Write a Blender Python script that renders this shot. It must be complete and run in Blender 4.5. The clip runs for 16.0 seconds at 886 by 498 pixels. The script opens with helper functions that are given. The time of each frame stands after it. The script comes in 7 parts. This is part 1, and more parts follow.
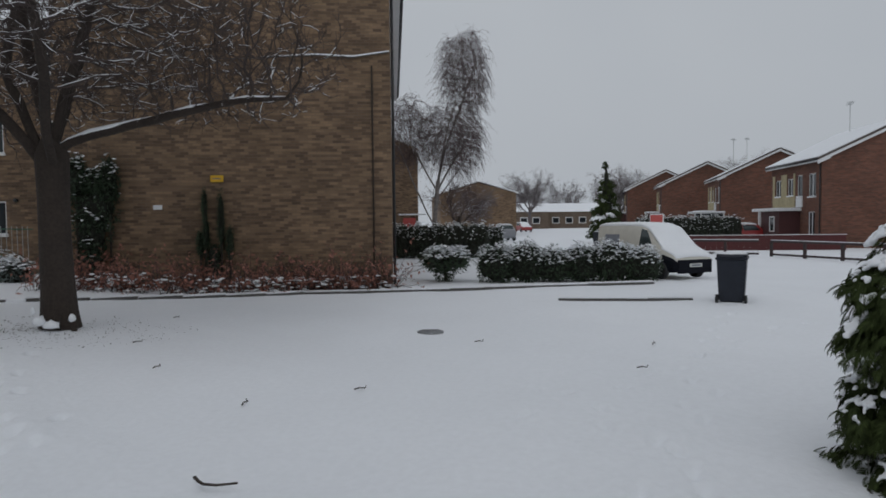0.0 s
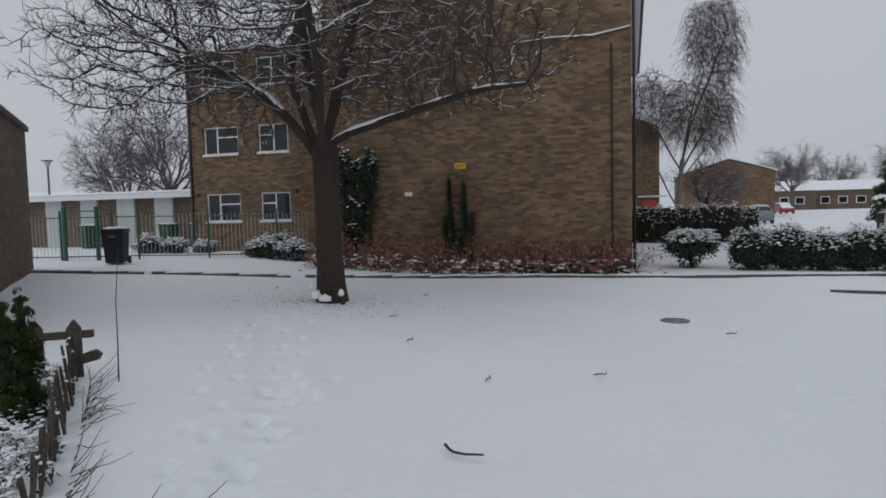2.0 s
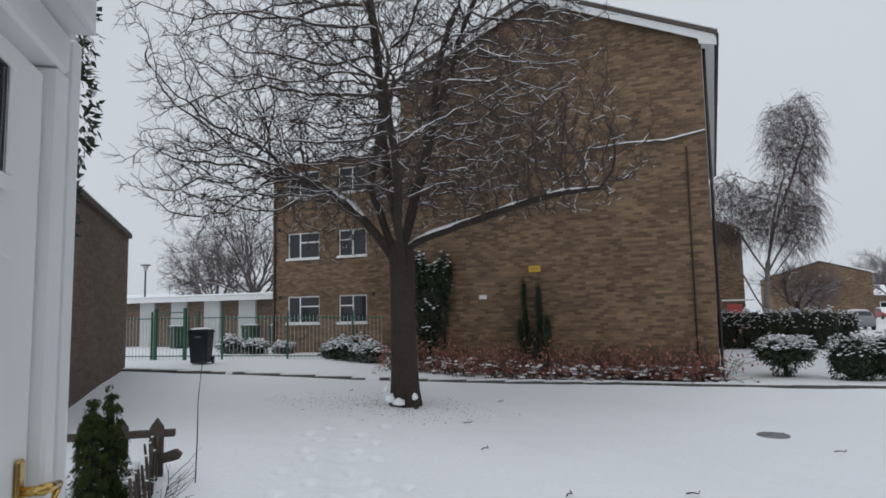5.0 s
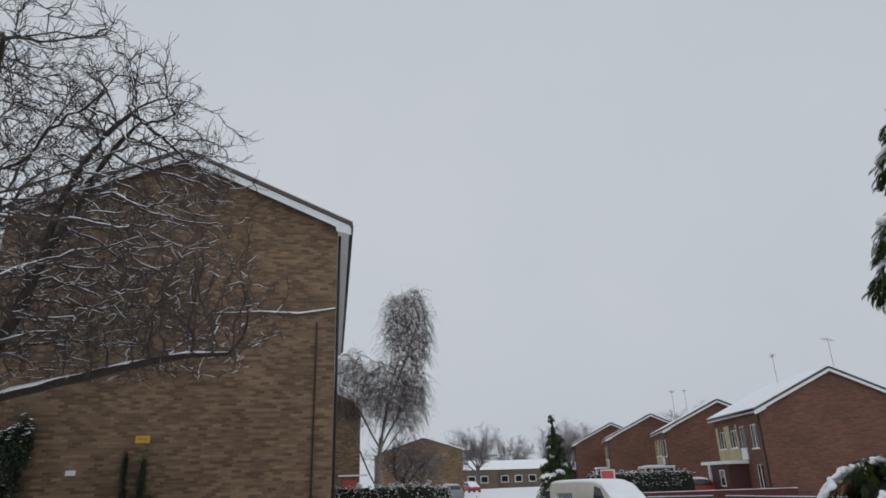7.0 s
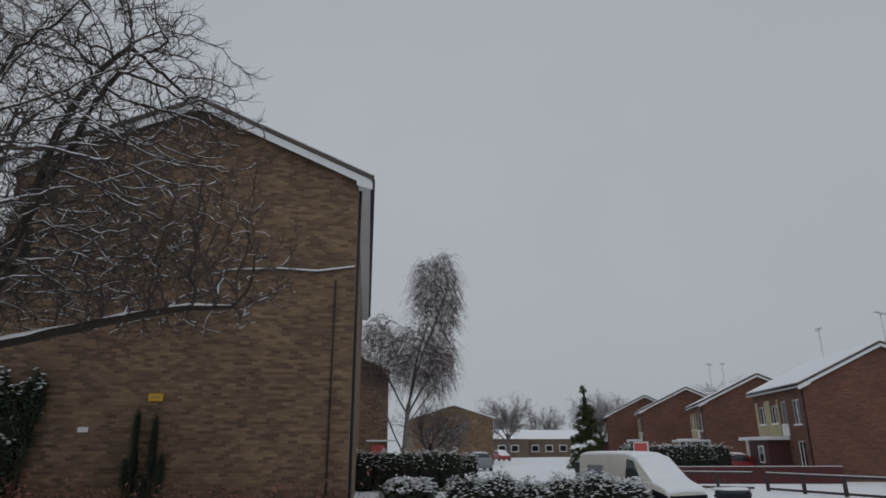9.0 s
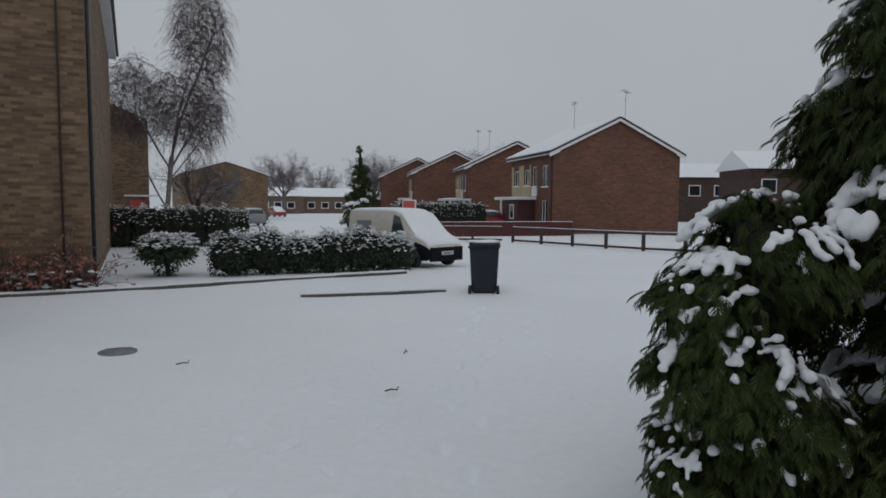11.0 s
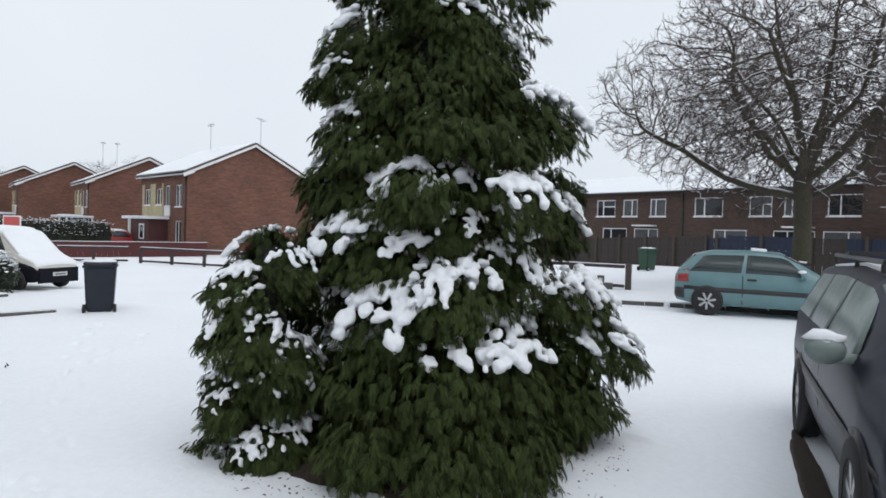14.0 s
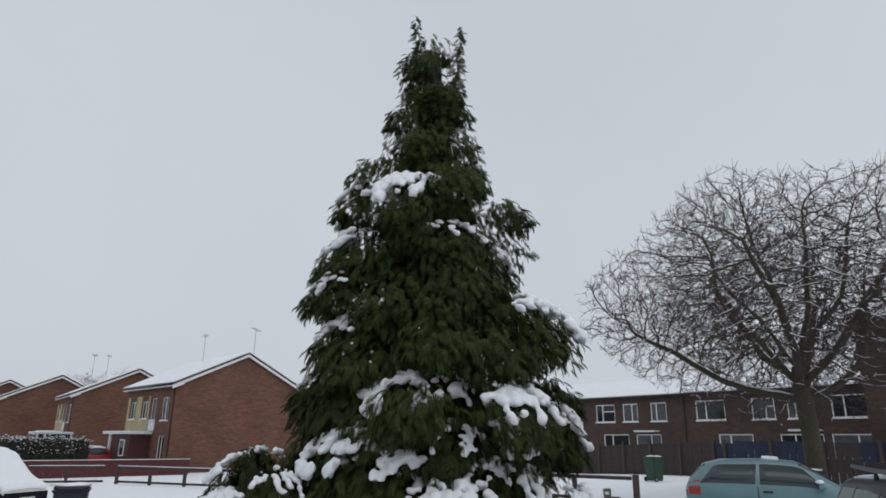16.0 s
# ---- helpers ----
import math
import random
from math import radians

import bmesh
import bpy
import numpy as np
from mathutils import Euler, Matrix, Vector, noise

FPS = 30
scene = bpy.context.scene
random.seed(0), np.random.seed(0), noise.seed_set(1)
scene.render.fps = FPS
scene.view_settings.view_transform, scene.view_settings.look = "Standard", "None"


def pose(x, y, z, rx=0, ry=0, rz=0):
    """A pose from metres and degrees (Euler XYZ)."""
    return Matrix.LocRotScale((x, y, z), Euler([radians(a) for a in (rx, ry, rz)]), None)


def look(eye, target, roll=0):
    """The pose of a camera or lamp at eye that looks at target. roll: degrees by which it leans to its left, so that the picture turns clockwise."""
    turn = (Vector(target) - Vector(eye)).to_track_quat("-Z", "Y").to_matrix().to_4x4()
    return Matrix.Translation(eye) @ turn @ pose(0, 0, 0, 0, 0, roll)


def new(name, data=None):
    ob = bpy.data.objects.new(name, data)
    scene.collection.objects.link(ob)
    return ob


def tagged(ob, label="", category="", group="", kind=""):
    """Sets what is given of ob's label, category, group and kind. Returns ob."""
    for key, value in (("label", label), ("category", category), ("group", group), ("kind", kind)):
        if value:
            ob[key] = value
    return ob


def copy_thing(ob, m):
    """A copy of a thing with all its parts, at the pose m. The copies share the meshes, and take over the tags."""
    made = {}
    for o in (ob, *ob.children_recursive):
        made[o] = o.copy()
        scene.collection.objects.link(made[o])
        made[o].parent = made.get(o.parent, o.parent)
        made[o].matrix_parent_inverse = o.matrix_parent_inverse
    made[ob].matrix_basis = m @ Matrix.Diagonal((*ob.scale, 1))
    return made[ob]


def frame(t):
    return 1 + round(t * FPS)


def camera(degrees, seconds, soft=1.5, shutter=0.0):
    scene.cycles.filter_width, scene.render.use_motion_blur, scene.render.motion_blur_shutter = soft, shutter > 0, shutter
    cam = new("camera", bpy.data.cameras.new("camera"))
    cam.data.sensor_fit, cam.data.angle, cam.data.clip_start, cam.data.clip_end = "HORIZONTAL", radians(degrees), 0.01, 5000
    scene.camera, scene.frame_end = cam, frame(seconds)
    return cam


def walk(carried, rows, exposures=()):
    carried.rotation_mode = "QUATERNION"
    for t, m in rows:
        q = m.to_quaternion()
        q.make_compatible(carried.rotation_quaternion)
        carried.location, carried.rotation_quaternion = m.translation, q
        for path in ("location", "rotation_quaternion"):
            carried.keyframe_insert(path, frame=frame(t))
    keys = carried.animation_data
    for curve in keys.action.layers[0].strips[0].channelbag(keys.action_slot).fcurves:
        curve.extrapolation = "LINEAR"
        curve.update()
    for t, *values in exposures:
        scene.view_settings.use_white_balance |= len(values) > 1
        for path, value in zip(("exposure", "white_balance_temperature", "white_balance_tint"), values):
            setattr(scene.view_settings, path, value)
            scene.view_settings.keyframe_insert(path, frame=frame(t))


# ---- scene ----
import collections

cam = camera(69.4, 16.0, soft=1.7)
PATH = [
    (0.0, 0.0, 0.0, 1.85, 87.45, 0.6, -0.15),
    (0.5, -0.01, 0.0, 1.85, 87.21, -0.15, 3.7),
    (1.0, -0.02, 0.0, 1.85, 87.3, -0.2, 6.18),
    (1.5, -0.04, 0.0, 1.85, 87.23, 0.54, 11.76),
    (2.0, -0.06, 0.0, 1.85, 86.35, 1.4, 20.63),
    (2.5, -0.08, 0.0, 1.85, 86.53, 1.43, 28.36),
    (3.0, -0.09, 0.0, 1.85, 86.66, 1.14, 31.81),
    (3.2, -0.09, 0.0, 1.85, 86.66, 1.27, 32.49),
    (5.3, -0.09, 0.0, 1.85, 99.68, 0.74, 25.89),
    (5.5, -0.08, 0.0, 1.85, 102.15, 0.6, 24.89),
    (6.0, -0.06, 0.0, 1.85, 102.85, 1.57, 18.21),
    (6.5, -0.03, 0.0, 1.85, 104.52, 1.43, 3.24),
    (7.0, 0.0, 0.0, 1.85, 109.84, 1.78, -4.94),
    (7.5, 0.0, 0.0, 1.85, 111.33, 1.45, -8.06),
    (8.0, 0.0, 0.0, 1.85, 109.51, 0.49, -4.19),
    (8.2, 0.0, 0.0, 1.85, 109.78, 0.25, -2.13),
    (10.3, 0.97, 3.45, 1.825, 94.3, -0.3, -4.1),
    (10.5, 0.93, 3.216, 1.822, 91.61, -0.31, -6.23),
    (11.0, 0.65, 1.9, 1.815, 86.08, -0.3, -21.6),
    (11.5, 0.44, 1.36, 1.845, 83.07, -1.1, -31.2),
    (12.0, 0.61, 1.263, 1.81, 76.25, -2.06, -46.42),
    (12.5, 0.76, 1.14, 1.77, 76.67, -2.81, -54.5),
    (13.0, 0.42, 0.56, 1.807, 78.92, -2.9, -54.5),
    (13.5, 0.1, 0.13, 1.85, 80.9, -2.45, -53.0),
    (14.0, 0.0, 0.0, 1.88, 88.57, -1.75, -52.56),
    (14.5, 0.0, 0.0, 1.91, 93.97, -1.98, -51.72),
    (15.0, 0.0, 0.0, 1.94, 101.86, -2.06, -52.07),
    (15.5, 0.0, 0.0, 1.95, 106.72, -1.34, -51.55),
    (16.0, 0.0, 0.0, 1.95, 106.82, -0.67, -52.97),
]
EXPOSURES = [(0, -0.5), (1.5, -0.42), (3, -0.17), (5.5, 0.02), (6.5, 0.1), (7, -0.17), (7.5, -0.45), (8, -0.68), (10.5, -0.5), (11, -0.6), (11.5, -0.62), (12, -0.35), (12.5, 0.02), (13, 0.38), (14, 0.44), (14.5, 0.38), (15, 0.22), (16, -0.03)]
walk(cam, [(r[0], pose(*r[1:])) for r in PATH], EXPOSURES)

world = bpy.data.worlds.new("overcast_sky")
scene.world = world
world.use_nodes = True
wn, wl = world.node_tree.nodes, world.node_tree.links
sky = wn.new("ShaderNodeTexSky")
sky.sky_type, sky.sun_disc = "NISHITA", False
sky.sun_elevation, sky.sun_rotation = radians(28), radians(150)
sky.dust_density, sky.air_density = 6.0, 2.0
grey = wn.new("ShaderNodeHueSaturation")
grey.inputs["Saturation"].default_value = 0.12
wl.new(sky.outputs[0], grey.inputs["Color"])
cloud = wn.new("ShaderNodeTexNoise")
cloud.inputs["Scale"].default_value, cloud.inputs["Detail"].default_value = 1.6, 4.0
cramp = wn.new("ShaderNodeValToRGB")
cramp.color_ramp.elements[0].position, cramp.color_ramp.elements[0].color = 0.3, (0.735, 0.795, 0.875, 1)
cramp.color_ramp.elements[1].position, cramp.color_ramp.elements[1].color = 0.75, (0.82, 0.875, 0.945, 1)
wl.new(cloud.outputs["Fac"], cramp.inputs["Fac"])
dim = wn.new("ShaderNodeMix")
dim.data_type = "RGBA"
dim.inputs["Factor"].default_value = 0.985
wl.new(grey.outputs[0], dim.inputs["A"])
wl.new(cramp.outputs[0], dim.inputs["B"])
wl.new(dim.outputs["Result"], wn["Background"].inputs[0])
wn["Background"].inputs[1].default_value = 0.72
sun = new("sun", bpy.data.lights.new("sun", "SUN"))
sun.data.energy, sun.data.angle, sun.data.color = 0.5, radians(50), (1.0, 0.985, 0.97)
sun.matrix_world = look((0, 0, 20), (6, 9, 0))

# ---- materials ----
def nodes_of(name):
    m = bpy.data.materials.new(name)
    m.use_nodes = True
    return m, m.node_tree.nodes, m.node_tree.links, m.node_tree.nodes["Principled BSDF"]


def surface(name, col, rough=0.7, var=0.25, scale=9.0, bump=0.15, metal=0.0, coarse=0.9, spread=0.0, dist=0.01, coat=0.0):
    """A painted, planted or stony surface: fine grain, broad stains, relief."""
    m, n, l, b = nodes_of(name)
    tc = n.new("ShaderNodeTexCoord")
    fine, broad = n.new("ShaderNodeTexNoise"), n.new("ShaderNodeTexNoise")
    fine.inputs["Scale"].default_value, fine.inputs["Detail"].default_value = scale, 8.0
    broad.inputs["Scale"].default_value, broad.inputs["Detail"].default_value = coarse, 3.0
    for t in (fine, broad):
        l.new(tc.outputs["Object"], t.inputs["Vector"])
    add = n.new("ShaderNodeMath")
    add.operation = "MULTIPLY_ADD"
    l.new(broad.outputs["Fac"], add.inputs[0])
    add.inputs[1].default_value = 0.8
    l.new(fine.outputs["Fac"], add.inputs[2])
    src = add.outputs[0]
    if spread:
        geo = n.new("ShaderNodeNewGeometry")
        more = n.new("ShaderNodeMath")
        more.operation = "MULTIPLY_ADD"
        l.new(geo.outputs["Random Per Island"], more.inputs[0])
        more.inputs[1].default_value = spread
        l.new(src, more.inputs[2])
        src = more.outputs[0]
    ramp = n.new("ShaderNodeMapRange")
    ramp.inputs["From Min"].default_value, ramp.inputs["From Max"].default_value = 0.5, 1.35 + spread
    l.new(src, ramp.inputs["Value"])
    mix = n.new("ShaderNodeMix")
    mix.data_type = "RGBA"
    mix.inputs["A"].default_value = (*[c * (1 - var) for c in col], 1)
    mix.inputs["B"].default_value = (*[min(1, c * (1 + var)) for c in col], 1)
    l.new(ramp.outputs[0], mix.inputs["Factor"])
    l.new(mix.outputs["Result"], b.inputs["Base Color"])
    b.inputs["Roughness"].default_value, b.inputs["Metallic"].default_value = rough, metal
    b.inputs["Coat Weight"].default_value = coat
    if bump:
        bp = n.new("ShaderNodeBump")
        bp.inputs["Strength"].default_value, bp.inputs["Distance"].default_value = bump, dist
        l.new(fine.outputs["Fac"], bp.inputs["Height"])
        l.new(bp.outputs[0], b.inputs["Normal"])
    return m


def brickwork(name, c1, c2, mortar, stain=0.35):
    m, n, l, b = nodes_of(name)
    tc, sep, comb = n.new("ShaderNodeTexCoord"), n.new("ShaderNodeSeparateXYZ"), n.new("ShaderNodeCombineXYZ")
    l.new(tc.outputs["Object"], sep.inputs[0])
    s = n.new("ShaderNodeMath")
    l.new(sep.outputs["X"], s.inputs[0])
    l.new(sep.outputs["Y"], s.inputs[1])
    l.new(s.outputs[0], comb.inputs["X"])
    l.new(sep.outputs["Z"], comb.inputs["Y"])
    br = n.new("ShaderNodeTexBrick")
    br.inputs["Scale"].default_value = 1.0
    br.inputs["Brick Width"].default_value, br.inputs["Row Height"].default_value = 0.225, 0.075
    br.inputs["Mortar Size"].default_value, br.inputs["Mortar Smooth"].default_value = 0.006, 0.3
    br.inputs["Color1"].default_value, br.inputs["Color2"].default_value = (*c1, 1), (*c2, 1)
    br.inputs["Mortar"].default_value = (*mortar, 1)
    l.new(comb.outputs[0], br.inputs["Vector"])
    # long pale and dark streaks of bricks from different firings, and weather stains
    mp = n.new("ShaderNodeMapping")
    mp.inputs["Scale"].default_value = (0.9, 4.5, 1)
    l.new(comb.outputs[0], mp.inputs["Vector"])
    n1, n2 = n.new("ShaderNodeTexNoise"), n.new("ShaderNodeTexNoise")
    n1.inputs["Scale"].default_value, n1.inputs["Detail"].default_value = 1.5, 6.0
    n2.inputs["Scale"].default_value, n2.inputs["Detail"].default_value = 0.5, 5.0
    l.new(mp.outputs[0], n1.inputs["Vector"])
    l.new(comb.outputs[0], n2.inputs["Vector"])
    avg = n.new("ShaderNodeMath")
    avg.operation = "MULTIPLY_ADD"
    l.new(n2.outputs["Fac"], avg.inputs[0])
    avg.inputs[1].default_value = 0.8
    l.new(n1.outputs["Fac"], avg.inputs[2])
    rng_ = n.new("ShaderNodeMapRange")
    rng_.inputs["From Min"].default_value, rng_.inputs["From Max"].default_value = 0.55, 1.25
    rng_.inputs["To Min"].default_value, rng_.inputs["To Max"].default_value = 1 - stain, 1 + stain
    l.new(avg.outputs[0], rng_.inputs["Value"])
    mul = n.new("ShaderNodeVectorMath")
    mul.operation = "SCALE"
    l.new(br.outputs["Color"], mul.inputs[0])
    l.new(rng_.outputs[0], mul.inputs["Scale"])
    l.new(mul.outputs[0], b.inputs["Base Color"])
    b.inputs["Roughness"].default_value = 0.9
    bp = n.new("ShaderNodeBump")
    bp.inputs["Strength"].default_value, bp.inputs["Distance"].default_value, bp.invert = 0.6, 0.01, True
    l.new(br.outputs["Fac"], bp.inputs["Height"])
    l.new(bp.outputs[0], b.inputs["Normal"])
    return m


def glossy_glass(name, col=(0.02, 0.024, 0.028), rough=0.06):
    m, n, l, b = nodes_of(name)
    b.inputs["Base Color"].default_value = (*col, 1)
    b.inputs["Roughness"].default_value = rough
    b.inputs["IOR"].default_value = 1.5
    return m


SNOW = surface("snow", (0.84, 0.86, 0.89), 0.65, 0.05, 30.0, 0.25, coarse=1.5)
SNOWG = surface("snow_ground", (0.84, 0.86, 0.895), 0.7, 0.05, 14.0, 0.5, coarse=0.35, dist=0.02)
YELLOW_BRICK = brickwork("buff_brick", (0.245, 0.160, 0.095), (0.105, 0.068, 0.044), (0.15, 0.112, 0.080))
RED_BRICK = brickwork("red_brick", (0.185, 0.078, 0.050), (0.115, 0.052, 0.036), (0.14, 0.098, 0.076), 0.35)
DARK_BRICK = brickwork("dark_brown_brick", (0.085, 0.052, 0.04), (0.055, 0.036, 0.03), (0.075, 0.055, 0.045), 0.25)
GREY_BRICK = brickwork("weathered_brick", (0.17, 0.12, 0.085), (0.11, 0.08, 0.06), (0.15, 0.125, 0.10), 0.3)
WHITE = surface("white_plastic", (0.80, 0.81, 0.81), 0.35, 0.04, 3.0, 0.0)
WHITE_BOARD = surface("white_board", (0.74, 0.75, 0.76), 0.5, 0.08, 6.0, 0.05)
PANE = glossy_glass("window_glass")
PANE_NET = surface("net_curtained_glass", (0.10, 0.108, 0.115), 0.15, 0.4, 5, 0.0)
ROOFTILE = surface("roof_tile", (0.10, 0.08, 0.07), 0.9, 0.3, 20, 0.3)
BLACK = surface("black_plastic", (0.018, 0.018, 0.02), 0.45, 0.2, 12, 0.05)
BINBLUE = surface("dark_bin_plastic", (0.022, 0.026, 0.036), 0.45, 0.25, 8, 0.08)
BINGREEN = surface("green_bin_plastic", (0.02, 0.06, 0.035), 0.5, 0.25, 8, 0.08)
BARK = surface("bark", (0.040, 0.030, 0.024), 0.95, 0.45, 22, 0.9, coarse=3.0, dist=0.02)
TWIG = surface("twig_bark", (0.066, 0.050, 0.046), 0.95, 0.4, 25, 0.2)
# lighter than near twigs: distance haze is put into the base colour
TWIG_HAZED = surface("hazed_far_twig", (0.14, 0.12, 0.122), 0.95, 0.3, 10, 0.1)
MOSSBARK = surface("mossy_bark", (0.070, 0.066, 0.042), 0.95, 0.4, 14, 0.8, coarse=1.2, dist=0.02)
BIRCHBARK = surface("birch_bark", (0.20, 0.18, 0.17), 0.85, 0.6, 6, 0.4)
BIRCHTWIG = surface("birch_twig", (0.115, 0.085, 0.088), 0.95, 0.3, 12, 0.1)
FROND = surface("cypress_frond", (0.038, 0.053, 0.016), 0.75, 0.65, 10, 0.2, coarse=1.6, spread=0.9)
# near-black base colour: the deep shade inside foliage is put into it
SHADE_CORE = surface("painted_shade_core", (0.012, 0.014, 0.008), 0.95, 0.5, 18, 0.9, dist=0.05)
LEAF = surface("evergreen_leaf", (0.032, 0.052, 0.028), 0.5, 0.5, 10, 0.1, spread=0.9)
LEAFBLUE = surface("frosted_leaf", (0.085, 0.11, 0.10), 0.6, 0.4, 10, 0.1, spread=0.8)
DEADRED = surface("dead_bramble_leaf", (0.31, 0.135, 0.10), 0.85, 0.5, 10, 0.1, spread=0.9)
SOIL = surface("leaf_litter_soil", (0.032, 0.022, 0.015), 0.95, 0.5, 30, 0.9, dist=0.03)
WOOD = surface("weathered_timber", (0.07, 0.055, 0.045), 0.9, 0.4, 18, 0.4)
FENCEWOOD = surface("dark_fence_boards", (0.045, 0.036, 0.032), 0.9, 0.4, 12, 0.4)
FENCEBLUE = surface("blue_stained_boards", (0.02, 0.028, 0.055), 0.85, 0.35, 12, 0.3)
GREENPAINT = surface("green_painted_steel", (0.02, 0.10, 0.06), 0.45, 0.15, 10, 0.05)
GALV = surface("galvanised_bar", (0.42, 0.44, 0.44), 0.5, 0.15, 10, 0.05, metal=0.3)
RENDER = surface("pale_render", (0.50, 0.52, 0.52), 0.9, 0.1, 6, 0.1)
KERB = surface("wet_concrete_kerb", (0.09, 0.085, 0.08), 0.8, 0.35, 18, 0.4)
ASPHALT = surface("wet_asphalt", (0.05, 0.05, 0.052), 0.6, 0.35, 25, 0.4)
IRON = surface("cast_iron", (0.07, 0.07, 0.075), 0.6, 0.3, 25, 0.3)
BRASS = surface("polished_brass", (0.62, 0.42, 0.14), 0.25, 0.12, 8, 0.02, metal=1.0)
YELLOW = surface("yellow_sign_paint", (0.62, 0.36, 0.02), 0.5, 0.1, 8, 0.03)
RED = surface("red_sign_paint", (0.50, 0.09, 0.08), 0.5, 0.12, 8, 0.03)
REDWALL = surface("dark_red_boards", (0.085, 0.018, 0.018), 0.7, 0.25, 8, 0.1)
CREAM = surface("cream_hung_tiles", (0.42, 0.36, 0.22), 0.8, 0.35, 7, 0.25)
MAROON = surface("maroon_porch_boards", (0.065, 0.02, 0.02), 0.7, 0.25, 8, 0.1)
RAIL = surface("dark_brown_rail", (0.045, 0.03, 0.03), 0.7, 0.3, 10, 0.15)
VANWHITE = surface("cream_white_car_paint", (0.60, 0.58, 0.52), 0.35, 0.12, 4, 0.03)
TEAL = surface("teal_car_paint", (0.105, 0.20, 0.215), 0.3, 0.12, 5, 0.02, coat=0.4)
NAVY = surface("frosted_dark_car_paint", (0.011, 0.013, 0.024), 0.42, 0.6, 7, 0.06, coat=0.1)
SILVER = surface("grey_car_paint", (0.22, 0.23, 0.25), 0.35, 0.12, 5, 0.02)
CARRED = surface("red_car_paint", (0.30, 0.03, 0.03), 0.35, 0.12, 5, 0.02)
TYRE = surface("tyre_rubber", (0.02, 0.02, 0.021), 0.85, 0.25, 20, 0.2)
ALLOY = surface("alloy_rim", (0.55, 0.55, 0.56), 0.35, 0.12, 10, 0.03, metal=0.8)
FROSTGLASS = surface("frosted_car_glass", (0.19, 0.235, 0.225), 0.35, 0.35, 9, 0.15)
CARGLASS = glossy_glass("dark_car_glass", (0.035, 0.048, 0.05), 0.10)
LAMPRED = surface("red_lamp_lens", (0.26, 0.03, 0.025), 0.2, 0.1, 6, 0.02)
PLATE = surface("number_plate_white", (0.62, 0.62, 0.60), 0.4, 0.06, 6, 0.0)
GREYBAR = surface("unreadable_grey_print", (0.16, 0.17, 0.20), 0.6, 0.1, 6, 0.0)
BUMPER = surface("dark_blue_black_plastic", (0.010, 0.011, 0.016), 0.8, 0.3, 10, 0.05)
WORNIRON = surface("snow_dusted_iron", (0.22, 0.225, 0.235), 0.8, 0.5, 18, 0.3)
STONE = surface("marker_stone", (0.10, 0.095, 0.09), 0.9, 0.3, 14, 0.3)

# dull, dirty or waxy surfaces that mirror little of the sky
for dull, sheen in ((NAVY, 0.18), (BINBLUE, 0.25), (BUMPER, 0.1), (FROND, 0.15), (LEAF, 0.25)):
    dull.node_tree.nodes["Principled BSDF"].inputs["Specular IOR Level"].default_value = sheen

# ---- building helpers ----
def mesh_object(name, verts, faces, mat, parent=None, label="", smooth=False):
    me = bpy.data.meshes.new(name)
    me.from_pydata(verts, [], faces)
    me.materials.append(mat)
    if smooth:
        me.shade_smooth()
    ob = new(name, me)
    ob.parent = parent
    if label:
        ob["label"] = label
    return ob


def part(name, bm, mat, parent, label="", smooth=False):
    me = bpy.data.meshes.new(name)
    bm.to_mesh(me)
    bm.free()
    me.materials.append(mat)
    if smooth:
        me.shade_smooth()
    ob = new(name, me)
    ob.parent = parent
    if label:
        ob["label"] = label
    return ob


def thing(name, label, category, m=None, group="", kind=""):
    ob = new(name)
    ob.empty_display_size = 0.1
    if m is not None:
        ob.matrix_world = m
    return tagged(ob, label, category, group, kind)


def add_box(bm, x0, x1, y0, y1, z0, z1, bevel=0.0, m=None):
    r = bmesh.ops.create_cube(bm, size=1)
    vs = r["verts"]
    for v in vs:
        v.co = Vector(((x0 + x1) / 2 + v.co.x * (x1 - x0), (y0 + y1) / 2 + v.co.y * (y1 - y0), (z0 + z1) / 2 + v.co.z * (z1 - z0)))
    if bevel:
        es = list({e for v in vs for e in v.link_edges})
        vs = bmesh.ops.bevel(bm, geom=es, offset=bevel, segments=1, affect="EDGES")["verts"]
    if m is not None:
        bmesh.ops.transform(bm, matrix=m, verts=list(vs))


def box_part(name, dims, mat, parent, label="", bevel=0.0, m=None):
    bm = bmesh.new()
    add_box(bm, *dims, bevel=bevel, m=m)
    return part(name, bm, mat, parent, label)


def rod(bm, a, b, r0, r1=None, sides=8):
    a, b = Vector(a), Vector(b)
    r1 = r0 if r1 is None else r1
    q = (b - a).to_track_quat("Z", "Y").to_matrix()
    rings = []
    for c, r in ((a, r0), (b, r1)):
        rings.append([bm.verts.new(c + q @ Vector((r * math.cos(2 * math.pi * i / sides), r * math.sin(2 * math.pi * i / sides), 0))) for i in range(sides)])
    for i in range(sides):
        j = (i + 1) % sides
        bm.faces.new((rings[0][i], rings[0][j], rings[1][j], rings[1][i]))
    bm.faces.new(rings[0][::-1])
    bm.faces.new(rings[1])


def rod_part(name, a, b, r0, mat, parent, r1=None, sides=8, label=""):
    bm = bmesh.new()
    rod(bm, a, b, r0, r1, sides)
    return part(name, bm, mat, parent, label, True if sides > 6 else False)


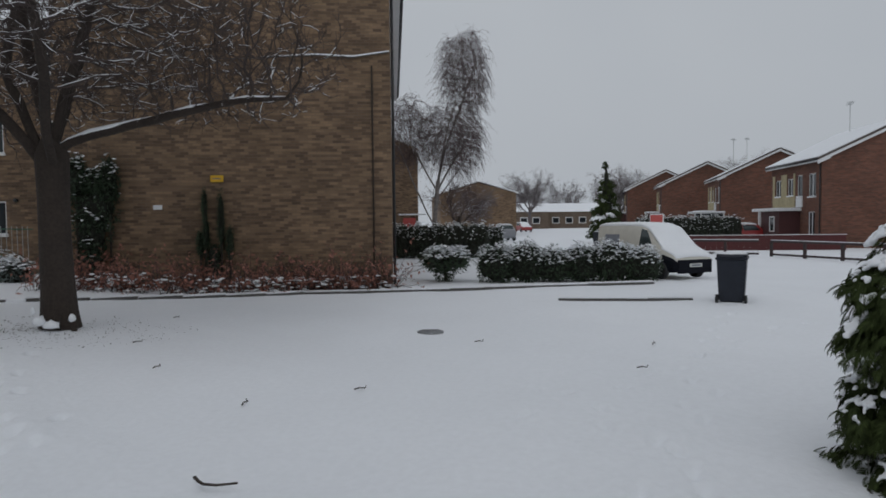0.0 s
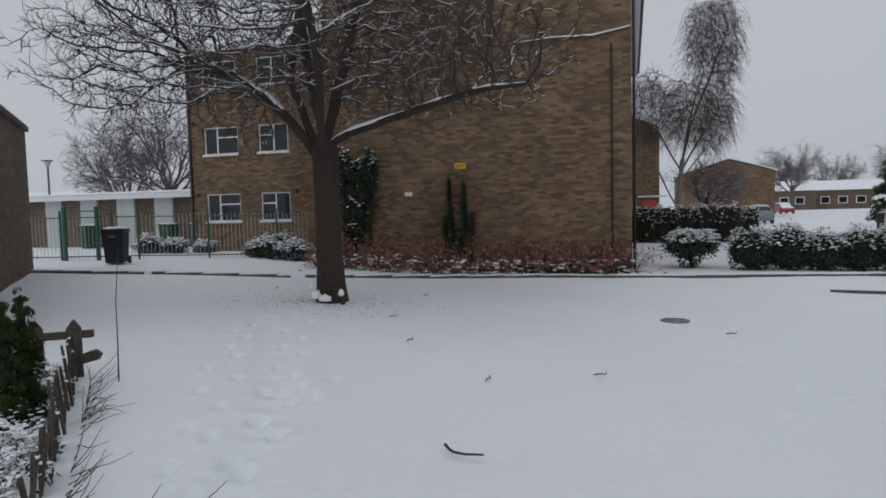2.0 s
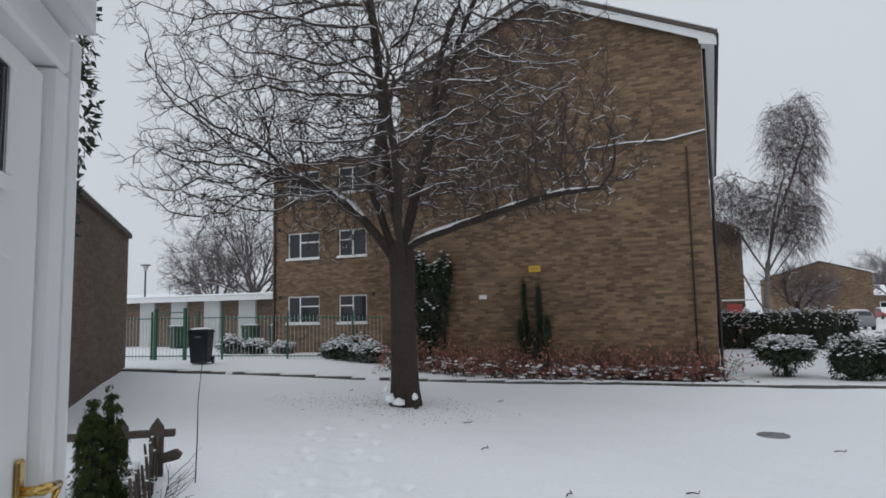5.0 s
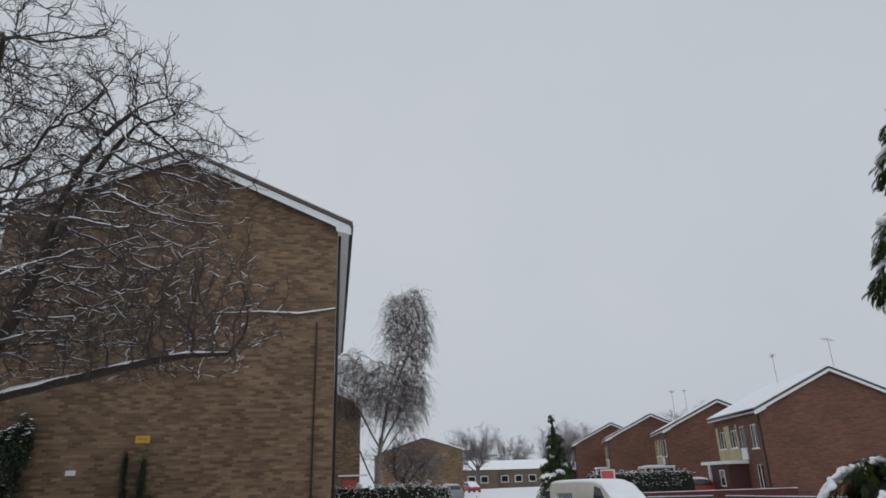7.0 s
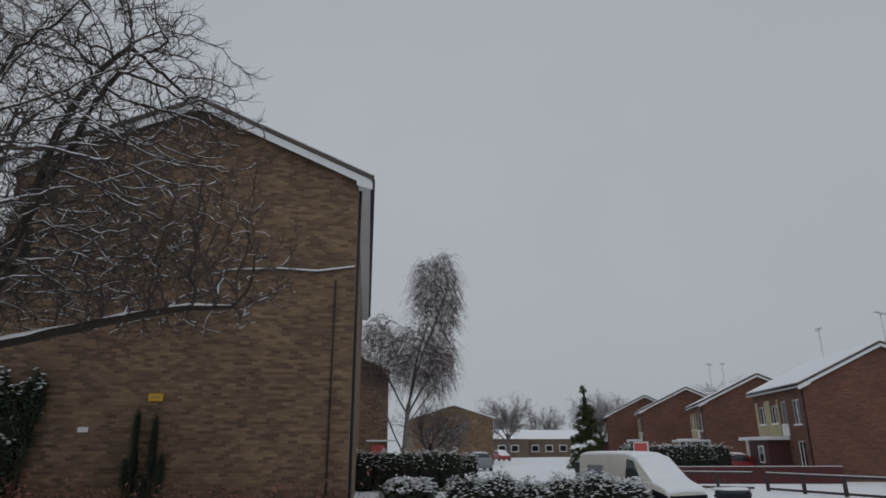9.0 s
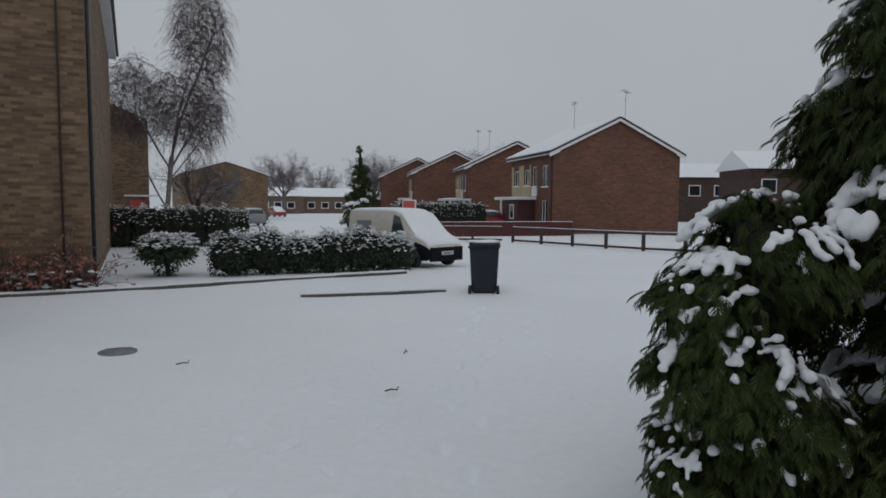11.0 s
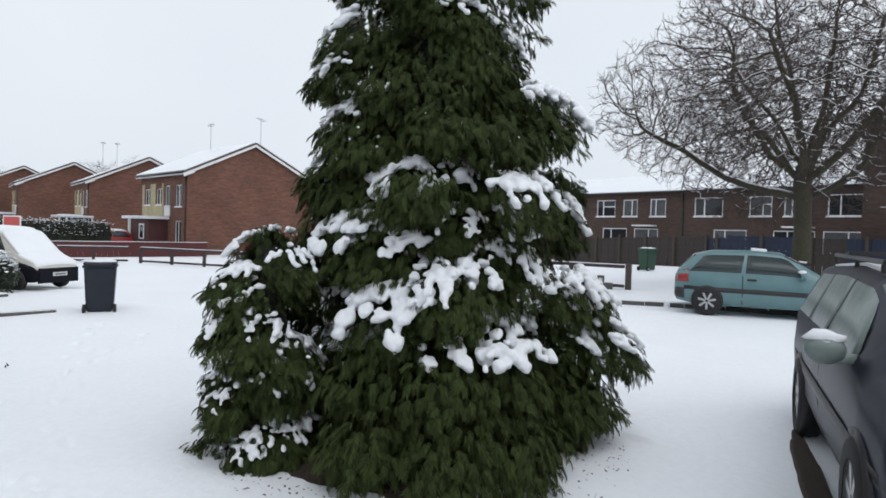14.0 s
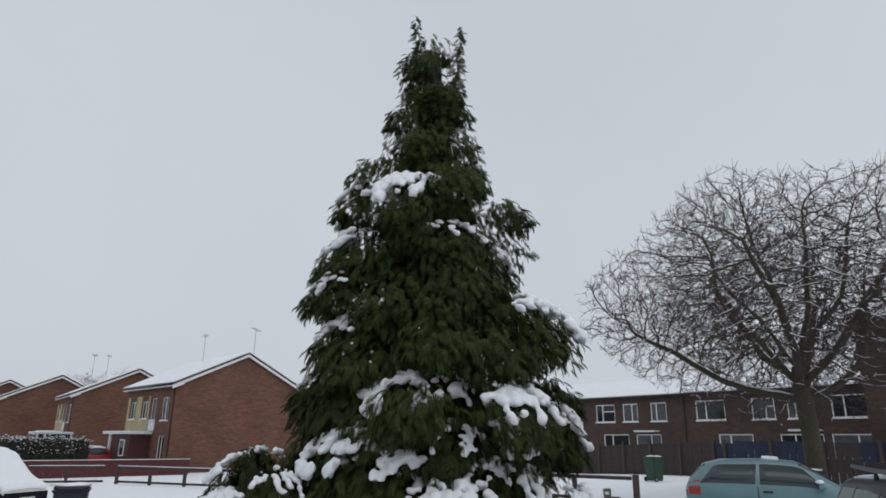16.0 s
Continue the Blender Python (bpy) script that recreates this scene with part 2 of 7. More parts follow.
def prism(bm, poly, y0, y1):
    """A polygon of (x, z) pairs drawn out along y."""
    f = [bm.verts.new((x, y0, z)) for x, z in poly]
    g = [bm.verts.new((x, y1, z)) for x, z in poly]
    n = len(poly)
    bm.faces.new(f)
    bm.faces.new(g[::-1])
    for i in range(n):
        j = (i + 1) % n
        bm.faces.new((f[j], f[i], g[i], g[j]))


def smooth01(a, b, v):
    s = min(1.0, max(0.0, (v - a) / (b - a)))
    return s * s * (3 - 2 * s)


def lie(x, y):
    """The height of the land."""
    if x < 0:
        return 0.45 * smooth01(2, 16, -x)
    return 0.015 * min(x, 60) * (1 - smooth01(8, 25, y))


def tubes(name, lines, sides, mat, parent, label=""):
    """Tapered tubes along polylines of (points, radii), in one mesh."""
    by_len = collections.defaultdict(list)
    for pts, rad in lines:
        by_len[len(pts)].append((pts, rad))
    verts, faces, base = [], [], 0
    an = 2 * math.pi * np.arange(sides) / sides
    for n, some in sorted(by_len.items()):
        if n < 2:
            continue
        p, r = np.array([q[0] for q in some], float), np.array([q[1] for q in some], float)
        t = np.empty_like(p)
        t[:, 1:-1], t[:, 0], t[:, -1] = p[:, 2:] - p[:, :-2], p[:, 1] - p[:, 0], p[:, -1] - p[:, -2]
        t /= np.linalg.norm(t, axis=2, keepdims=True) + 1e-9
        h = np.where(np.abs(t[:, :, 2:]) < 0.9, np.array((0.0, 0.0, 1.0)), np.array((1.0, 0.0, 0.0)))
        u = np.cross(t, h)
        u /= np.linalg.norm(u, axis=2, keepdims=True) + 1e-9
        w = np.cross(t, u)
        ring = p[:, :, None] + r[:, :, None, None] * (np.cos(an)[:, None] * u[:, :, None] + np.sin(an)[:, None] * w[:, :, None])
        verts.append(ring.reshape(-1, 3))
        m, k, i = np.meshgrid(np.arange(len(some)), np.arange(n - 1), np.arange(sides), indexing="ij")
        a = base + m * n * sides + k * sides
        j = (i + 1) % sides
        faces.append(np.stack([a + i, a + j, a + sides + j, a + sides + i], 3).reshape(-1, 4))
        base += len(some) * n * sides
    verts = np.concatenate(verts).tolist() if verts else []
    faces = np.concatenate(faces).tolist() if faces else []
    return mesh_object(name, verts, faces, mat, parent, label, True)


def limb_line(rng, start, way, length, r0, r1, n, wander, lift):
    """A bending branch: its points and radii. lift bends it up (or down, if negative)."""
    p, d = np.array(start, float), np.array(way, float)
    d /= np.linalg.norm(d)
    pts, rad = [p.copy()], [r0]
    for k in range(1, n):
        d = d + rng.normal(0, wander, 3) + np.array((0, 0, lift))
        d /= np.linalg.norm(d)
        p = p + d * length / (n - 1)
        pts.append(p.copy())
        rad.append(r0 + (r1 - r0) * k / (n - 1))
    return pts, rad


def side_way(rng, t, spread):
    v = rng.normal(0, 1, 3)
    v -= v.dot(t) * t
    v /= np.linalg.norm(v) + 1e-9
    return t * math.cos(spread) + v * math.sin(spread)


def bare_tree(name, label, m, seed, fork, r_trunk, limbs, counts, lengths, lifts, wander, bark, twig, snow=0.5, spread=(0.7, 0.75, 0.8), lean=(0, 0), group="", thin=1.0, heavy=1.0):
    """limbs: (azimuth degrees, rise degrees, length, start height). counts, lengths: side branches, twigs, twiglets."""
    rng = np.random.default_rng(seed)
    tree = thing(name, label, "tree", m, group)
    trunk = limb_line(rng, (0, 0, -0.1), (lean[0], lean[1], 1), fork + 0.5, r_trunk * 1.15, r_trunk * 0.75, 7, 0.02, 0.02)
    flare = (trunk[0], [r * (1.35 if k == 0 else 1.08 if k == 1 else 1) for k, r in enumerate(trunk[1])])
    level = [[flare], [], [], [], []]
    axis = np.array(trunk[0])
    for az, rise, length, z0 in limbs:
        k = min(len(axis) - 1, max(1, int((z0 + 0.1) / (fork + 0.5) * 6)))
        a, e = radians(az), radians(rise)
        way = (math.sin(a) * math.cos(e), math.cos(a) * math.cos(e), math.sin(e))
        r0 = r_trunk * (0.14 + 0.030 * length) * rng.uniform(0.75, 1.25) * min(thin, 1.2) * heavy
        level[1].append(limb_line(rng, axis[k], way, length, min(r0, r_trunk * 0.6), 0.009 * thin, 12, wander[0], lifts[0]))
    for lv in range(3):
        for pts, rad in level[lv + 1]:
            c = counts[lv]
            c = max(2, int(c * rng.uniform(0.7, 1.25)))
            for q in range(c):
                s = 0.22 + 0.78 * (q + rng.uniform(0, 1)) / c if lv == 0 else rng.uniform(0.15, 1.0)
                k = min(len(pts) - 2, int(s * (len(pts) - 1)))
                fr = s * (len(pts) - 1) - k
                p = pts[k] * (1 - fr) + pts[k + 1] * fr
                t = pts[k + 1] - pts[k]
                t = t / np.linalg.norm(t)
                r = rad[k] * (1 - fr) + rad[k + 1] * fr
                ln = lengths[lv] * rng.uniform(0.6, 1.25) * (1.1 - 0.3 * s)
                n = (8, 5, 3)[lv]
                tip = (0.006, 0.004, 0.0025)[lv] * thin
                level[lv + 2].append(limb_line(rng, p, side_way(rng, t, spread[lv] * rng.uniform(0.7, 1.2)), ln, max(tip, min(r * 0.7, (0.034, 0.009, 0.0042)[lv] * thin)), tip, n, wander[min(lv + 1, 2)], lifts[lv + 1]))
    tubes("trunk", level[0], 12, bark, tree)
    tubes("limb", level[1], 7, bark, tree)["kind"] = "stuff"
    tubes("branch", level[2], 5, twig, tree)["kind"] = "stuff"
    tubes("twig", level[3] + level[4], 3, twig, tree)["kind"] = "stuff"
    if snow:
        caps = []
        for lv in (1, 2, 3):
            for pts, rad in level[lv]:
                if lv > 1 and rng.uniform() > snow:
                    continue
                k = 0
                while k < len(pts) - 1:
                    run = int(rng.integers(2, 5))
                    seg = list(range(k, min(len(pts), k + run + 1)))
                    k += run + (1 if rng.uniform() > 0.6 else 0)
                    if len(seg) < 2:
                        continue
                    d = pts[seg[-1]] - pts[seg[0]]
                    if abs(d[2]) > 0.82 * np.linalg.norm(d):
                        continue
                    caps.append(([pts[i] + np.array((0, 0, rad[i] * 0.70 + 0.001)) for i in seg], [max(0.0028 * thin, rad[i] * 0.62) * (0.5 if i in (seg[0], seg[-1]) else 1) for i in seg]))
        tubes("snow", caps, 4, SNOW, tree, "thin lines of snow lying along branches")["kind"] = "stuff"
    return tree


def grown_tree(name, label, m, seed, fork, r_trunk, limbs, clouds, n, bark, twig, snow=0.5, step=0.17, lean=(0, 0), hang=None, spur=(0.10, 0.30), tip=0.0055, full=0.75, bend=0.10):
    """A bare tree whose branches grow towards free room in its crown. limbs: (azimuth, rise, length, start height, lift); clouds: (centre, radii, share)."""
    rng = np.random.default_rng(seed)
    tree = thing(name, label, "tree", m)
    pos, par = [], []

    def chain_in(pts, at):
        for p in pts:
            pos.append(np.array(p, float))
            par.append(at)
            at = len(pos) - 1
        return at

    trunk, _ = limb_line(rng, (0, 0, -0.1), (lean[0], lean[1], 1), fork + 0.1, 1, 1, 9, 0.018, 0.02)
    chain_in(trunk, -1)
    for az, rise, length, z0, lift in limbs:
        a, e = radians(az), radians(rise)
        at = max(3, min(8, round((z0 + 0.1) / (fork + 0.1) * 8)))
        pts, _ = limb_line(rng, pos[at], (math.sin(a) * math.cos(e), math.cos(a) * math.cos(e), math.sin(e)), length, 1, 1, max(6, int(length / 0.3)), bend, lift)
        chain_in(pts[1:], at)
    goal = []
    for c, r, share in clouds:
        d = rng.normal(0, 1, (int(n * share), 3))
        d /= np.linalg.norm(d, axis=1, keepdims=True)
        goal.append(np.array(c) + d * np.array(r) * rng.uniform(0.06, 1.0, (len(d), 1)) ** (1 / 2.4) * (1 + 0.10 * np.sin(5 * d[:, :1] + seed) + 0.08 * np.sin(7 * d[:, 1:2])))
    goal = np.concatenate(goal)
    best, who = np.full(len(goal), 9.0), np.zeros(len(goal), int)
    fresh = list(range(9, len(pos)))
    for turn in range(70):
        q = np.array([pos[i] for i in fresh])
        dd = np.linalg.norm(goal[:, None] - q[None], axis=2)
        k = dd.argmin(1)
        near = dd[np.arange(len(goal)), k]
        won = near < best
        best[won] = near[won]
        who[won] = np.array(fresh)[k[won]]
        keep = best > step * 1.25
        goal, best, who = goal[keep], best[keep], who[keep]
        pull = {}
        for i in np.nonzero(best < 1.7)[0]:
            v = goal[i] - pos[who[i]]
            pull.setdefault(int(who[i]), []).append(v / np.linalg.norm(v))
        if not pull:
            break
        fresh = []
        for i, vs in pull.items():
            v = np.mean(vs, 0) + rng.normal(0, 0.20, 3)
            if par[i] >= 0:
                u = pos[i] - pos[par[i]]
                v = v + 0.35 * u / (np.linalg.norm(u) + 1e-9)
            v /= np.linalg.norm(v) + 1e-9
            pos.append(pos[i] + v * step * rng.uniform(0.8, 1.15))
            par.append(i)
            fresh.append(len(pos) - 1)
    count = len(pos)
    kids = [[] for _ in range(count)]
    for i in range(count):
        if par[i] >= 0:
            kids[par[i]].append(i)
    area = np.zeros(count)
    for i in range(count - 1, -1, -1):
        area[i] = sum(area[k] for k in kids[i]) if kids[i] else 1.0
    rad = tip * area ** 0.43
    rad = np.minimum(rad, r_trunk * 0.48)
    for i in range(9):
        rad[i] = r_trunk * (1.38, 1.14, 1.05, 1.0, 0.98, 0.96, 0.97, 1.0, 1.04)[i]
    lines = []
    heads = [(0, None)]
    while heads:
        i, root = heads.pop()
        pts, rr = ([pos[root]], [min(rad[root] * 0.8, rad[i])]) if root is not None else ([], [])
        while True:
            pts.append(pos[i])
            rr.append(min(rad[i], rr[-1] * 1.02) if rr and root is not None else rad[i])
            if not kids[i]:
                break
            order = sorted(kids[i], key=lambda k: -area[k])
            heads += [(k, i) for k in order[1:]]
            i = order[0]
        lines.append((pts, rr))
    limb = [l for l in lines if l[1][0] > 0.035]
    thin = [l for l in lines if l[1][0] <= 0.035]
    tubes("trunk", limb[:1], 14, bark, tree)
    tubes("limb", limb[1:], 8, bark, tree)["kind"] = "stuff"
    tubes("branch", thin, 5, twig, tree)["kind"] = "stuff"
    spurs = []
    for i in range(9, count):
        if rad[i] > 0.02:
            continue
        u = pos[i] - pos[par[i]]
        u /= np.linalg.norm(u) + 1e-9
        if hang:
            for k in range(3):
                spurs.append(limb_line(rng, pos[i], u * 0.8 + np.array((rng.normal(0, 0.5), rng.normal(0, 0.5), 0.1)), rng.uniform(*hang[:2]), tip * 0.9, tip * 0.55, 7, 0.10, -0.42))
        else:
            for k in range(int(rng.integers(1, 4)) + (2 if not kids[i] else 0)):
                spurs.append(limb_line(rng, pos[i], side_way(rng, u, rng.uniform(0.3, 1.0)), rng.uniform(*spur), tip * 0.8, tip * 0.5, 4, 0.22, 0.10))
    tubes("twig", spurs, 3, twig, tree)["kind"] = "stuff"
    caps = []
    for pts, rr in lines[1:] + [l for l in spurs if rng.uniform() < 0.12]:
        run = []
        for k in range(len(pts)):
            d = pts[min(k + 1, len(pts) - 1)] - pts[max(k - 1, 0)]
            flat = abs(d[2]) < full * np.linalg.norm(d)
            if flat and rng.uniform() < (0.93 if run else snow):
                run.append(k)
            if (not flat or k == len(pts) - 1 or rng.uniform() < 0.1) and run:
                if len(run) > 1:
                    caps.append(([pts[i] + np.array((0, 0, rr[i] * 0.62 + 0.002)) for i in run], [max(tip * 0.95, rr[i] * 0.70) * (0.55 if i in (run[0], run[-1]) else 1) * rng.uniform(0.8, 1.25) for i in run]))
                run = []
    tubes("snow", caps, 5, SNOW, tree, "thin lines of snow lying along branches")["kind"] = "stuff"
    return tree


def scatter(name, tmpl_v, tmpl_f, mats, mat, parent, label=""):
    """Many copies of one small shape, joined: mats is an array (n, 3, 4)."""
    tv = np.c_[np.array(tmpl_v, float), np.ones(len(tmpl_v))]
    v = np.einsum("nij,kj->nki", mats, tv).reshape(-1, 3)
    tf = [np.array(f) for f in tmpl_f]
    k = len(tmpl_v)
    faces = []
    for i in range(len(mats)):
        faces += [tuple(f + i * k) for f in tf]
    ob = mesh_object(name, v.tolist(), [tuple(int(a) for a in f) for f in faces], mat, parent, label)
    ob["kind"] = "stuff"
    return ob


def frames_from(p, way, up, size):
    """Poses (n, 3, 4) with local x along way and z near up."""
    way = way / np.linalg.norm(way, axis=1, keepdims=True)
    y = np.cross(up, way)
    y /= np.linalg.norm(y, axis=1, keepdims=True) + 1e-9
    z = np.cross(way, y)
    s = size[:, None]
    return np.stack([way * s, y * s, z * s, p], axis=2)


def ball_template():
    bm = bmesh.new()
    bmesh.ops.create_icosphere(bm, subdivisions=2, radius=1)
    v = [tuple(a.co) for a in bm.verts]
    f = [tuple(b.index for b in a.verts) for a in bm.faces]
    bm.free()
    return v, f


BALL_V, BALL_F = ball_template()


def snow_lumps(name, spots, parent, label="", seed=3):
    """Soft lumps of snow: spots are (x, y, z, rx, ry, rz, turn)."""
    verts, faces = [], []
    bv = np.array(BALL_V)
    for i, (x, y, z, rx, ry, rz, turn) in enumerate(spots):
        off = Vector((i * 3.7 + seed, i * 1.3, seed))
        amp = np.array([1 + 0.45 * noise.noise(Vector(b) * 1.6 + off) for b in BALL_V])
        q = bv * amp[:, None]
        q[:, 2] = np.where(q[:, 2] < 0, q[:, 2] * 0.45, q[:, 2])
        c, s = math.cos(turn), math.sin(turn)
        qx, qy = q[:, 0] * rx, q[:, 1] * ry
        base = len(verts)
        verts += list(zip((x + c * qx - s * qy).tolist(), (y + s * qx + c * qy).tolist(), (z + q[:, 2] * rz).tolist()))
        faces += [tuple(a + base for a in f) for f in BALL_F]
    ob = mesh_object(name, verts, faces, SNOW, parent, label, True)
    ob["kind"] = "stuff"
    return ob


BALL_VEC = [Vector(b) for b in BALL_V]


def snow_drape(spots, seed):
    """Lumps of snow caught on single sprays: spots are (place, way of the spray, size)."""
    rng = np.random.default_rng(seed + 900)
    bv = np.array(BALL_V)
    verts, faces = [], []
    for i, (p, way, r) in enumerate(spots):
        w = np.array((way[0], way[1], max(way[2], -1.1) * 0.7))
        w /= np.linalg.norm(w) + 1e-9
        side = np.cross((0, 0, 1.0), w)
        side /= np.linalg.norm(side) + 1e-9
        up = np.cross(w, side)
        off = Vector((i * 3.1, seed * 2.7, i * 1.9))
        amp = np.array([1 + 0.5 * noise.noise(v * 1.3 + off) for v in BALL_VEC])
        g = bv * amp[:, None]
        x = g[:, :1] * w * r * rng.uniform(0.9, 1.35) + g[:, 1:2] * side * r * 0.85 + g[:, 2:] * up * r * 0.72 + p
        base = len(verts)
        verts += x.tolist()
        faces += [(f[0] + base, f[1] + base, f[2] + base) for f in BALL_F]
    return verts, faces


def melt(ob, voxel, rounds):
    """Runs touching lumps together into one soft skin."""
    a = ob.modifiers.new("join", "REMESH")
    a.mode, a.voxel_size, a.use_smooth_shade = "VOXEL", voxel, True
    b = ob.modifiers.new("soften", "SMOOTH")
    b.factor, b.iterations = 0.5, rounds


LEAF_V = [(0, 0, 0), (0.35, 0.22, 0.03), (0.45, 0, -0.03), (0.35, -0.22, 0.03), (1, 0, -0.06)]
LEAF_F = [(0, 2, 1), (0, 3, 2), (1, 2, 4), (2, 3, 4)]


def leafy(parent, seed, centre, radii, n, size, mat, boxy=2.0, droop=0.0, snow=0.45, floor=None, leaf_name="leaves"):
    """Leaves in the outer skin of a rounded block, snow on the upper ones. boxy: 2 is an ellipsoid, more is squarer."""
    rng = np.random.default_rng(seed)
    d = rng.normal(0, 1, (n, 3))
    d /= (np.abs(d) ** boxy).sum(1, keepdims=True) ** (1 / boxy)
    skin = rng.uniform(0.78, 1.06, (n, 1)) * (1 + 0.10 * np.sin(d[:, :1] * 7 + seed) + 0.08 * np.sin(d[:, 1:2] * 9 + 2 * seed))
    p = d * np.array(radii) * skin + np.array(centre)
    if floor is not None:
        p[:, 2] = np.maximum(p[:, 2], floor + rng.uniform(0, 0.06, n))
    way = d * 0.7 + rng.normal(0, 0.6, (n, 3)) + np.array((0, 0, -droop))
    up = d + rng.normal(0, 0.3, (n, 3)) + np.array((0, 0, 0.6))
    mm = frames_from(p, way, up, size * rng.uniform(0.6, 1.3, n))
    scatter(leaf_name, LEAF_V, LEAF_F, mm, mat, parent)
    if snow:
        pick = (d[:, 2] > 0.12) & (rng.uniform(0, 1, n) < snow * (0.35 + d[:, 2]))
        q = mm[pick].copy()
        flat = frames_from(p[pick] + np.array((0, 0, size * 0.12)), way[pick] * np.array((1, 1, 0.4)), np.tile((0.0, 0.0, 1.0), (pick.sum(), 1)), size * rng.uniform(0.8, 1.5, pick.sum()))
        flat[:, :, 1] *= 1.7
        v = [(0, 0, 0.04), (0.35, 0.3, 0.1), (0.45, 0, 0.18), (0.35, -0.3, 0.1), (1, 0, 0.0), (0.45, 0, -0.06)]
        f = LEAF_F + [(0, 1, 5), (1, 4, 5), (5, 3, 0), (4, 3, 5)]
        scatter("snow", v, f, flat, SNOW, parent, "snow lying on the leaves")


# added solid blob inside the leaves, coloured as the shade between them
def dark_core(parent, centre, radii, boxy=2.0, k=0.82, seed=0, floor=None, name="shade_filler_core"):
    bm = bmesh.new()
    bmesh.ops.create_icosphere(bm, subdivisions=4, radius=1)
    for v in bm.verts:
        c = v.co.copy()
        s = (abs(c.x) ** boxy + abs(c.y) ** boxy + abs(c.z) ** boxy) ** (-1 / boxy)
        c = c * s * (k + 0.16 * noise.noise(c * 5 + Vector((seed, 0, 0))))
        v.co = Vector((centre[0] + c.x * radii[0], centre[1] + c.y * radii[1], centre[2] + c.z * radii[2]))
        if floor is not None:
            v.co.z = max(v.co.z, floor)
    return part(name, bm, SHADE_CORE, parent)


# ---- ground: one sheet of snow to the horizon ----
def spaced(stops):
    out = []
    for (a, b, step) in stops:
        out += list(np.arange(a, b, step))
    return out + [stops[-1][1]]


def trodden():
    """Footprints: (x, y, turn) along a few trails."""
    rng = np.random.default_rng(11)
    marks = []
    for a, b, n in (((-2.2, 2.4), (-6.0, 9.0), 15), ((-2.6, 2.2), (-6.8, 8.6), 15), ((-3.0, 3.3), (-4.0, 6.5), 7), ((1.2, 3.6), (5.4, 12.2), 17), ((2.3, 2.2), (1.0, 7.5), 8), ((5.6, 1.3), (6.3, 8.5), 9), ((0.8, 6.0), (6.5, 11.0), 11)):
        for i in range(n):
            s = (i + rng.uniform(-0.2, 0.2)) / n
            dx, dy = b[0] - a[0], b[1] - a[1]
            ln = math.hypot(dx, dy)
            side = (0.11 if i % 2 else -0.11) + rng.uniform(-0.08, 0.08)
            marks.append((a[0] + dx * s - dy / ln * side, a[1] + dy * s + dx / ln * side, math.atan2(dy, dx)))
    return marks


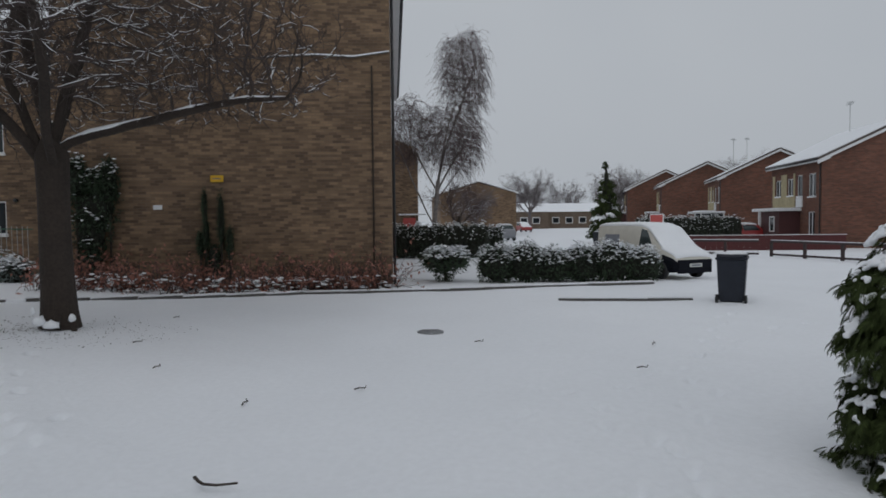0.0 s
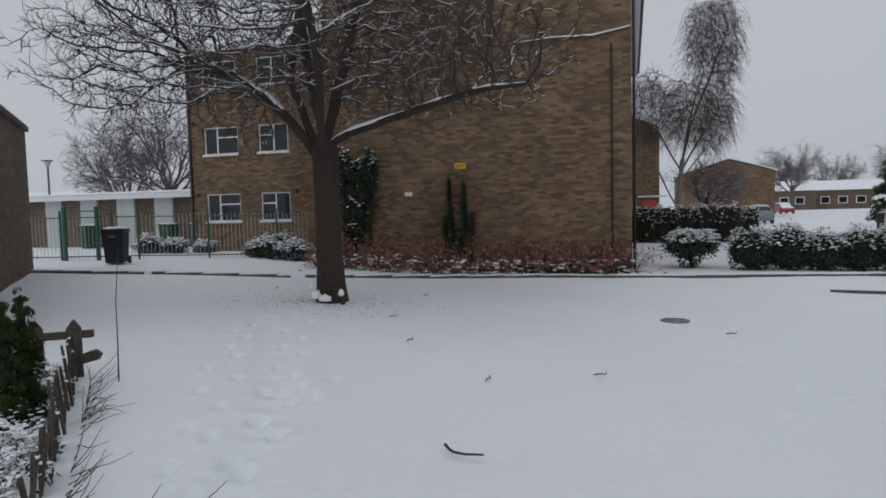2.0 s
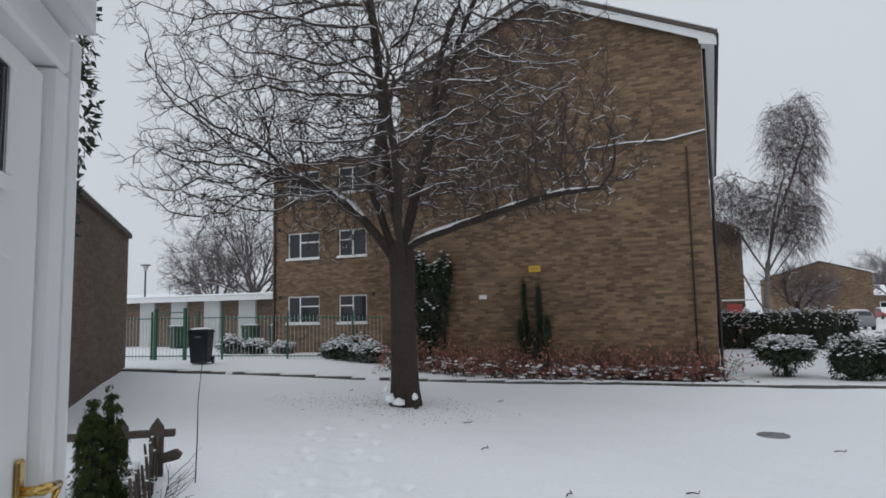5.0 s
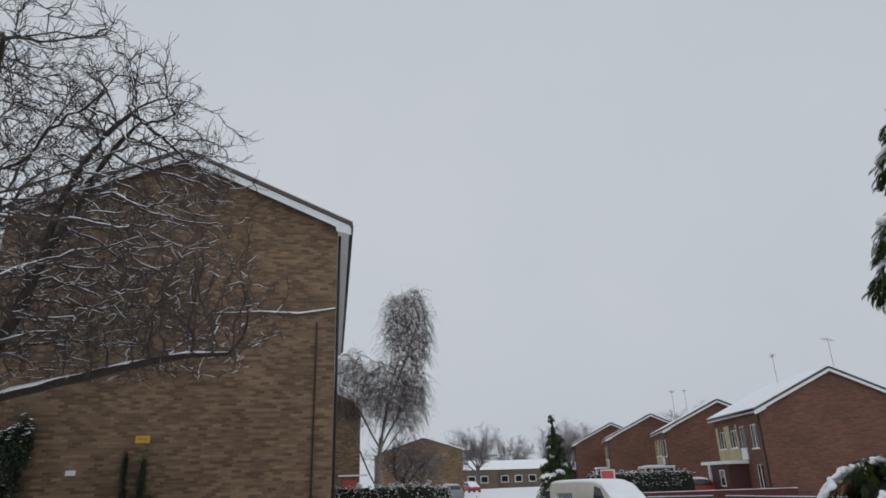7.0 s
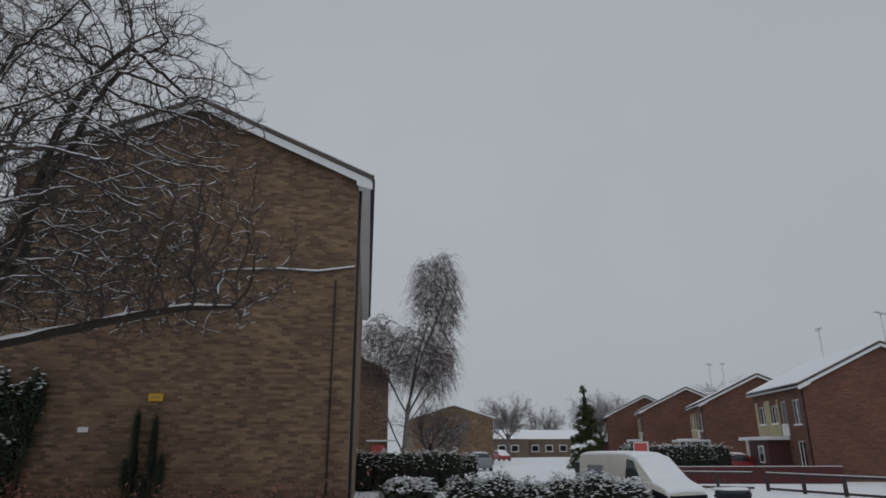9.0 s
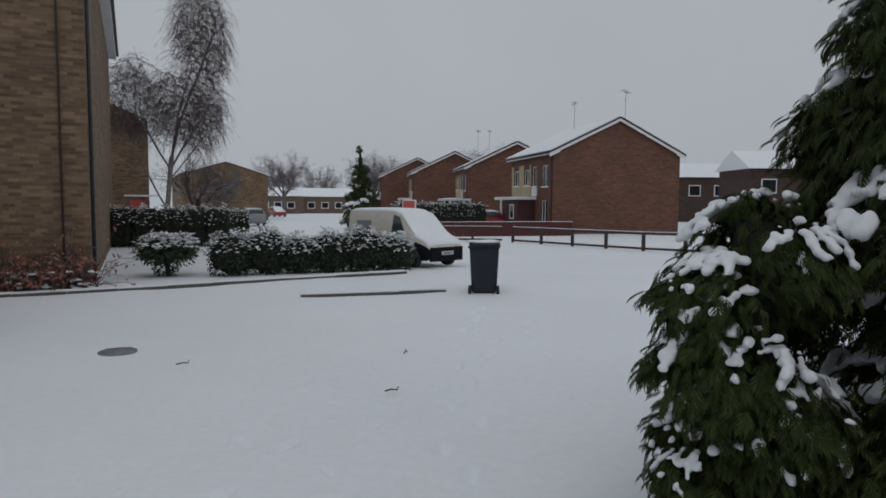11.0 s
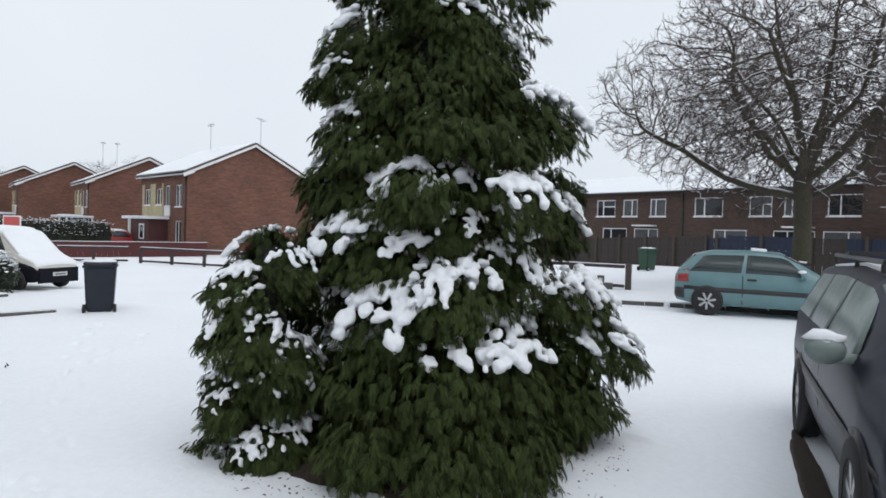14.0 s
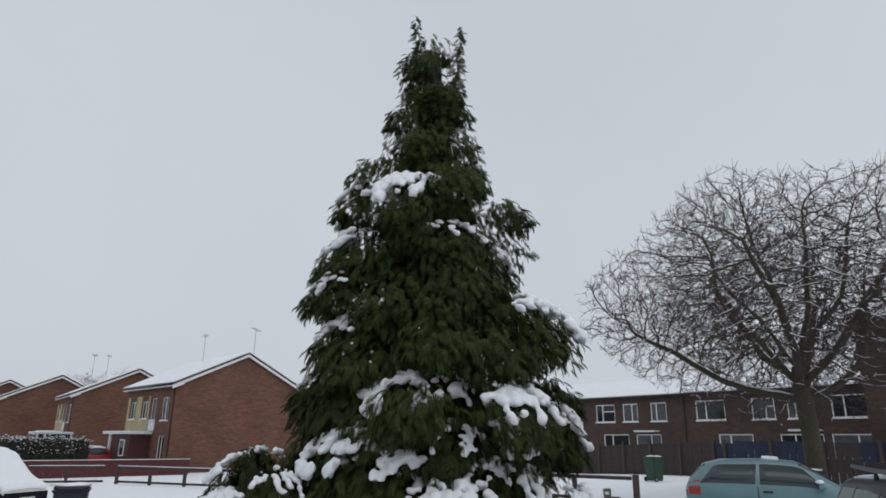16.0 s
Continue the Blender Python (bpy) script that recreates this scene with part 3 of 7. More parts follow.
def build_ground():
    xs = np.array(spaced([(-400, -60, 20), (-60, -20, 2.0), (-20, -8, 0.4), (-8, 8, 0.05), (8, 24, 0.4), (24, 60, 2.0), (60, 400, 20)]))
    ys = np.array(spaced([(-60, -6, 6), (-6, 0, 0.6), (0, 13, 0.05), (13, 22, 0.3), (22, 60, 1.5), (60, 420, 20)]))
    X, Y = np.meshgrid(xs, ys)
    s = np.clip((-X - 2) / 14, 0, 1)
    left = 0.45 * s * s * (3 - 2 * s)
    t = np.clip((Y - 8) / 17, 0, 1)
    right = 0.015 * np.clip(X, 0, 60) * (1 - t * t * (3 - 2 * t))
    Z = np.where(X < 0, left, right)
    near = np.clip(1 - np.hypot(X, Y - 5) / 26, 0, 1)
    Z = Z + near * (0.03 * np.sin(X * 1.3 + 0.6 * Y) * np.sin(Y * 0.9 - 0.4 * X) + 0.013 * np.sin(X * 4.1 + 1.7 * np.sin(Y * 2.3)) * np.sin(Y * 3.7 + X))
    for mx, my, a in trodden():
        c, sn = math.cos(a), math.sin(a)
        i0, i1 = np.searchsorted(ys, my - 0.5), np.searchsorted(ys, my + 0.5)
        j0, j1 = np.searchsorted(xs, mx - 0.5), np.searchsorted(xs, mx + 0.5)
        U = (X[i0:i1, j0:j1] - mx) * c + (Y[i0:i1, j0:j1] - my) * sn
        V = -(X[i0:i1, j0:j1] - mx) * sn + (Y[i0:i1, j0:j1] - my) * c
        q = (U / 0.15) ** 2 + (V / 0.065) ** 2
        Z[i0:i1, j0:j1] += -0.055 * np.exp(-q ** 2) + 0.016 * np.exp(-(q - 1.8) ** 2)
    # a trodden furrow from the door across the lawn
    for (ax, ay), (bx, by), deep in (((-2.3, 2.2), (-3.9, 5.4), 0.05), ((-3.9, 5.4), (-6.6, 8.8), 0.03)):
        ux, uy = bx - ax, by - ay
        t_ = np.clip(((X - ax) * ux + (Y - ay) * uy) / (ux * ux + uy * uy), 0, 1)
        off_ = np.hypot(X - ax - t_ * ux, Y - ay - t_ * uy) + 0.05 * np.sin(X * 7 + Y * 3)
        Z += -deep * np.exp(-(off_ / 0.17) ** 2) * (0.7 + 0.3 * np.sin(X * 11 - Y * 13)) + 0.35 * deep * np.exp(-((off_ - 0.32) / 0.12) ** 2)
    # wheel ruts of the road behind the cypress
    for off in (-1.3, -0.1, 1.2, 2.4):
        road = 10.6 + off + 0.02 * (Y - 4) ** 2 * (Y < 4) - 0.16 * (Y - 4)
        Z += -0.035 * np.exp(-((X - road) / 0.28) ** 2) * (X > 4) * (Y > -6) * (Y < 40)
    ny, nx = X.shape
    verts = np.stack([X, Y, Z], 2).reshape(-1, 3).tolist()
    faces = [(i * nx + j, i * nx + j + 1, (i + 1) * nx + j + 1, (i + 1) * nx + j) for i in range(ny - 1) for j in range(nx - 1)]
    ob = mesh_object("ground", verts, faces, SNOWG, None, "", True)
    tagged(ob, "snow-covered lawn and road with footprints and wheel ruts", "ground", kind="structure")


build_ground()


def kerb_line(name, label, pts, width, height, mat):
    """A kerb made of single stones along a line."""
    k = thing(name, label, "kerb", kind="structure")
    rng = np.random.default_rng(5)
    for (x0, y0), (x1, y1) in zip(pts[:-1], pts[1:]):
        ln = math.hypot(x1 - x0, y1 - y0)
        n = max(1, round(ln / 0.915))
        an = math.degrees(math.atan2(y1 - y0, x1 - x0))
        for i in range(n):
            s = (i + 0.5) / n
            x, y = x0 + (x1 - x0) * s, y0 + (y1 - y0) * s
            bm = bmesh.new()
            add_box(bm, -ln / n / 2 + 0.006, ln / n / 2 - 0.006, -width / 2, width / 2, -0.1, height + rng.uniform(-0.012, 0.012), 0.012)
            st = part("kerb_stone", bm, mat, k)
            st.matrix_local = pose(x, y, lie(x, y), 0, 0, an)
            bm = bmesh.new()
            z = height + 0.004
            q0 = rng.uniform(0, 0.25)
            add_box(bm, -ln / n / 2 - 0.01, ln / n / 2 + 0.01, -width / 2 + rng.uniform(0.0, 0.04), width / 2 + 0.18, z, z + 0.022, 0.009)
            if rng.uniform() < 0.02:
                add_box(bm, -ln / n * q0, ln / n * rng.uniform(0.05, 0.25), -width / 2 - 0.12, -width / 2 + 0.02, -0.03, z + 0.012, 0.02)
            sn = part("snow", bm, SNOW, st)
    return k


kerb_line("path_kerb", "dark wet kerb with snow along a path", [(-19, 10.9), (-14, 11.9), (-9.5, 13.3), (-3.5, 16.2), (1.1, 16.95), (5.9, 17.75)], 0.12, 0.05, KERB)
kerb_line("drive_kerb", "short dark kerb edging showing through snow", [(2.6, 14.25), (5.5, 13.95)], 0.10, 0.045, KERB)
kerb_line("road_kerb", "dark wet kerb on the far side of the road", [(13.6, 11.5), (15.6, 5.6), (16.9, 1.2), (17.6, -3.0)], 0.14, 0.10, KERB)


# ---- windows, doors and buildings ----
def holed_wall(bm, w, h, t, holes, x0=0.0, z0=0.0):
    """A wall in the plane y = 0 to t with rectangular openings (x0, x1, z0, z1)."""
    xs = sorted({x0, x0 + w, *[q for a in holes for q in a[:2]]})
    zs = sorted({z0, z0 + h, *[q for a in holes for q in a[2:]]})
    for i in range(len(xs) - 1):
        for j in range(len(zs) - 1):
            cx, cz = (xs[i] + xs[i + 1]) / 2, (zs[j] + zs[j + 1]) / 2
            if not any(a[0] < cx < a[1] and a[2] < cz < a[3] for a in holes):
                add_box(bm, xs[i], xs[i + 1], 0, t, zs[j], zs[j + 1])
    bmesh.ops.remove_doubles(bm, verts=bm.verts, dist=1e-5)


def window_at(parent, x0, x1, z0, z1, m=None, split=(0.4,), transom=(), sill=True, bar=0.05, glass=PANE):
    """A white window in an opening of a wall in the plane y = 0, set 60 mm back; one level under its building."""
    w = x1 - x0
    cuts = [0.0, *split, 1.0]
    lights = []
    for a, b in zip(cuts[:-1], cuts[1:]):
        xa, xb = x0 + w * a + (bar if a == 0 else bar / 2), x0 + w * b - (bar if b == 1 else bar / 2)
        cross = [t[2] for t in transom if t[0] <= a + 0.01 and t[1] >= b - 0.01]
        zz = [z0 + bar, *[q for t in cross for q in (z0 + (z1 - z0) * t - bar / 2, z0 + (z1 - z0) * t + bar / 2)], z1 - bar]
        lights += [(xa, xb, zz[i], zz[i + 1]) for i in range(0, len(zz), 2)]
    bm = bmesh.new()
    holed_wall(bm, w, z1 - z0, 0.06, lights, x0, z0)
    bmesh.ops.transform(bm, matrix=(m or Matrix()) @ Matrix.Translation((0, 0.05, 0)), verts=bm.verts)
    win = part("window", bm, WHITE, parent, "white-framed window")
    for a, b, c, d in lights:
        bm = bmesh.new()
        add_box(bm, a - 0.004, b + 0.004, 0.078, 0.084, c - 0.004, d + 0.004)
        if m is not None:
            bmesh.ops.transform(bm, matrix=m, verts=bm.verts)
        part("pane", bm, glass, win, "dark reflecting glass")
    if sill:
        bm = bmesh.new()
        add_box(bm, x0 - 0.05, x1 + 0.05, -0.07, 0.05, z0 - 0.06, z0, 0.008)
        if m is not None:
            bmesh.ops.transform(bm, matrix=m, verts=bm.verts)
        part("sill", bm, WHITE, win)
        bm = bmesh.new()
        add_box(bm, x0 - 0.04, x1 + 0.04, -0.065, 0.045, z0 + 0.003, z0 + 0.035, 0.012)
        if m is not None:
            bmesh.ops.transform(bm, matrix=m, verts=bm.verts)
        part("snow", bm, SNOW, win)
    return win


def gable_block():
    """The three-storey block, end gable towards the lawn; local x runs along the gable, y back."""
    b = thing("apartment_building", "three-storey buff brick block with blank gable and white bargeboards", "building", pose(-1.35, 17.6, 0, 0, 0, 4.3))
    half, ev, ap, dep = 4.42, 8.98, 10.95, 19.0
    bm = bmesh.new()
    prism(bm, [(0, -0.3), (0, ev), (-half, ap), (-2 * half, ev), (-2 * half, -0.3)], 0, 0.3)
    part("gable_wall", bm, YELLOW_BRICK, b)
    for d in ((-0.3, 0, 0.3, dep, -0.3, ev), (-2 * half, -2 * half + 0.3, 0.3, dep, -0.3, ev), (-2 * half, 0, dep, dep + 0.3, -0.3, ev)):
        box_part("wall", d, YELLOW_BRICK, b)
    sl = math.atan2(ap - ev, half)
    for s, nm in ((1, "roof"), (-1, "roof")):
        bm = bmesh.new()
        ln = half / math.cos(sl) + 0.42
        add_box(bm, 0, ln, -0.28, dep + 0.3, 0.0, 0.10)
        mm = Matrix.Translation((-half, 0, ap + 0.06)) @ (Matrix.Rotation(sl, 4, "Y") if s > 0 else Matrix.Rotation(math.pi, 4, "Z") @ Matrix.Rotation(sl, 4, "Y") @ Matrix.Translation((0, -dep, 0)))
        bmesh.ops.transform(bm, matrix=mm, verts=bm.verts)
        part(nm, bm, ROOFTILE, b)
        bm = bmesh.new()
        add_box(bm, 0.02, ln - 0.02, -0.26, dep + 0.28, 0.104, 0.16, 0.02)
        bmesh.ops.transform(bm, matrix=mm, verts=bm.verts)
        part("snow", bm, SNOW, b, "snow lying on the roof")
        # bargeboard along the gable verge
        bm = bmesh.new()
        e0, e1 = (ap + 0.05, ev + 0.05 - 0.17)
        x1 = half + 0.38
        poly = [(0, ap + 0.05), (x1, ap + 0.05 - x1 * math.tan(sl)), (x1, ap - 0.22 - x1 * math.tan(sl)), (x1 - 0.42, ap - 0.30 - (x1 - 0.42) * math.tan(sl)), (x1 - 0.44, ap - 0.17 - (x1 - 0.44) * math.tan(sl)), (0, ap - 0.17)]
        prism(bm, [(-half + s * x, z) for x, z in poly], -0.24, -0.205)
        part("bargeboard", bm, WHITE_BOARD, b, "white painted bargeboard")
    # eaves on the road side, running back
    box_part("fascia", (0.30, 0.33, -0.2, dep, ev - 0.30, ev - 0.08), WHITE_BOARD, b)
    box_part("soffit", (0.002, 0.30, -0.2, dep, ev - 0.32, ev - 0.303), WHITE_BOARD, b)
    rod_part("gutter", (0.385, -0.24, ev - 0.12), (0.385, dep, ev - 0.12), 0.06, BLACK, b)
    # rainwater pipe and the snow-topped cable pipe across the gable
    rod_part("drainpipe", (-0.50, -0.06, 0.15), (-0.50, -0.06, 6.05), 0.024, BARK, b)
    rod_part("corner_drainpipe", (0.06, 0.12, 0.1), (0.06, 0.12, ev - 0.2), 0.04, BLACK, b)
    pts = [(-4.6, 6.20), (-3.4, 6.24), (-2.0, 6.32), (-1.0, 6.27), (-0.02, 6.42)]
    lines = [([np.array((x, -0.05, z)) for x, z in pts], [0.016] * 5)]
    tubes("cable_pipe", lines, 6, KERB, b, "thin cable pipe with snow lying on it")
    tubes("snow", [([np.array((x, -0.055, z + 0.03)) for x, z in pts[1:]], [0.012, 0.022, 0.028, 0.02])], 6, SNOW, b)
    box_part("wall_vent", (-6.35, -6.12, -0.012, 0.0, 2.22, 2.34), WHITE_BOARD, b)
    s = thing("wall_sign", "small yellow rectangular sign fixed to the brick gable", "sign", pose(-6.0, 17.23, 3.03, 0, 0, 4.3))
    box_part("plate", (-0.17, 0.17, -0.03, -0.005, -0.09, 0.09), YELLOW, s, bevel=0.006)
    box_part("print_bar", (-0.11, 0.11, -0.0335, -0.0305, -0.01, 0.015), GREYBAR, s)


gable_block()


def flats_wing():
    b = thing("flats_wing", "three-storey buff brick flats with white windows and a flat snowy roof", "building", pose(-1.35, 17.6, 0, 0, 0, 4.3))
    x0, x1, y, top = -15.95, -8.86, 2.9, 7.85
    holes = []
    for z0, z1 in ((1.55, 2.58), (4.02, 5.03), (6.45, 7.42)):
        holes += [(-15.25, -13.8, z0, z1), (-12.95, -11.75, z0, z1), (-10.6, -9.5, z0, z1)]
    bm = bmesh.new()
    holed_wall(bm, x1 - x0, top + 0.3, 0.28, holes, x0, -0.3)
    bmesh.ops.transform(bm, matrix=Matrix.Translation((0, y, 0)), verts=bm.verts)
    part("wall", bm, YELLOW_BRICK, b)
    box_part("side_wall", (x0, x0 + 0.28, y + 0.281, y + 9, -0.3, top), YELLOW_BRICK, b)
    box_part("back_wall", (x0, x1, y + 9.001, y + 9.28, -0.3, top), YELLOW_BRICK, b)
    for k, (a, c, z0, z1) in enumerate(holes):
        wide = k % 3 == 0
        window_at(b, a, c, z0, z1, Matrix.Translation((0, y, 0)), (0.38,) if wide else (0.5,), ((0.38, 1.0, 0.62),) if wide else ((0.0, 0.5, 0.62),))
    box_part("roof", (x0 - 0.15, x1, y - 0.15, y + 9.4, top, top + 0.1), ROOFTILE, b)
    box_part("fascia", (x0 - 0.18, x1, y - 0.18, y - 0.152, top - 0.12, top + 0.12), WHITE_BOARD, b)
    box_part("snow", (x0 - 0.17, x1, y - 0.17, y + 9.4, top + 0.124, top + 0.19), SNOW, b, "snow on the flat roof", 0.02)
    rod_part("drainpipe", (x0 + 0.12, y - 0.05, 0.3), (x0 + 0.12, y - 0.05, top - 0.1), 0.035, BLACK, b)
    for x, z in ((-15.6, 2.55), (-15.65, 5.2), (-11.45, 2.6)):
        rod_part("flue", (x, y - 0.07, z), (x, y + 0.0, z), 0.06, BLACK, b)


flats_wing()


def bin_store():
    b = thing("bin_store", "low brick and render store with a flat snow-covered roof", "outbuilding", pose(-17.2, 22.4, 0.40, 0, 0, 4.3))
    w = 13.0
    for i in range(7):
        x = -w + i * 2.05
        box_part("pier", (x, x + 0.95, 0, 0.25, -0.2, 2.25), RENDER, b)
        box_part("infill", (x + 0.95, x + 2.05, 0.12, 0.3, -0.2, 2.25), GREY_BRICK, b)
    box_part("roof", (-w - 0.2, 1.0, -0.35, 5, 2.25, 2.40), RENDER, b)
    box_part("fascia", (-w - 0.2, 1.0, -0.38, -0.353, 2.2, 2.42), WHITE_BOARD, b)
    box_part("snow", (-w - 0.2, 1.0, -0.37, 5, 2.424, 2.52), SNOW, b, "", 0.03)


bin_store()


def brick_outbuilding():
    b = thing("brick_outbuilding", "tall weathered brick side wall with a dark coping", "outbuilding")
    a, c = Vector((-11.0, 7.0, 0)), Vector((-16.1, 11.9, 0))
    an = math.degrees(math.atan2(c.y - a.y, c.x - a.x))
    b.matrix_world = pose(a.x, a.y, 0.2, 0, 0, an)
    ln = (c - a).length
    bm = bmesh.new()
    add_box(bm, -3, ln, 0, 3.4, -0.3, 3.9)
    part("wall", bm, GREY_BRICK, b)
    box_part("coping", (-3, ln + 0.06, -0.08, 3.48, 3.9, 4.02), ROOFTILE, b)
    box_part("snow", (-3, ln + 0.04, -0.06, 3.46, 4.024, 4.06), SNOW, b)


brick_outbuilding()


def semi_house(m, label, detail=True):
    """A two-storey house: gable wall along local x from 0 to 9.1, front on local x = 0 running back along y."""
    h = thing("house", label, "house", m, "houses along the road")
    w, dp, ev, ap = 9.1, 7.7, 5.25, 7.42
    mf = Matrix.Rotation(-math.pi / 2, 4, "Z")  # wall plane y = 0 becomes the front x = 0
    front_holes = [(-1.75, -0.75, 3.05, 4.45), (-1.75, -0.85, 0.55, 2.15), (-3.4, -2.6, 3.1, 4.45), (-4.9, -3.9, 3.2, 4.3), (-6.9, -5.9, 3.2, 4.3)]
    for y0, y1 in ((0, 0.28), (dp - 0.28, dp)):
        bm = bmesh.new()
        prism(bm, [(0, -0.3), (0, ev), (w / 2, ap), (w, ev), (w, -0.3)], y0, y1)
        part("gable_wall", bm, RED_BRICK, h)
    box_part("back_wall", (w - 0.28, w, 0.281, dp - 0.281, -0.3, ev), RED_BRICK, h)
    bm = bmesh.new()
    holed_wall(bm, dp - 0.562, ev + 0.3, 0.25, front_holes, -dp + 0.281, -0.3)
    bmesh.ops.transform(bm, matrix=mf, verts=bm.verts)
    part("front_wall", bm, RED_BRICK, h)
    for a in front_holes:
        window_at(h, *a, mf, (0.5,) if a[1] - a[0] > 0.85 else (), ())
    sl = math.atan2(ap - ev, w / 2)
    for s in (1, -1):
        bm, ln = bmesh.new(), w / 2 / math.cos(sl) + 0.35
        add_box(bm, 0, ln, -0.22, dp + 0.22, 0, 0.1)
        mm = Matrix.Translation((w / 2, 0, ap + 0.05)) @ (Matrix.Rotation(sl, 4, "Y") if s > 0 else Matrix.Rotation(math.pi, 4, "Z") @ Matrix.Rotation(sl, 4, "Y") @ Matrix.Translation((0, -dp, 0)))
        bmesh.ops.transform(bm, matrix=mm, verts=bm.verts)
        part("roof", bm, ROOFTILE, h)
        bm = bmesh.new()
        add_box(bm, 0.02, ln - 0.05, -0.2, dp + 0.2, 0.104, 0.17, 0.02)
        bmesh.ops.transform(bm, matrix=mm, verts=bm.verts)
        part("snow", bm, SNOW, h, "snow lying on the roof")
        bm, x1 = bmesh.new(), w / 2 + 0.32
        t = math.tan(sl)
        poly = [(0, ap + 0.03), (x1, ap + 0.03 - x1 * t), (x1, ap - 0.2 - x1 * t), (x1 - 0.7, ap - 0.22 - (x1 - 0.7) * t), (x1 - 0.72, ap - 0.14 - (x1 - 0.72) * t), (0, ap - 0.14)]
        prism(bm, [(w / 2 + s * x, z) for x, z in poly], -0.2, -0.17)
        part("bargeboard", bm, WHITE_BOARD, h)
    box_part("fascia", (-0.32, -0.29, -0.15, dp + 0.15, ev - 0.22, ev - 0.03), WHITE_BOARD, h)
    rod_part("gutter", (-0.37, -0.18, ev - 0.08), (-0.37, dp + 0.18, ev - 0.08), 0.055, BLACK, h)
    rod_part("drainpipe", (-0.05, 0.12, 0), (-0.05, 0.12, ev - 0.1), 0.035, BLACK, h)
    # hung tiles under the upper windows, a white panel beside them, a porch
    box_part("hung_tiles", (-0.05, -0.003, 3.65, 7.3, 2.45, 3.13), CREAM, h, "cream hung tiles")
    for y0, y1 in ((3.65, 3.86), (4.96, 5.84), (6.96, 7.3)):
        box_part("hung_tiles", (-0.05, -0.003, y0, y1, 3.133, 4.62), CREAM, h, "cream hung tiles")
    box_part("white_panel", (-0.06, -0.003, 2.55, 3.45, 1.95 + 0.5, 3.02), WHITE_BOARD, h)
    box_part("porch", (-1.25, -0.003, 2.9, 5.9, -0.1, 2.22), MAROON, h, "maroon boarded porch")
    box_part("porch_roof", (-1.45, -0.002, 2.7, 7.2, 2.224, 2.36), WHITE_BOARD, h)
    box_part("snow", (-1.43, -0.01, 2.72, 7.18, 2.364, 2.42), SNOW, h)
    box_part("porch_post", (-1.38, -1.26, 5.95, 6.15, -0.1, 2.22), WHITE, h)
    box_part("front_door", (-0.06, -0.003, 6.2, 7.0, 0.0, 2.05), WHITE, h, "white front door")
    bm = bmesh.new()
    for d in ((-1.29, -1.253, 3.6, 4.4, 0.9, 0.97), (-1.29, -1.253, 3.6, 4.4, 1.83, 1.9), (-1.29, -1.253, 3.6, 3.67, 0.973, 1.827), (-1.29, -1.253, 4.33, 4.4, 0.973, 1.827)):
        add_box(bm, *d)
    pw = part("porch_window", bm, WHITE, h)
    box_part("pane", (-1.27, -1.254, 3.672, 4.328, 0.975, 1.825), PANE, pw)
    return h


def tv_aerial(m):
    a = thing("tv_aerial", "thin television aerial on a pole above the roof", "aerial", m)
    rod_part("pole", (0, 0, -0.9), (0, 0, 1.9), 0.022, GALV, a, sides=5)
    rod_part("boom", (-0.75, 0, 1.85), (0.75, 0, 1.85), 0.016, GALV, a, sides=5)
    for i in range(7):
        x = -0.7 + i * 0.23
        rod_part("rod", (x, -0.2, 1.87), (x, 0.2, 1.87), 0.009, GALV, a, sides=4)
    return a


hm = pose(22.1, 37.2, 0, 0, 0, -7.5)
semi_house(hm, "red brick end house with snowy roof and maroon porch")
for x, y, up, turn, tx in ((24.1, 55.2, 0.1, -15, "red brick house with snowy roof, second along the road"), (23.6, 68.6, 0.2, -15, "red brick house with snowy roof, further along the road"), (23.4, 80.5, 0.3, -13, "distant red brick house with snowy roof at the road's end")):
    semi_house(pose(x, y, up, 0, 0, turn), tx)
aer = tv_aerial(pose(27.3, 36.9, 7.4, 0, 0, 35))
for p in ((26.6, 41.8, 7.3), (28.6, 60.0, 7.3), (25.7, 56.4, 6.8)):
    copy_thing(aer, pose(*p, 0, 0, 35 + p[0]))


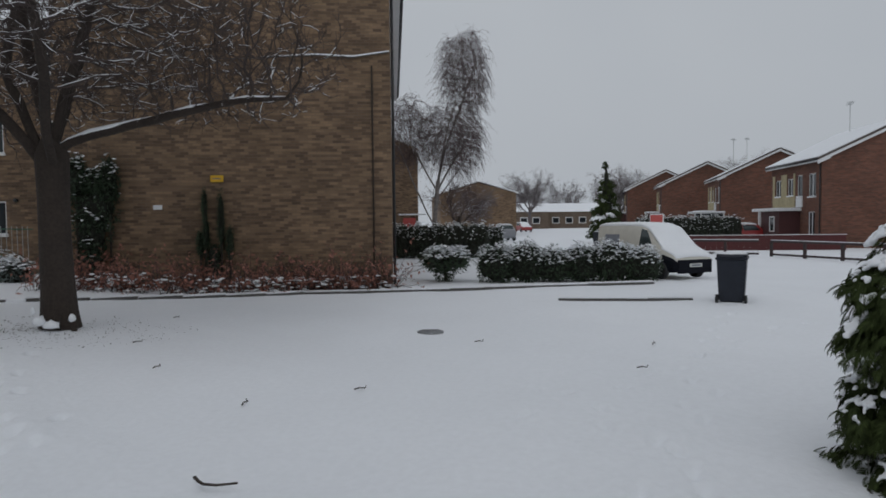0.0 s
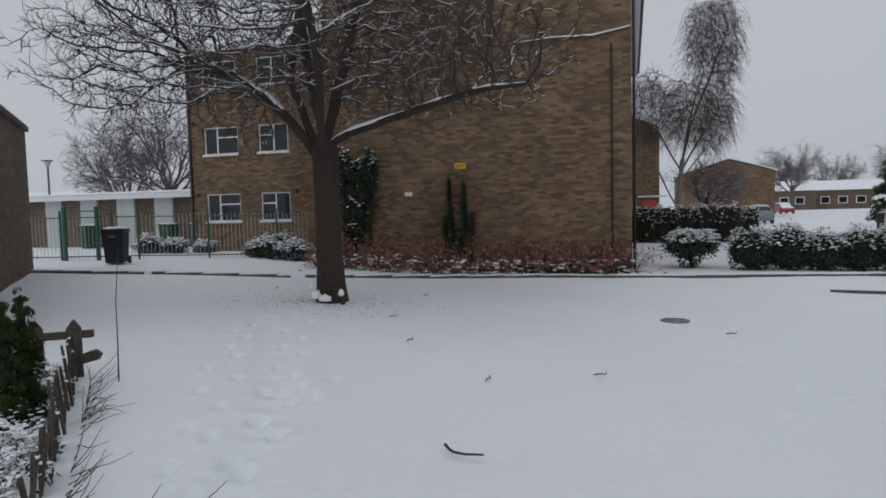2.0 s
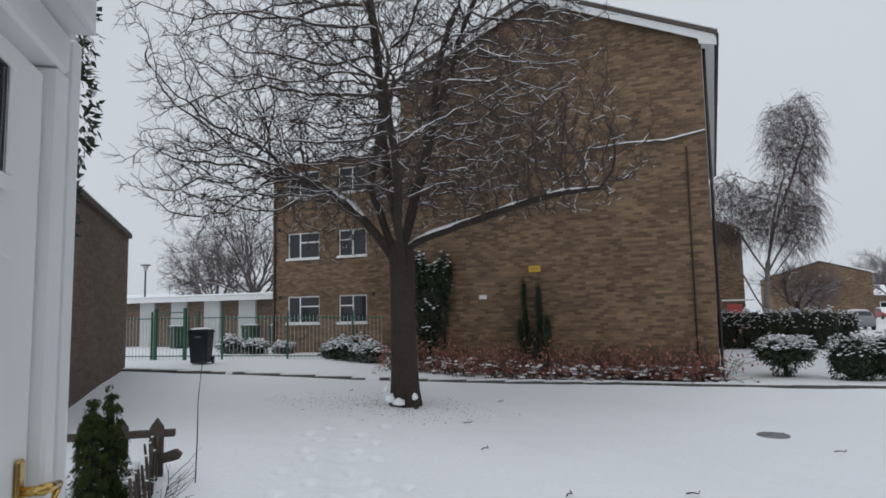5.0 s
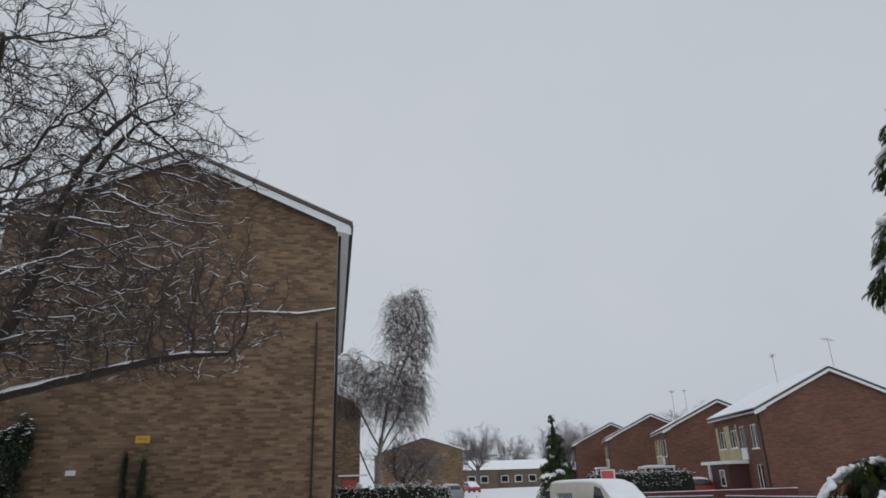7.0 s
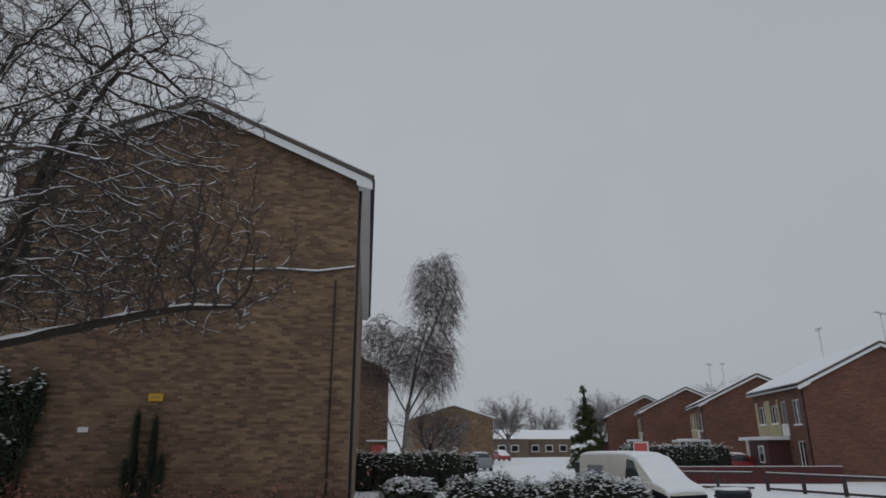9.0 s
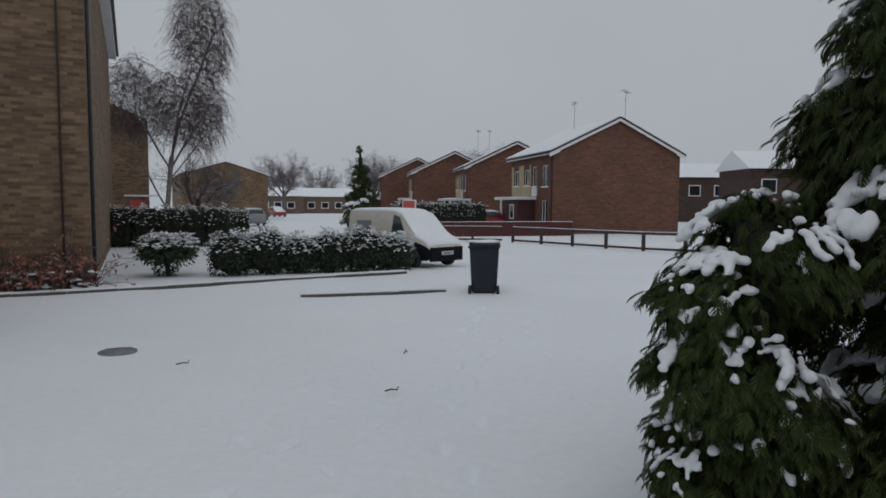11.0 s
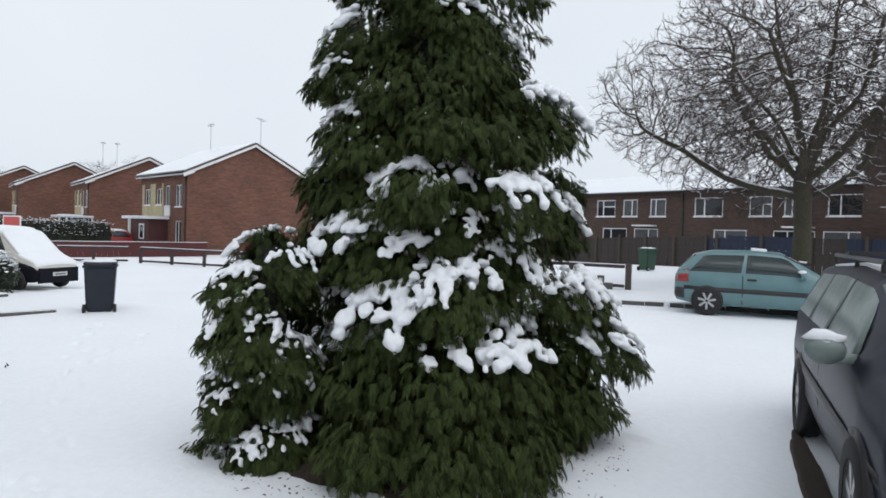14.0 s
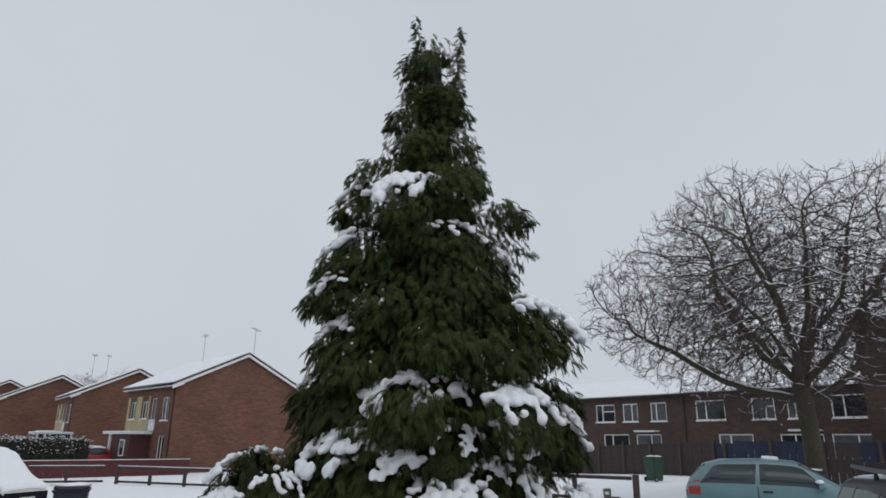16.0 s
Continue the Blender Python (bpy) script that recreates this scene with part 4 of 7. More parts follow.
def terrace():
    t = thing("terraced_house_row", "long dark brick terrace with white windows and a snowy roof", "house row")
    # local x along the front from its far end; front plane y = 0, land in front is -y
    a, c = Vector((50.5, 37.0, 0)), Vector((41.6, 2.2, 0))
    an = math.degrees(math.atan2(c.y - a.y, c.x - a.x))
    ln = (c - a).length
    t.matrix_world = pose(a.x, a.y, 0.5, 0, 0, an)
    ev = 4.75
    holes = []
    spec = [(1.2, 1.0), (4.2, 1.9), (8.2, 1.2), (11.0, 1.4), (14.4, 1.2), (16.9, 1.7), (19.3, 1.25), (21.6, 1.25), (25.0, 2.0), (28.7, 1.4), (30.8, 1.3), (33.2, 1.9)]
    for x, w in spec:
        holes.append((x, x + w, 3.0, 4.25))
    low = [(2.0, 2.2), (9.0, 2.4), (17.5, 2.2), (20.3, 2.0), (26.4, 2.2), (30.2, 2.4), (33.0, 2.2)]
    for x, w in low:
        holes.append((x, x + w, 0.9, 2.15))
    bm = bmesh.new()
    holed_wall(bm, ln, ev + 0.6, 0.28, holes, 0, -0.6)
    part("wall", bm, DARK_BRICK, t)
    box_part("back_wall", (0, ln, 6.7, 7, -0.6, ev), DARK_BRICK, t)
    box_part("side_wall", (0, 0.28, 0.281, 6.699, -0.6, ev), DARK_BRICK, t)
    for k, h in enumerate(holes):
        window_at(t, *h, None, (0.35,) if k % 3 else (0.6,), ((0.35, 1.0, 0.6),) if k % 4 == 1 else (), True, 0.07, PANE_NET if k % 3 != 2 else PANE)
    bm = bmesh.new()
    prism(bm, [(-0.3, ev), (3.6, ev + 1.5), (7.3, ev), (7.3, ev - 0.1), (3.6, ev + 1.4), (-0.3, ev - 0.1)], 0, ln)
    bmesh.ops.transform(bm, matrix=Matrix(((0, 1, 0, 0), (1, 0, 0, 0), (0, 0, 1, 0), (0, 0, 0, 1))), verts=bm.verts)
    bmesh.ops.recalc_face_normals(bm, faces=bm.faces)
    part("roof", bm, ROOFTILE, t)
    bm = bmesh.new()
    prism(bm, [(-0.27, ev + 0.075), (3.6, ev + 1.56), (7.27, ev + 0.075), (7.27, ev + 0.015), (3.6, ev + 1.504), (-0.27, ev + 0.015)], 0.05, ln)
    bmesh.ops.transform(bm, matrix=Matrix(((0, 1, 0, 0), (1, 0, 0, 0), (0, 0, 1, 0), (0, 0, 0, 1))), verts=bm.verts)
    bmesh.ops.recalc_face_normals(bm, faces=bm.faces)
    part("snow", bm, SNOW, t, "snow lying on the long roof")
    rod_part("gutter", (0, -0.34, ev - 0.05), (ln, -0.34, ev - 0.05), 0.06, BLACK, t)
    for x in (13.1, 24.2):
        rod_part("drainpipe", (x, -0.05, -0.2), (x, -0.05, ev - 0.1), 0.04, BLACK, t)
    for x in (9.6, 20.6, 31.0):
        box_part("door_canopy", (x, x + 1.6, -0.7, -0.002, 2.3, 2.4), WHITE_BOARD, t)
    e = thing("end_block", "taller dark brick end wall beside the terrace", "building", pose(33.3, 2.5, 0.4, 0, 0, -14))
    bm = bmesh.new()
    add_box(bm, 0, 10, -14, 0, -0.6, 6.9)
    part("wall", bm, DARK_BRICK, e)
    box_part("coping", (-0.05, 10.05, -14.05, 0.05, 6.9, 7.0), ROOFTILE, e)
    box_part("snow", (-0.04, 10.04, -14.04, 0.04, 7.004, 7.05), SNOW, e)
    box_part("door_canopy", (-0.5, -0.002, -3.2, -1.6, 3.0, 3.08), WHITE_BOARD, e)


terrace()


def board_fence():
    f = thing("garden_fence", "tall dark timber garden fence, partly stained blue", "fence")
    pts = [(39.5, 20.5), (33.4, 8.6), (31.6, 0.5), (31.0, -6.0)]
    rng = np.random.default_rng(8)
    for (x0, y0), (x1, y1) in zip(pts[:-1], pts[1:]):
        ln = math.hypot(x1 - x0, y1 - y0)
        n = int(ln / 0.30)
        an = math.degrees(math.atan2(y1 - y0, x1 - x0))
        for i in range(n):
            s = (i + 0.5) / n
            x, y = x0 + (x1 - x0) * s, y0 + (y1 - y0) * s
            top = 1.58 + rng.uniform(-0.03, 0.03) + (0.1 if y < 8 else 0)
            ob = box_part("board", (-0.145, 0.145, -0.02 - 0.01 * (i % 2), 0.0, -0.3, top), FENCEWOOD if y > 9.2 or 3.0 < y < 4.4 else FENCEBLUE, f)
            ob.matrix_local = pose(x, y, lie(x, y), 0, 0, an)
            if i % 7 == 0:
                po = box_part("post", (-0.06, 0.06, -0.13, -0.04, -0.3, 1.75), WOOD, f)
                po.matrix_local = pose(x, y, lie(x, y), 0, 0, an)
    return f


board_fence()


def far_blocks():
    """Blocks at the far end of the street and behind the birch."""
    b = thing("brick_flats", "buff brick flats behind the birch tree", "building", pose(-1.45, 46, 0, 0, 0, 4))
    bm = bmesh.new()
    prism(bm, [(-9, -0.3), (-9, 7.4), (-4.6, 8.9), (-0.2, 7.0), (-0.2, -0.3)], 0, 9)
    part("wall", bm, YELLOW_BRICK, b)
    box_part("canopy", (-1.6, 0.3, -0.9, -0.002, 2.25, 2.35), WHITE_BOARD, b)
    box_part("red_door", (-1.3, -0.4, -0.05, -0.002, 0, 2.05), RED, b)
    b = thing("gabled_flats", "distant buff brick block with snowy gabled roof", "building", pose(8.9, 76, 0, 0, 0, 5))
    bm = bmesh.new()
    prism(bm, [(-9, -0.3), (-9, 5.0), (-4.5, 6.3), (0, 5.0), (0, -0.3)], 0, 14)
    part("wall", bm, YELLOW_BRICK, b)
    bm = bmesh.new()
    prism(bm, [(-9.2, 5.0), (-4.5, 6.4), (0.25, 5.0), (0.25, 5.12), (-4.5, 6.52), (-9.2, 5.12)], -0.2, 14.2)
    part("snow", bm, SNOW, b, "snowy roof")
    for y in (1.5, 5.0, 8.5, 12.0):
        for z in (0.8, 3.3):
            box_part("window", (0.002, 0.05, y, y + 1.2, z, z + 1.2), PANE, b, "white-framed window")
            box_part("sill", (0.002, 0.1, y - 0.1, y + 1.3, z - 0.12, z - 0.004), WHITE, b)
    for x, y, w, tx in ((17, 128, 9, "distant low house with snowy roof"), (27, 132, 10, "distant low house with bright snowy roof"), (36, 134, 8, "distant house behind the parked cars"), (6, 134, 9, "distant pale house at the street's end")):
        h = thing("distant_house", tx, "house", pose(x, y, 0, 0, 0, 3), "houses at the end of the street")
        bm = bmesh.new()
        add_box(bm, -w / 2, w / 2, 0, 6, -0.3, 3.4)
        part("wall", bm, GREY_BRICK, h)
        bm = bmesh.new()
        prism(bm, [(-0.4, 3.4), (3.0, 5.2), (6.4, 3.4)], -w / 2 - 0.3, w / 2 + 0.3)
        bmesh.ops.transform(bm, matrix=Matrix(((0, 1, 0, 0), (1, 0, 0, 0), (0, 0, 1, 0), (0, 0, 0, 1))), verts=bm.verts)
        bmesh.ops.recalc_face_normals(bm, faces=bm.faces)
        part("roof", bm, SNOW, h, "snow-covered roof")
        for i in range(3):
            x0 = -w / 2 + 0.8 + i * (w - 1.6) / 3
            wd = box_part("window", (x0, x0 + 1.5, -0.05, -0.002, 1.0, 2.3), WHITE, h)
            box_part("pane", (x0 + 0.12, x0 + 1.38, -0.07, -0.052, 1.12, 2.18), PANE, wd)
    for x, y, ry in ((60, 40, 28), (52, 62, 20)):
        h = thing("distant_house", "dark brick house with snowy roof behind the end house", "house", pose(x, y, 0, 0, 0, -20))
        bm = bmesh.new()
        add_box(bm, -ry / 2, ry / 2, 0, 6, -0.3, 5.2)
        part("wall", bm, DARK_BRICK, h)
        bm = bmesh.new()
        prism(bm, [(-0.4, 5.2), (3.0, 7.0), (6.4, 5.2)], -ry / 2 - 0.3, ry / 2 + 0.3)
        bmesh.ops.transform(bm, matrix=Matrix(((0, 1, 0, 0), (1, 0, 0, 0), (0, 0, 1, 0), (0, 0, 0, 1))), verts=bm.verts)
        bmesh.ops.recalc_face_normals(bm, faces=bm.faces)
        part("roof", bm, SNOW, h, "snow-covered roof")
        for i in range(6):
            x0 = -ry / 2 + 1 + i * (ry - 2) / 6
            wd = box_part("window", (x0, x0 + 1.4, -0.05, -0.002, 3.0, 4.3), WHITE, h)
            box_part("pane", (x0 + 0.1, x0 + 1.3, -0.07, -0.052, 3.1, 4.2), PANE, wd)


far_blocks()


# ---- the house at the camera's shoulder ----
def front_porch():
    d = thing("front_door", "white panelled front door with brass knocker and handle", "door", pose(-1.475, 0.79, 0, 0, 0, 130.5))
    fl, top = 0.45, 2.40
    box_part("leaf", (-0.80, 0.055, 0.0, 0.05, fl, top), WHITE, d, "", 0.004)
    for x0, x1, z0, z1 in ((-0.66, -0.43, 0.65, 1.10), (-0.30, -0.09, 0.65, 1.10), (-0.66, -0.43, 1.22, 1.98), (-0.30, -0.09, 1.22, 1.98)):
        bm = bmesh.new()
        add_box(bm, x0, x1, -0.010, 0.012, z0, z1, bevel=0.009)
        part("door_panel", bm, WHITE, d)
    bm = bmesh.new()
    add_box(bm, -0.60, -0.15, -0.008, -0.001, 2.13, 2.34)
    g = part("fanlight", bm, PANE, d, "dark leaded fanlight glass")
    bm = bmesh.new()
    for a in ((-0.63, -0.12, -0.016, -0.0085, 2.10, 2.13), (-0.63, -0.12, -0.016, -0.0085, 2.34, 2.365), (-0.63, -0.60, -0.016, -0.0085, 2.1305, 2.3395), (-0.15, -0.12, -0.016, -0.0085, 2.1305, 2.3395)):
        add_box(bm, *a, bevel=0.003)
    part("fanlight_trim", bm, WHITE, g)
    # brass lever handle
    bm = bmesh.new()
    add_box(bm, -0.018, 0.018, -0.012, -0.001, 1.32, 1.57, bevel=0.006)
    hd = part("handle_plate", bm, BRASS, d, "long brass handle plate")
    bm = bmesh.new()
    rod(bm, (0, -0.01, 1.505), (0, -0.055, 1.505), 0.011, 0.010, 10)
    rod(bm, (-0.004, -0.05, 1.507), (0.095, -0.05, 1.495), 0.012, 0.009, 10)
    rod(bm, (0.092, -0.05, 1.498), (0.055, -0.052, 1.465), 0.009, 0.006, 8)
    part("lever", bm, BRASS, hd, smooth=True)
    box_part("lock_cylinder", (-0.007, 0.007, -0.02, -0.0125, 1.375, 1.40), IRON, hd)
    # brass urn knocker
    prof = [(1.905, 0.006), (1.92, 0.014), (1.935, 0.008), (1.95, 0.016), (1.975, 0.013), (2.0, 0.02), (2.03, 0.026), (2.05, 0.024), (2.06, 0.012), (2.075, 0.014), (2.09, 0.007), (2.11, 0.009), (2.125, 0.003)]
    tubes("knocker_plate", [([np.array((-0.31, -0.008, 1.93 + (z - 1.905) * 0.86)) for z, r in prof], [r * 0.72 for z, r in prof])], 10, BRASS, d, "ornate brass door knocker")
    ring = [(2.035, -0.02), (2.015, -0.030), (1.99, -0.034), (1.965, -0.030), (1.955, -0.02)]
    tubes("knocker_ring", [([np.array((-0.302, y, z)) for z, y in ring], [0.007, 0.005, 0.0045, 0.006, 0.009])], 8, BRASS, d)
    bm = bmesh.new()
    bmesh.ops.create_icosphere(bm, subdivisions=2, radius=0.010, matrix=Matrix.Translation((-0.302, -0.022, 2.04)))
    part("knocker_boss", bm, BRASS, d, smooth=True)

    f = thing("door_1", "white plastic door surround with a fascia and black gutter above", "door frame", pose(-1.475, 0.79, 0, 0, 0, 130.5), kind="structure")
    box_part("jamb", (0.06, 0.125, -0.03, 0.07, 0.3, 2.42), WHITE, f, "", 0.008)
    box_part("jamb_moulding", (0.13, 0.165, -0.045, 0.06, 0.3, 2.52), WHITE, f, "", 0.012)
    box_part("corner_post", (0.168, 0.20, -0.02, 0.45, 0.3, 2.55), WHITE, f, "", 0.006)
    box_part("head", (-0.9, 0.126, -0.03, 0.07, 2.424, 2.52), WHITE, f, "", 0.008)
    box_part("fascia", (-2.6, 0.03, -0.11, -0.085, 2.50, 2.70), WHITE_BOARD, f, "", 0.006)
    box_part("soffit", (-2.6, 0.12, -0.084, 0.45, 2.524, 2.545), WHITE_BOARD, f)
    bm = bmesh.new()
    rod(bm, (-2.6, -0.155, 2.66), (0.04, -0.155, 2.66), 0.048, 0.048, 10)
    part("gutter", bm, BLACK, f, "black plastic gutter", True)
    box_part("roof_slab", (-2.6, 0.06, -0.12, 1.4, 2.704, 2.78), ROOFTILE, f)
    box_part("snow", (-2.6, 0.05, -0.10, 1.4, 2.784, 2.84), SNOW, f, "", 0.02)
    box_part("doorstep", (-0.95, 0.2, -0.42, 0.0, -0.1, 0.40), KERB, f, "concrete doorstep", 0.012)
    bm = bmesh.new()
    add_box(bm, -7.0, -0.92, 0.0, 0.28, -0.2, 2.5)
    add_box(bm, 0.30, 1.0, 0.45, 0.7, -0.2, 2.5)
    wl_ = part("wall_house", bm, RED_BRICK, None)
    wl_.matrix_world = pose(-1.475, 0.79, 0, 0, 0, 130.5)
    tagged(wl_, "brick front wall of the house beside the door", "wall", kind="structure")


front_porch()

# ---- trees ----
garden_limbs = [(59, 36, 4.0, 2.9, 0.0), (239, 50, 4.8, 2.45, -0.035), (250, 66, 5.2, 2.7, 0.02), (310, 80, 6.0, 3.0, 0.0), (110, 80, 5.8, 3.0, 0.0), (52, 70, 5.2, 2.8, 0.02), (149, 50, 4.0, 2.7, 0.0), (329, 50, 4.0, 2.9, 0.0)]
grown_tree("bare_tree", "bare garden tree with snow along its dark branches", pose(-6.45, 10.75, 0.12), 4, 2.9, 0.25, garden_limbs, [((-0.3, -0.15, 6.4), (4.1, 4.1, 3.4), 1.0), ((0.1, 0.0, 4.8), (4.3, 4.3, 1.4), 0.2), ((2.75, 1.7, 7.8), (0.55, 0.5, 0.8), 0.03), ((2.5, 1.5, 4.6), (1.9, 1.7, 1.1), 0.12), ((-2.9, -1.7, 4.5), (1.8, 1.7, 1.2), 0.10)], 5200, BARK, TWIG, 0.42, 0.15, tip=0.0066, spur=(0.10, 0.36))
st_ = thing('trunk_snow', 'patches of snow stuck to the bark', 'snow', pose(-6.45, 10.75, 0.12))
snow_lumps('snow', [(0.16 * math.cos(a), 0.19 * math.sin(a), z, 0.015, q * 0.7, q * 1.3, a) for a, z, q in ((-1.0, 0.25, 0.10), (-1.4, 0.18, 0.08), (-1.9, 0.15, 0.07), (-0.8, 1.05, 0.05), (-1.0, 1.4, 0.04), (-0.6, 0.75, 0.06), (-0.7, 1.7, 0.04), (-1.3, 2.35, 0.05))], st_, '', 5)
street_limbs = [(i * 137.5 % 360, 18 + 5.4 * i + (i * 7) % 9, 5.2 - 0.06 * i, 3.0 + 0.09 * i, 0.02) for i in range(12)]
grown_tree("street_tree", "large bare street tree with a mossy trunk and dense twigs", pose(21.9, 3.1, 0.30), 9, 3.9, 0.25, street_limbs, [((0, 0, 6.0), (5.7, 5.7, 3.6), 1.0), ((0, 0, 5.4), (6.1, 6.1, 1.3), 0.25)], 11000, MOSSBARK, TWIG, 0.10, 0.19, tip=0.0080, spur=(0.14, 0.46))
birch_limbs = [(80, 76, 7.6, 4.0, 0.0), (95, 82, 5.0, 4.0, 0.01), (285, 62, 5.2, 1.6, 0.03), (60, 48, 3.4, 3.0, 0.02), (250, 55, 3.2, 3.4, 0.02), (110, 60, 4.0, 3.8, 0.0)]
grown_tree("birch_tree", "tall weeping birch with snowy hanging twigs", pose(-0.6, 39.0, 0), 12, 4.2, 0.13, birch_limbs, [((2.1, 0, 10.9), (1.4, 1.3, 2.5), 0.45), ((1.3, 0, 6.9), (2.0, 1.6, 2.3), 0.4), ((-1.4, 0, 7.2), (1.1, 1.1, 2.3), 0.25)], 4500, BIRCHBARK, BIRCHTWIG, 0.08, 0.18, (0.10, 0), (0.35, 1.4, 1.0), tip=0.0075, bend=0.035)
ts_ = [(i * 40 + 10, 30 + (i * 17) % 35, 2.6, 1.6) for i in range(9)]
bare_tree("small_tree", "small bare tree dusted with snow behind the hedge", pose(1.2, 40.5, 0), 15, 1.7, 0.13, ts_, (8, 7, 3), (1.3, 0.7, 0.35), (0.03, 0.02, 0.0, 0.02), (0.1, 0.14, 0.16), BARK, BIRCHTWIG, 0.6, thin=1.8)
tf = [(i * 36 + 5, 35 + (i * 23) % 40, 4.6, 2.6 + 0.1 * (i % 3)) for i in range(10)]
# bark and twigs share the haze-lightened colour
far = bare_tree("far_tree", "distant bare tree against the grey sky", pose(-26.5, 27.5, 0.4), 21, 2.8, 0.24, tf, (11, 9, 4), (2.0, 1.0, 0.55), (0.03, 0.01, 0.0, 0.0), (0.1, 0.14, 0.16), TWIG_HAZED, TWIG_HAZED, 0.25, group="distant bare trees", thin=2.0)
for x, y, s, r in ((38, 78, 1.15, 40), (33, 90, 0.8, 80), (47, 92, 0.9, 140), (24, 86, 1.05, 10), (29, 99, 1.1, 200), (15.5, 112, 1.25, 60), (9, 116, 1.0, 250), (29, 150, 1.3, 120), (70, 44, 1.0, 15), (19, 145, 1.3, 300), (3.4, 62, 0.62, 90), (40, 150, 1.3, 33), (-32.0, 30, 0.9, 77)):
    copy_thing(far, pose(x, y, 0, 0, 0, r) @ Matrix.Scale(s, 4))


# ---- evergreens ----
def frond_template():
    """A flat drooping cypress spray: a spine with pairs of scaly fingers."""
    v, f = [], []

    def finger(p, a, ln, w, drop):
        c, s = math.cos(a), math.sin(a)
        k = len(v)
        v.extend([p, (p[0] + c * ln * 0.45 - s * w, p[1] + s * ln * 0.45 + c * w, p[2] - drop * 0.35), (p[0] + c * ln, p[1] + s * ln, p[2] - drop), (p[0] + c * ln * 0.45 + s * w, p[1] + s * ln * 0.45 - c * w, p[2] - drop * 0.35)])
        f.append((k, k + 1, k + 2, k + 3))

    finger((0, 0, 0), 0, 1.0, 0.06, 0.36)
    for i in range(5):
        x = 0.10 + 0.16 * i
        z = -0.30 * x * x
        ln = 0.46 * (1 - 0.5 * x) + 0.10
        for s in (1, -1):
            finger((x, 0, z), s * (0.72 - 0.07 * i), ln, 0.052, 0.14 + 0.06 * i)
    return v, f


